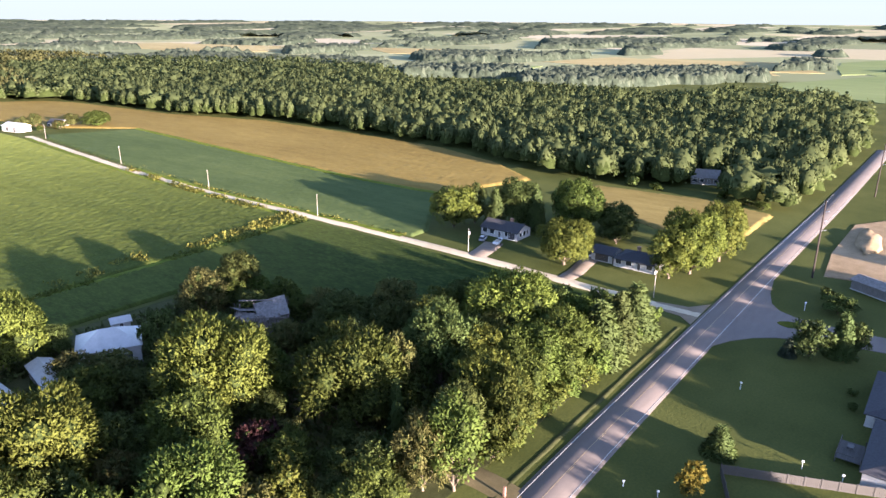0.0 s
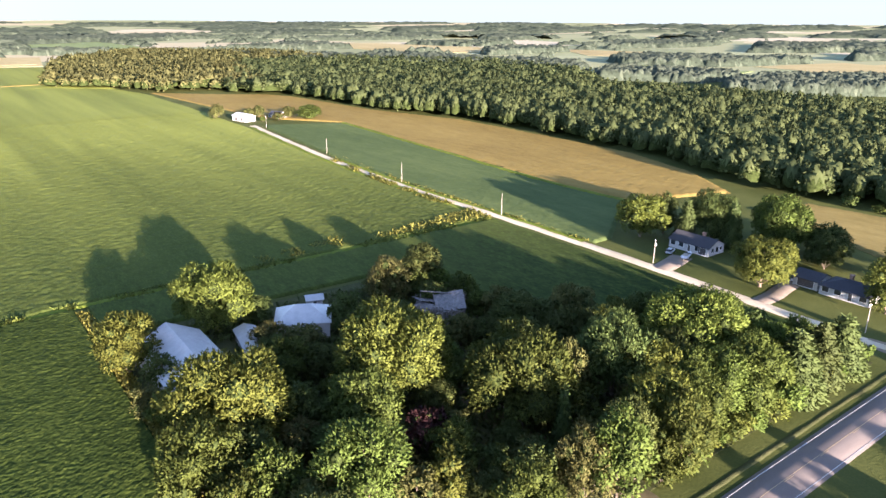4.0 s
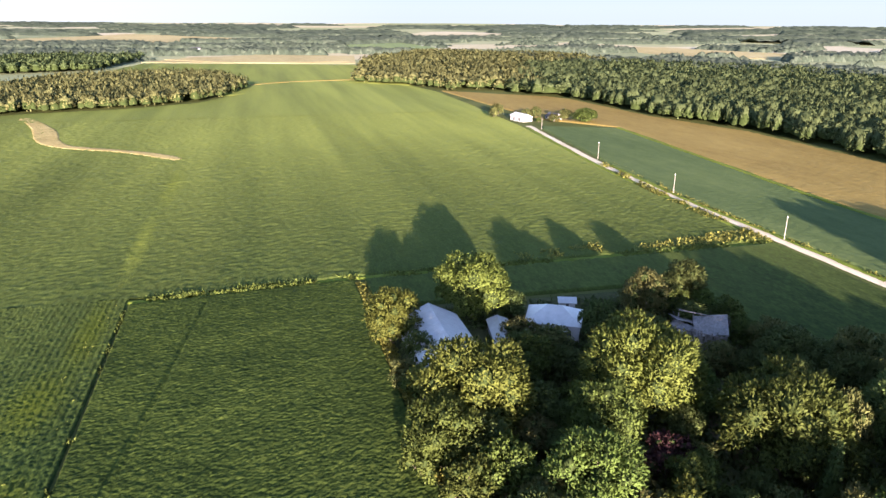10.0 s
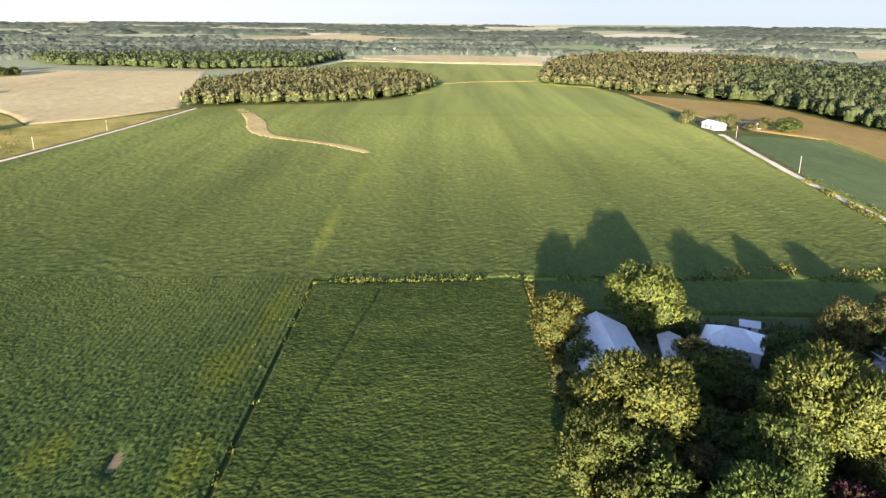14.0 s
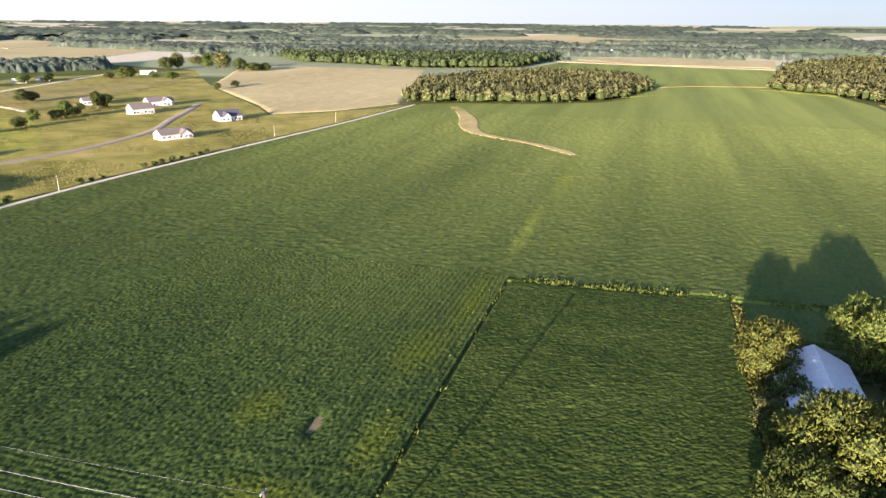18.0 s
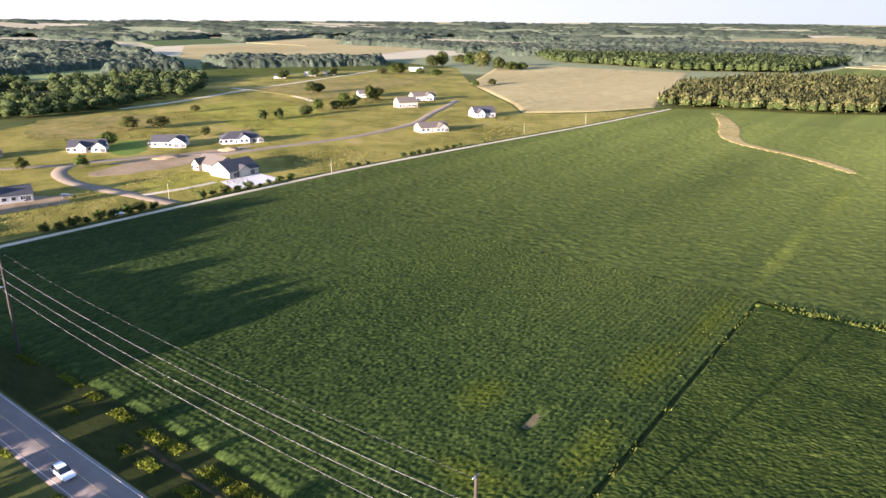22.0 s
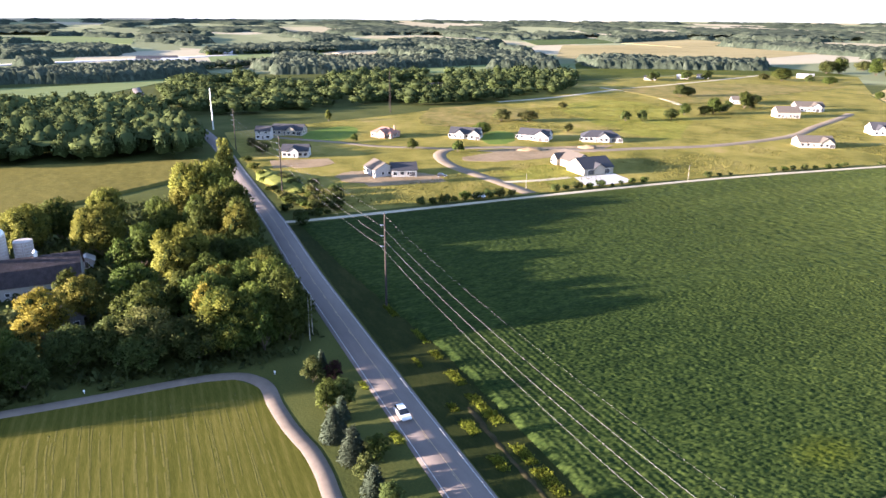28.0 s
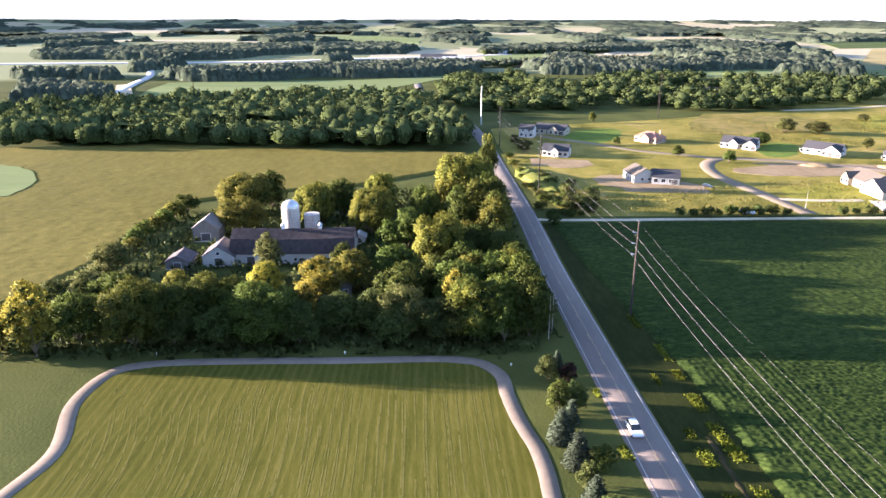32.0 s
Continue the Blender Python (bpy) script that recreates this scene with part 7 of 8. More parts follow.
for (x0, y0, h0), (x1, y1, h1) in zip(BIG, BIG[1:]):
    for dz, dy, r in ((0.0, -0.6, 0.008), (-2.9, -1.35, 0.020), (-5.7, -1.35, 0.020), (-8.5, -1.35, 0.020)):
        bm = bmesh.new()
        pts = [(x0 + (x1 - x0) * t, y0 + (y1 - y0) * t + dy, h0 + (h1 - h0) * t + dz - 2.2 * 4 * t * (1 - t)) for t in np.linspace(0, 1, 15)]
        tube(bm, pts, [r] * 15, 6)
        part("cable", finish(bm, "cable", M["wire"], True), None, wires)


def lane_pole(x, y, h, box_on=False):
    e = thing("utility_pole", pose(x, y, 0), "pale wooden utility pole beside the lane", "utility pole", "lane poles")
    bm = bmesh.new()
    tube(bm, [(0, 0, -0.4), (0, 0, h)], [0.13, 0.09], 8)
    part("pole", bm, M["pale_pole"], e)
    bm = bmesh.new()
    tube(bm, [(0, 0, h), (0, 0, h + 0.35)], [0.09, 0.05], 8)
    part("insulator", bm, M["steel"], e)
    if box_on:
        bm = bmesh.new()
        tube(bm, [(0.4, 0, h - 1.8), (0.4, 0, h - 0.9)], [0.28, 0.28], 10)
        part("transformer", bm, M["steel"], e, "grey can transformer")


for x, y, h in [(175.2, 60, 7.2), (176.3, 122.7, 7.4), (174.9, 192, 8.4), (175.8, 262, 8.6), (181.5, 345, 8.6), (194, 455, 8.2), (-233, 396, 7), (-244.5, 233, 7), (-260, 155, 6.5), (-224, 468, 7)]:
    lane_pole(x, y, h, y == 122.7)
for x, y in [(-147.2, 31.2), (-149.6, 32.4)]:
    lane_pole(x, y, 10.6)
mono = thing("monopole", pose(-486, 47, 0), "tall white steel monopole at the end of the road", "mast")
bm = bmesh.new()
tube(bm, [(0, 0, -0.5), (0, 0, 27)], [0.5, 0.3], 14)
part("shaft", bm, M["steel"], mono)
part("arm", boxes((-1.2, 1.2, -0.2, 0.2, 25.2, 25.5), (-1.0, 1.0, -0.15, 0.15, 22.6, 22.9)), M["steel"], mono)
for x, y, h in ((-523, 185, 32), (-602, -184, 20)):
    mast = thing("lattice_mast", pose(x, y, 0), "thin brown mast above the trees", "mast")
    bm = bmesh.new()
    for i in range(3):
        a = i * math.tau / 3
        tube(bm, [(0.9 * math.cos(a), 0.9 * math.sin(a), -0.3), (0.3 * math.cos(a), 0.3 * math.sin(a), h)], [0.16, 0.1], 6)
    part("leg", bm, M["wood_pole"], mast)
    part("rung", boxes(*[(-0.6, 0.6, -0.05, 0.05, 2 + 2 * k, 2.1 + 2 * k) for k in range(int(h / 2) - 1)]), M["wood_pole"], mast)

# ---- vehicles ----
def vehicle(name, x, y, turn, paint, label, L=4.6, W=1.85, H=1.65):
    e = thing(name, pose(x, y, 0.14, 0, 0, turn), label, "car")
    bm = bmesh.new()
    prof = [(-0.5, 0.28), (-0.5, 0.55), (-0.42, 0.62), (-0.28, 0.66), (0.18, 0.66), (0.28, 0.60), (0.47, 0.52), (0.5, 0.40), (0.49, 0.24)]
    a, b = ([bm.verts.new((u * L, s * W / 2, v * H)) for u, v in prof] for s in (-1, 1))
    bm.faces.new(a), bm.faces.new(b[::-1])
    for i in range(len(prof)):
        j = (i + 1) % len(prof)
        bm.faces.new((a[i], a[j], b[j], b[i]))
    bmesh.ops.bevel(bm, geom=bm.edges[:], offset=0.06, segments=2, affect="EDGES")
    body = part("body", bm, paint, e)
    bm = bmesh.new()
    lo, hi = [(-0.46, 0.62), (0.24, 0.63)], [(-0.38, 0.99), (0.06, 1.0)]
    v = [bm.verts.new((u * L, s * W / 2 * k, z * H)) for k, rows_ in ((0.96, lo), (0.78, hi)) for u, z in rows_ for s in (-1, 1)]
    for q in ((0, 1, 5, 4), (2, 3, 7, 6), (0, 2, 6, 4), (1, 3, 7, 5), (4, 5, 7, 6)):
        bm.faces.new([v[i] for i in q])
    part("windows", bm, M["glass"], e, "dark windows")
    part("roof", boxes((-0.36 * L, 0.04 * L, -0.36 * W, 0.36 * W, 0.985 * H, 1.02 * H), bevel=0.02), paint, e)
    for sx in (-0.31, 0.31):
        for sy in (-1, 1):
            bm = bmesh.new()
            tube(bm, [(sx * L, sy * (W / 2 - 0.2), 0.33), (sx * L, sy * (W / 2 + 0.02), 0.33)], [0.34, 0.34], 14)
            w = part("wheel", bm, M["rubber"], e)
            bm = bmesh.new()
            tube(bm, [(sx * L, sy * (W / 2 + 0.02), 0.33), (sx * L, sy * (W / 2 + 0.04), 0.33)], [0.2, 0.18], 12)
            part("rim", bm, M["steel"], w)
    for sy in (-1, 1):
        part("headlight", boxes((0.485 * L, 0.505 * L, sy * 0.36 * W - 0.18, sy * 0.36 * W + 0.18, 0.42 * H, 0.5 * H)), M["trim"], e)
        part("tail_light", boxes((-0.505 * L, -0.485 * L, sy * 0.38 * W - 0.12, sy * 0.38 * W + 0.12, 0.45 * H, 0.56 * H)), M["roof_red"], e)
    return e


vehicle("car", -108, 39.6, 0, M["car_white"], "white car on the country road", L=4.8, W=1.95, H=1.7)
vehicle("car", 189, 125.5, 20, M["car_silver"], "silver pickup parked before the ranch house", L=5.2)
vehicle("car", -252.5, 128, 78, M["car_white"], "white van parked at the hedge by the lane", L=5.6, W=2.0, H=2.2)
vehicle("car", -296, 130, 60, M["car_black"], "black car on the drive of the new house")
vehicle("car", 195.5, 86, -80, M["car_white"], "white van beside the garage", L=5.2, H=2.0)


def motorboat(x, y, turn):
    e = thing("boat", pose(x, y, 0.1, 0, 0, turn), "white motorboat on a trailer before the ranch house", "boat")
    bm = bmesh.new()
    secs = [(-3.0, 1.05, 0.75), (-1.0, 1.1, 0.7), (1.2, 1.0, 0.75), (2.6, 0.55, 0.9), (3.4, 0.05, 1.15)]
    ringsv = [[bm.verts.new((u, s * w, z)) for s, z in ((-1, 1.35 + 0.12 * (u > 1)), (-0.75, zb), (0.75, zb), (1, 1.35 + 0.12 * (u > 1)))] for u, w, zb in secs]
    for a, b in zip(ringsv, ringsv[1:]):
        for i in range(4):
            bm.faces.new((a[i], a[(i + 1) % 4], b[(i + 1) % 4], b[i]))
    bm.faces.new(ringsv[0]), bm.faces.new(ringsv[-1][::-1])
    part("hull", bm, M["car_white"], e)
    part("windscreen", boxes((0.2, 0.3, -0.8, 0.8, 1.35, 1.9), (0.2, 1.1, -0.8, -0.75, 1.35, 1.7)), M["glass"], e)
    part("seat", boxes((-2.2, -1.6, -0.8, 0.8, 1.3, 1.7), (-0.8, -0.3, -0.7, -0.1, 1.3, 1.75), (-0.8, -0.3, 0.1, 0.7, 1.3, 1.75)), M["cream_wall"], e)
    part("trailer", boxes((-2.6, 3.9, -0.08, 0.08, 0.45, 0.6), (-1.4, -0.9, -1.1, 1.1, 0.4, 0.55)), M["steel"], e)
    for s in (-1, 1):
        bm = bmesh.new()
        tube(bm, [(-1.15, s * 1.0, 0.32), (-1.15, s * 1.2, 0.32)], [0.32, 0.32], 12)
        part("wheel", bm, M["rubber"], e)


motorboat(188.6, 119, 15)

# ---- small things ----
def marker(x, y, h, label, name="marker_post", head=True):
    e = thing(name, pose(x, y, 0), label, "post")
    part("post", boxes((-0.05, 0.05, -0.05, 0.05, -0.2, h)), M["trim"], e)
    if head:
        bx = boxes((-0.15, 0.15, -0.19, 0.19, h, h + 0.3), bevel=0.04)
        part("head", bx, M["trim"], e)


for x, y in [(-142, -58), (-141, -16), (-134, 20.5)]:
    marker(x, y, 0.5, "low white lamp post beside the drive")
for x, y, h in [(116.5, 11.5, 1.3), (116.4, 5.4, 1.3), (137.7, 27.2, 1.5), (93.5, 33.6, 0.9), (94.4, 28.2, 0.9)]:
    marker(x, y, h, "white post with a birdhouse on the lawn", "birdhouse_post")
marker(190.9, 25.3, 2.0, "pale road sign post at the side road", "sign_post")
post = thing("gate_post", pose(79.5, 47.5, 0), "red-brown post beside the yard drive", "post")
part("post", boxes((-0.2, 0.2, -0.2, 0.2, -0.2, 1.9), bevel=0.03), M["roof_red"], post)

fence = thing("board_fence", pose(0, 0, 0), "weathered grey board fence round a garden", "fence")
# weathered grey, darkened to stand in for the shade on the boards
M["fence_wood"] = painted("fence_wood", (0.085, 0.078, 0.070), 0.9, 0.2, 2.0, stretch=(2, 2, 0.2))
for (x0, y0), (x1, y1) in (((97.5, 18), (106.8, 22.1)), ((106.8, 22.1), (117, -2.5))):
    n = int(math.hypot(x1 - x0, y1 - y0) / 0.32)
    ang = math.degrees(math.atan2(y1 - y0, x1 - x0))
    board = None
    for k in range(n):
        t = (k + 0.5) / n
        m = pose(x0 + (x1 - x0) * t, y0 + (y1 - y0) * t, 0, 0, 0, ang)
        if board is None:
            board = finish(boxes((-0.15, 0.15, -0.03, 0.03, 0, 1.7)), "board", M["fence_wood"])
        part("board", board, None, fence, at=m)
    for k in range(n // 8 + 1):
        t = min(1, k * 8 / n)
        part("post", boxes((-0.09, 0.09, -0.09, 0.09, -0.3, 1.85)), M["fence_wood"], fence, at=pose(x0 + (x1 - x0) * t, y0 + (y1 - y0) * t, 0, 0, 0, ang))

deck = thing("garden_deck", pose(125.5, 5.6, 0), "raised grey wooden deck with railing behind the bungalow", "deck")
plank = finish(boxes((-0.14, 0.14, -2.0, 2.0, 0.9, 0.97)), "plank", M["fence_wood"])
for k in range(22):
    part("plank", plank, None, deck, at=pose(-3.2 + 0.3 * k, 0, 0))
for u, v in ((-3.3, 1.9), (-1.1, 1.9), (1.1, 1.9), (3.2, 1.9), (-3.3, -1.9), (3.2, -1.9)):
    part("post", boxes((u - 0.07, u + 0.07, v - 0.07, v + 0.07, -0.2, 1.95)), M["fence_wood"], deck)
part("rail", boxes((-3.35, 3.25, 1.85, 1.95, 1.85, 1.95), (-3.35, -3.25, -1.9, 1.9, 1.85, 1.95)), M["fence_wood"], deck)
table = thing("garden_table", pose(126.2, 5.8, 0.97), "dark garden table on the deck", "table")
part("top", boxes((-0.7, 0.7, -0.5, 0.5, 0.68, 0.73)), M["door_dark"], table)
for u in (-0.6, 0.6):
    for v in (-0.4, 0.4):
        part("leg", boxes((u - 0.03, u + 0.03, v - 0.03, v + 0.03, 0, 0.68)), M["door_dark"], table)

# conifers and small trees on the southern lawns
for k, x, y, d, h, leaf in [("spruce_b", 112, 24, 5.5, 6.0, "needle"), ("small_a", 163, 19, 9, 8.5, "needle"), ("spruce_a", 167, 13.5, 6, 11, "needle"), ("small_b", 170, 11, 7, 8, "needle"), ("spruce_a", 160, 23, 3.4, 4.5, "needle_blue"), ("small_b", 98.5, 24.5, 5.5, 5.5, "leaf_gold"), ("small_a", 194, 18, 9, 5, "leaf_dark"), ("bush_b", 203, 22, 4, 3, "leaf_dark"), ("bush_a", 149, 8.5, 2, 1.4, "leaf_dark"), ("bush_b", 143, 7.6, 2, 1.4, "leaf_dark")]:
    plant(k, x, y, d, h, leaf, "%s on the lawn south of the road" % (NAMES[leaf] + (" tree" if "needle" not in leaf else "")))
# tall unseen trees added behind the southern houses to shade road and lawn
for k, x, y, d, h in [("big_b", 66, -38, 17, 10.8), ("mid_a", 80, -36, 15, 11.2), ("big_c", 91, -37, 16, 11.2), ("mid_b", 98, -33, 12, 10.6), ("mid_a", 120, -36, 16, 11.4), ("big_a", 132, -37, 18, 11.6), ("big_c", 144, -36, 18, 11.5), ("mid_b", 156, -36, 16, 11.6), ("big_b", 168, -38, 18, 11.8), ("mid_c", 181, -38, 15, 11.8), ("big_a", 196, -38, 18, 11.6), ("mid_a", 214, -38, 15, 11.0),
                      ("tall_a", 97.5, -44, 7, 12.9), ("tall_a", 117.5, -46, 6.5, 12.8), ("tall_a", 139, -45, 8, 12.9), ("tall_a", 160, -46, 8, 13.3), ("tall_a", 186, -46, 8, 13.4), ("tall_a", 78, -45, 6, 12.6), ("tall_a", 206, -47, 9, 13.6), ("mid_b", 240, -47, 12, 14),
                      ("mid_b", 84, -28, 13, 10), ("mid_c", 94, -27, 13, 9.8), ("mid_b", 122, -26, 14, 10), ("mid_a", 134, -27, 14, 10.2), ("mid_c", 147, -26, 14, 10.2), ("mid_a", 160, -27, 14, 10.2), ("mid_b", 173, -27, 14, 10.4), ("mid_c", 188, -28, 14, 10.4)]:
    plant(k, x, y, d, h, "leaf_green", "unseen green tree behind the southern bungalows, added to shade road and lawn", group="trees behind the bungalows")

# trees and hedges of the subdivision
for k, x, y, d, h, leaf in [("small_a", -351, 164, 7, 6.5, "leaf_green"), ("mid_a", -402, 205, 12, 8, "leaf_green"), ("mid_b", -441, 262, 16, 8, "leaf_brown"), ("mid_c", -450, 245, 15, 9, "leaf_brown"), ("small_b", -389, 262, 8, 6, "leaf_brown"), ("small_a", -368, 143, 7, 6, "leaf_green"), ("tall_a", -496, 128, 5, 8, "leaf_bright"), ("small_b", -416, 330, 8, 8, "leaf_dark"), ("small_a", -413, 343, 8, 8, "leaf_dark"), ("mid_a", -535, 497, 14, 9, "leaf_dark"), ("mid_b", -462, 505, 15, 9, "leaf_dark"), ("mid_c", -475, 508, 12, 9, "leaf_dark"), ("small_a", -425, 432, 9, 6, "leaf_dark"), ("small_b", -436, 445, 8, 6, "leaf_dark"), ("small_a", -448, 462, 8, 6, "leaf_dark"), ("small_b", -500, 330, 9, 5, "leaf_brown"), ("small_a", -405, 120, 5, 5, "leaf_green"), ("mid_a", -386, 62, 9, 7, "leaf_dark"), ("small_b", -408, 60, 7, 6, "leaf_dark")]:
    plant(k, x, y, d, h, leaf, "%s tree on the meadow of the subdivision" % NAMES[leaf])
rnd = random.Random(21)
for k in range(60):
    t = k / 59
    y = 52 + 330 * t ** 1.25
    x = float(np.interp(y, [46, 105, 168, 253, 364, 470], [-251.5, -250.5, -250, -247, -235, -222])) - rnd.uniform(0, 2.5)
    s = rnd.uniform(0.5, 1.15) * (1.2 if t < 0.5 else 0.85)
    if vnoise(np.array([y / 17.0]), np.array([2.0]))[0] < (0.36 if y < 170 else 0.52):
        continue
    plant("bush_a" if k % 2 else "bush_b", x, y, 4.2 * s, 2.6 * s, "leaf_dark" if rnd.random() < 0.75 else "leaf_green", "dark rounded hedge shrub along the field lane", "shrub", "hedge along the field lane")
for x, y, d, h, leaf in [(-243, 51.5, 6, 3.2, "leaf_dark"), (-268, 66, 9, 3.4, "leaf_green"), (-272, 58, 6, 2.6, "leaf_brown"), (-282, 52, 4, 2, "leaf_green"), (-330, 52, 6, 2.4, "leaf_bright"), (-350, 51, 7, 2.4, "leaf_bright"), (-370, 51, 6, 2.2, "leaf_green"), (-300, 50, 4, 1.8, "leaf_bright"), (-318, 51, 5, 2, "leaf_bright"), (302, 78, 6, 3, "leaf_green"), (296, 66, 7, 4, "leaf_dark"), (292, 60, 6, 3, "leaf_green"), (300, 118, 7, 4, "leaf_dark"), (298, 106, 6, 3, "leaf_green"), (188, 530, 9, 9, "leaf_brown"), (181, 520, 8, 8, "leaf_brown"), (207, 515, 10, 6, "leaf_brown"), (217, 486, 9, 6, "leaf_brown")]:
    plant("bush_b", x, y, d, h, leaf, "%s bush at the field edge" % NAMES[leaf], "shrub")


for k, x, y, d, h in [(0, -422.8, 411.3, 9.7, 7.3), (1, -422.0, 419.8, 12.2, 13.4), (2, -440.8, 471.8, 10.6, 14.6), (3, -439.6, 478.4, 9.3, 10.7), (4, -412.9, 370.0, 11.4, 8.0), (5, -426.1, 394.3, 9.5, 9.5), (6, -630.9, 731.0, 23.7, 15.8), (7, -651.2, 722.7, 13.9, 8.0), (8, -601.1, 743.2, 11.7, 9.8), (9, -572.5, 740.9, 17.2, 9.6), (10, -445.1, 647.1, 9.6, 8.0), (11, -446.0, 681.5, 11.7, 7.3), (12, -690.6, 883.6, 22.9, 18.3), (13, -687.3, 905.1, 23.2, 23.2), (14, -646.0, 922.9, 23.0, 23.0), (15, -609.8, 905.1, 26.7, 26.7), (16, -571.8, 889.7, 21.6, 19.4), (17, -553.7, 897.3, 25.8, 12.9), (18, -545.0, 913.5, 17.4, 12.2), (19, -713.2, 989.7, 24.9, 14.9), (20, -534.9, 486.9, 14.8, 11.8)]:
    leaf = ("leaf_dark", "leaf_green", "leaf_green", "leaf_brown")[k % 4]
    plant(("mid_a", "mid_b", "mid_c")[k % 3], x, y, d, h, leaf, "%s tree of a hedge beyond the new houses" % NAMES[leaf], group="hedge trees beyond the houses")


rough = random.Random(31)
for k in range(34):
    while True:
        x, y = rough.uniform(-345, -250), rough.uniform(48, 80)
        if inside([(-320.6, 55.1), (-321.9, 67.7), (-296.4, 75.6), (-251.5, 73.6), (-247.6, 49.4), (-260.5, 44.1)], np.array([x]), np.array([y]))[0]:
            break
    q = rough.uniform(0.6, 1.5)
    plant("bush_a" if k % 2 else "bush_b", x, y, 4.5 * q, 2.6 * q, ("leaf_dark", "leaf_green", "leaf_brown")[k % 3], "rough dark shrub on the bank beside the road", "shrub", "rough shrubs by the road")


for k in range(22):
    x = 86 + 3.4 * k + rough.uniform(-1, 1)
    q = rough.uniform(0.8, 1.35)
    plant("bush_a" if k % 2 else "bush_b", x, 54.5 + rough.uniform(-0.8, 1.8), 5.2 * q, 3.6 * q, ("leaf_green", "leaf_bright", "leaf_green")[k % 3], "leafy green shrub under the trees beside the road", "shrub", "shrubs along the farmyard")
for x, y, d, h in [(-690, 581, 13, 9), (-710, 603, 13, 9), (-688, 631, 13, 9), (-708, 653, 13, 9), (-682, 659, 13, 9), (-702, 681, 13, 9)]:
    plant("mid_a", x, y, d, h, "leaf_dark", "dark green tree beside far farm buildings", group="trees of the far farm")


# ---- weeds and rank grass ----
def tufts(name, poly, spacing, length, mat, label, k=5, seed=0, flat=0.6, z=0.0, cover=1.0, size=30.0):
    rs = np.random.RandomState(seed + 400)
    xs, ys = [p[0] for p in poly], [p[1] for p in poly]
    X, Y = np.meshgrid(np.arange(min(xs), max(xs), spacing), np.arange(min(ys), max(ys), spacing))
    X, Y = X.ravel() + rs.uniform(-0.5, 0.5, X.size) * spacing, Y.ravel() + rs.uniform(-0.5, 0.5, X.size) * spacing
    ok = inside(list(poly), X, Y)
    if cover < 1:
        ok &= vnoise(X / size * 6 + seed, Y / size * 6) < cover
    P = np.stack([X[ok], Y[ok], np.full(ok.sum(), z + 0.1)], -1)
    D = rs.normal(0, flat, P.shape)
    D[:, 2] = 1
    v, q, side = sprays(P, D, k, length, length * 0.45, rs)
    v[:, 2] = np.maximum(v[:, 2], z)
    return tagged(new(name, mesh_from(name, v, q, mat, normals=side)), label, "weeds", kind="stuff")


M["tuft_gold"] = leafy("weeds_gold", (0.12, 0.118, 0.022), (0.30, 0.275, 0.060), sheen=0.3, hue=0.0)
M["tuft_green"] = leafy("weeds_green", (0.055, 0.075, 0.014), (0.150, 0.175, 0.036), sheen=0.3, hue=0.0)
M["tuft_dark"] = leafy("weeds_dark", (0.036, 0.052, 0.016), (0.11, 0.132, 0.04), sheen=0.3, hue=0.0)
# weed colour brightened to carry the sun patches on the verge
M["tuft_verge"] = leafy("weeds_with_sun", (0.088, 0.112, 0.014), (0.205, 0.232, 0.030), sheen=0.35, hue=0.0, gloss=0.0)
tufts("goldenrod", [(120, 194), (170, 192), (170, 205), (150, 202), (120, 197)], 0.9, 1.1, M["tuft_gold"], "yellow goldenrod at the field corner", seed=1)
tufts("lane_weeds", [(164, 196), (170.5, 196), (172, 262), (178, 330), (174, 330), (166, 262)], 0.9, 1.0, M["tuft_gold"], "yellow-green weeds along the lane", seed=2, cover=0.62)
tufts("lane_weeds", [(175.3, 150), (177.5, 150), (178, 262), (184, 330), (182, 330), (175.5, 262)], 0.9, 0.8, M["tuft_gold"], "yellow weeds along the lane", seed=3, cover=0.6)
tufts("fence_line_weeds", [(-37, 184.8), (25, 188.6), (25, 192.4), (-37, 188.8)], 0.7, 1.1, M["tuft_green"], "weedy strip between two soybean fields", seed=4, cover=0.72)
tufts("fence_line_weeds", [(27, 187), (168, 187), (168, 193.5), (27, 192)], 0.8, 0.9, M["tuft_green"], "weedy strip behind the farmyard", seed=5, cover=0.55)
tufts("fence_line_weeds", [(75, 193), (110, 193), (110, 204), (75, 198)], 1.0, 1.1, M["tuft_gold"], "yellow weeds lit by the low sun", seed=6, cover=0.55)
tufts("yard_edge_grass", [(24.3, 62), (27, 62), (27, 186), (24.3, 186)], 0.5, 0.8, M["tuft_gold"], "tan grass strip along the farmyard", seed=7)
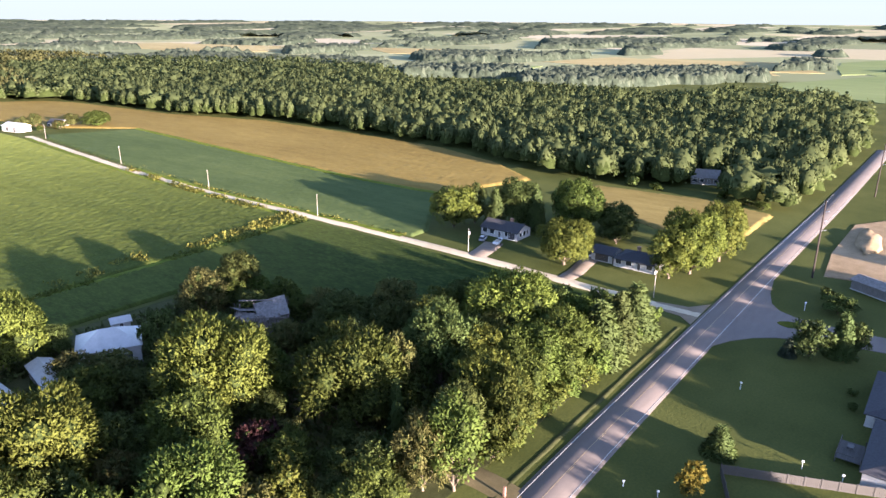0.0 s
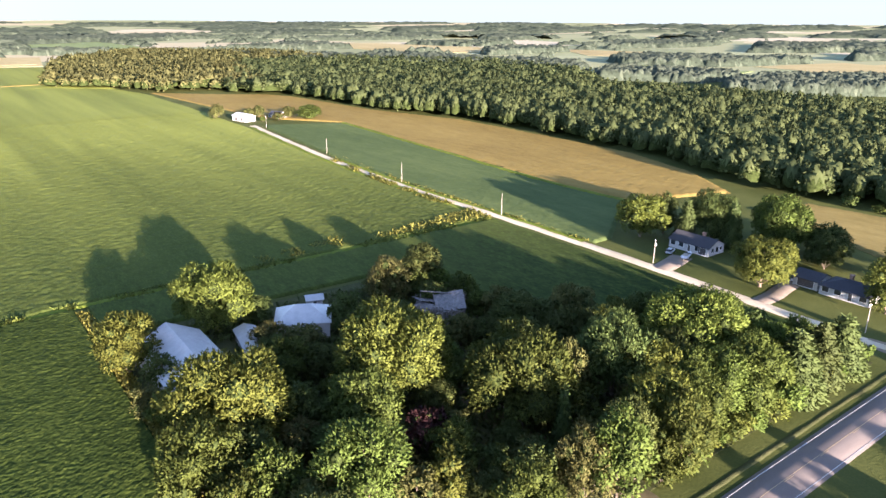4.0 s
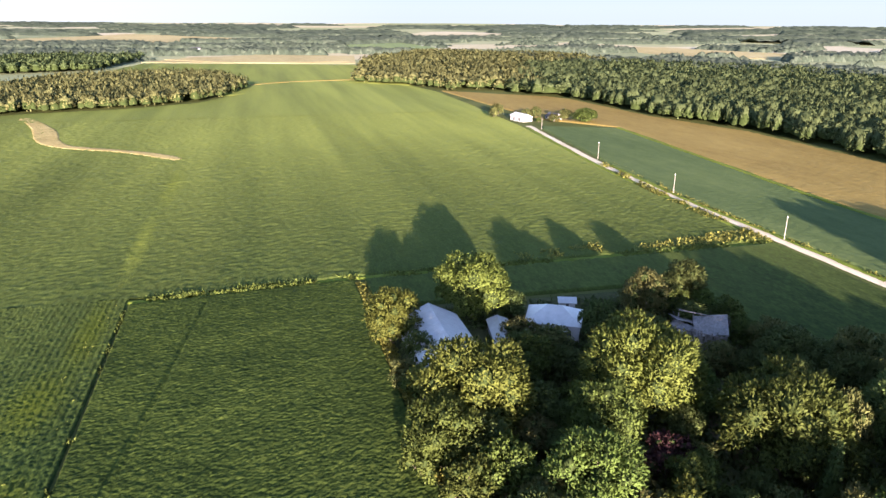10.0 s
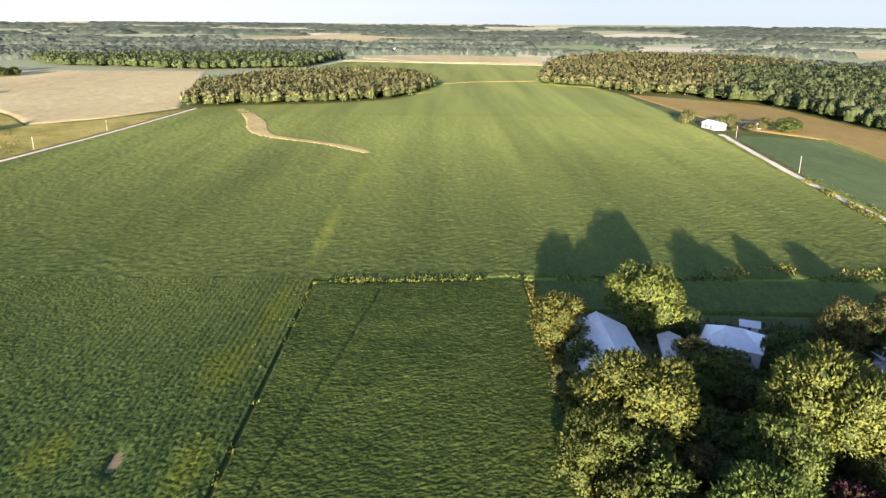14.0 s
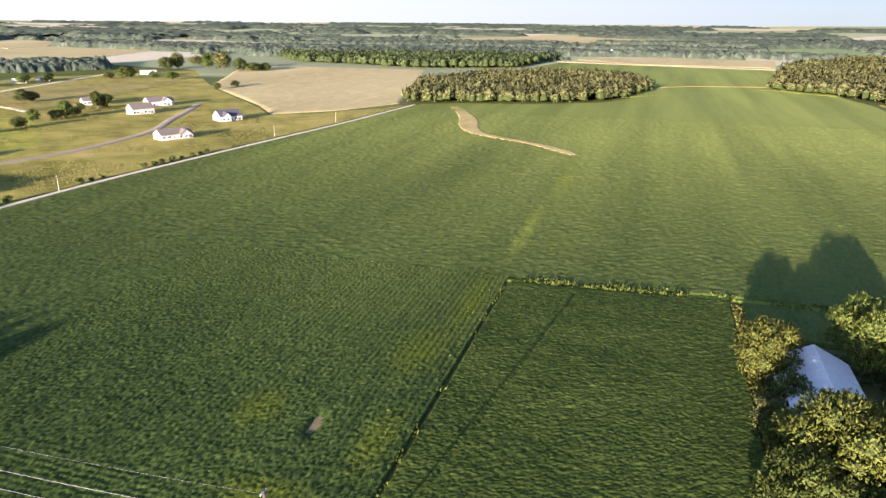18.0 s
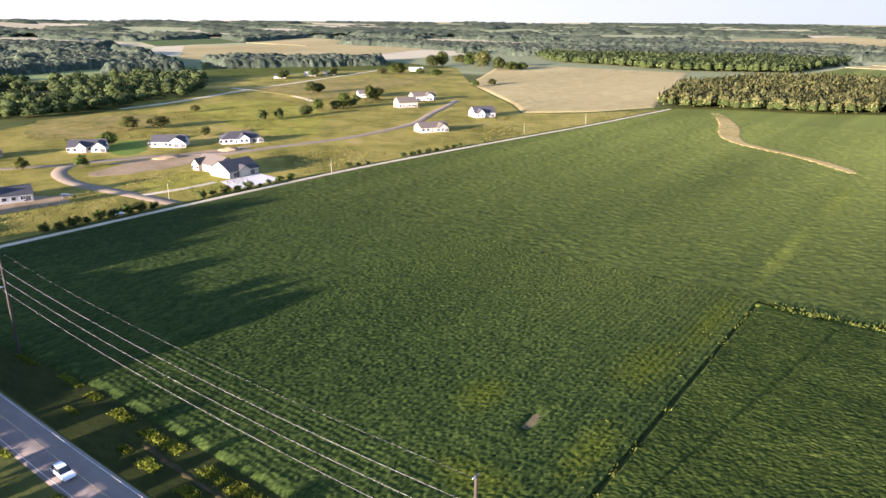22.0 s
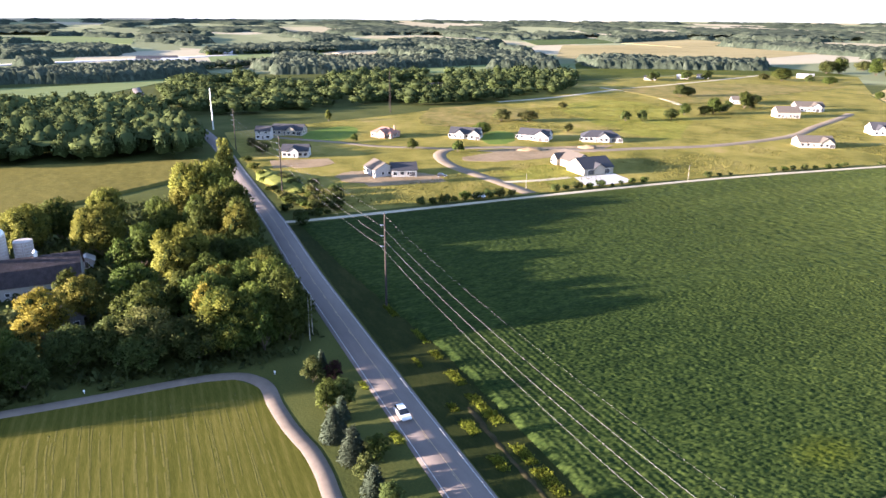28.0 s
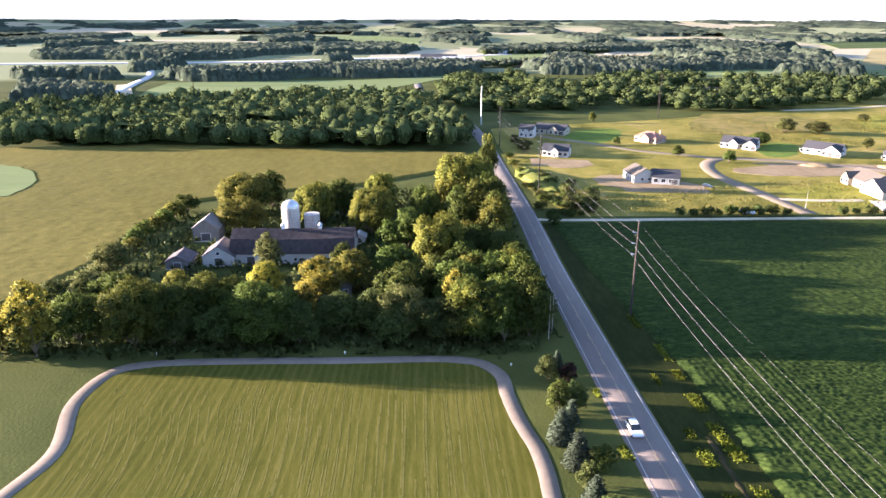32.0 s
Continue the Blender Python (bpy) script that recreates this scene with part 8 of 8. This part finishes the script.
# bright tufts put sun spots on tall grass; at y 36, on lawn
for k, (x, y, a, b) in enumerate([(-128.5, 55.4, 2.2, 1.0), (-117.5, 55, 3.2, 1.3), (-105.8, 54.9, 4.6, 1.2), (-99.7, 49.6, 2.6, 1.2), (-100.5, 55.4, 2.2, 1.5), (-88.3, 54.6, 3.2, 1.2), (-87.8, 49.5, 2.2, 1.2), (-80.2, 54.8, 4.0, 1.4), (-107, 49.6, 1.6, 0.8), (-127, 50.2, 2.4, 0.5), (-73, 49.6, 2.6, 1.2), (-69, 55, 4, 1.5), (-122, 36.3, 1.7, 0.7), (-101.8, 36.2, 2.2, 1.0), (-156, 54.2, 4.0, 0.8), (-139, 55.6, 4.0, 0.7)]):
    tufts("verge_weeds", [(x - a, y - b), (x + a, y - b * 0.8), (x + a * 1.05, y + b), (x - a * 0.9, y + b)], 0.30, 0.42, M["tuft_verge"], "yellow-green clump of weeds that also paints a sun patch on the verge", seed=80 + k, flat=0.9)
M["tuft_meadow"] = leafy("weeds_meadow", (0.060, 0.066, 0.014), (0.24, 0.205, 0.062), sheen=0.3, hue=0.0, gloss=0.0)
for k, area in enumerate(([(-254, 205), (-300, 215), (-314, 262), (-303, 316), (-311, 380), (-333, 436), (-372, 510), (-300, 480), (-236, 400), (-239, 372), (-251, 260)],
                          [(-400, 240), (-366, 262), (-345, 300), (-335, 380), (-362, 446), (-408, 520), (-480, 560), (-560, 400), (-520, 260), (-470, 180), (-430, 200)], [(-256, 66), (-256, 144), (-300, 140), (-290, 118), (-285, 80)], [(-258, 160), (-256, 196), (-284, 204), (-308, 190), (-306, 156)])):
    tufts("meadow_weeds", area, 2.2, 0.75, M["tuft_meadow"], "rank dry weeds in patches on the building plots", k=4, seed=120 + k, flat=0.8, cover=0.5, size=130)
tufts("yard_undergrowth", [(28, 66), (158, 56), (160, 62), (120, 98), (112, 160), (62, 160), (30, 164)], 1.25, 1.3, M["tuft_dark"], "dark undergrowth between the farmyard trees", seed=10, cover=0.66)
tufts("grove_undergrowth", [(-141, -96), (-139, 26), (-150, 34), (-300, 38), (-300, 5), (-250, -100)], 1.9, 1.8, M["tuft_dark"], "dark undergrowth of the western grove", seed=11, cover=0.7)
tufts("field_gap_weeds", [(-36.8, 62), (-35.4, 62), (-35.4, 186), (-36.8, 186)], 0.8, 0.8, M["tuft_green"], "weeds in the gap between the fields", seed=14, cover=0.33, size=24)
M["tuft_yellowing"] = leafy("yellowing_leaves", (0.085, 0.105, 0.018), (0.19, 0.20, 0.04), sheen=0.3, hue=0.0)
tufts("yellowing_soybeans", [(-44.5, 64), (-37.5, 64), (-37, 185), (-42.5, 185)], 2.6, 0.5, M["tuft_yellowing"], "scattered yellowing soybean plants", seed=16, cover=0.5, z=0.6, k=3)
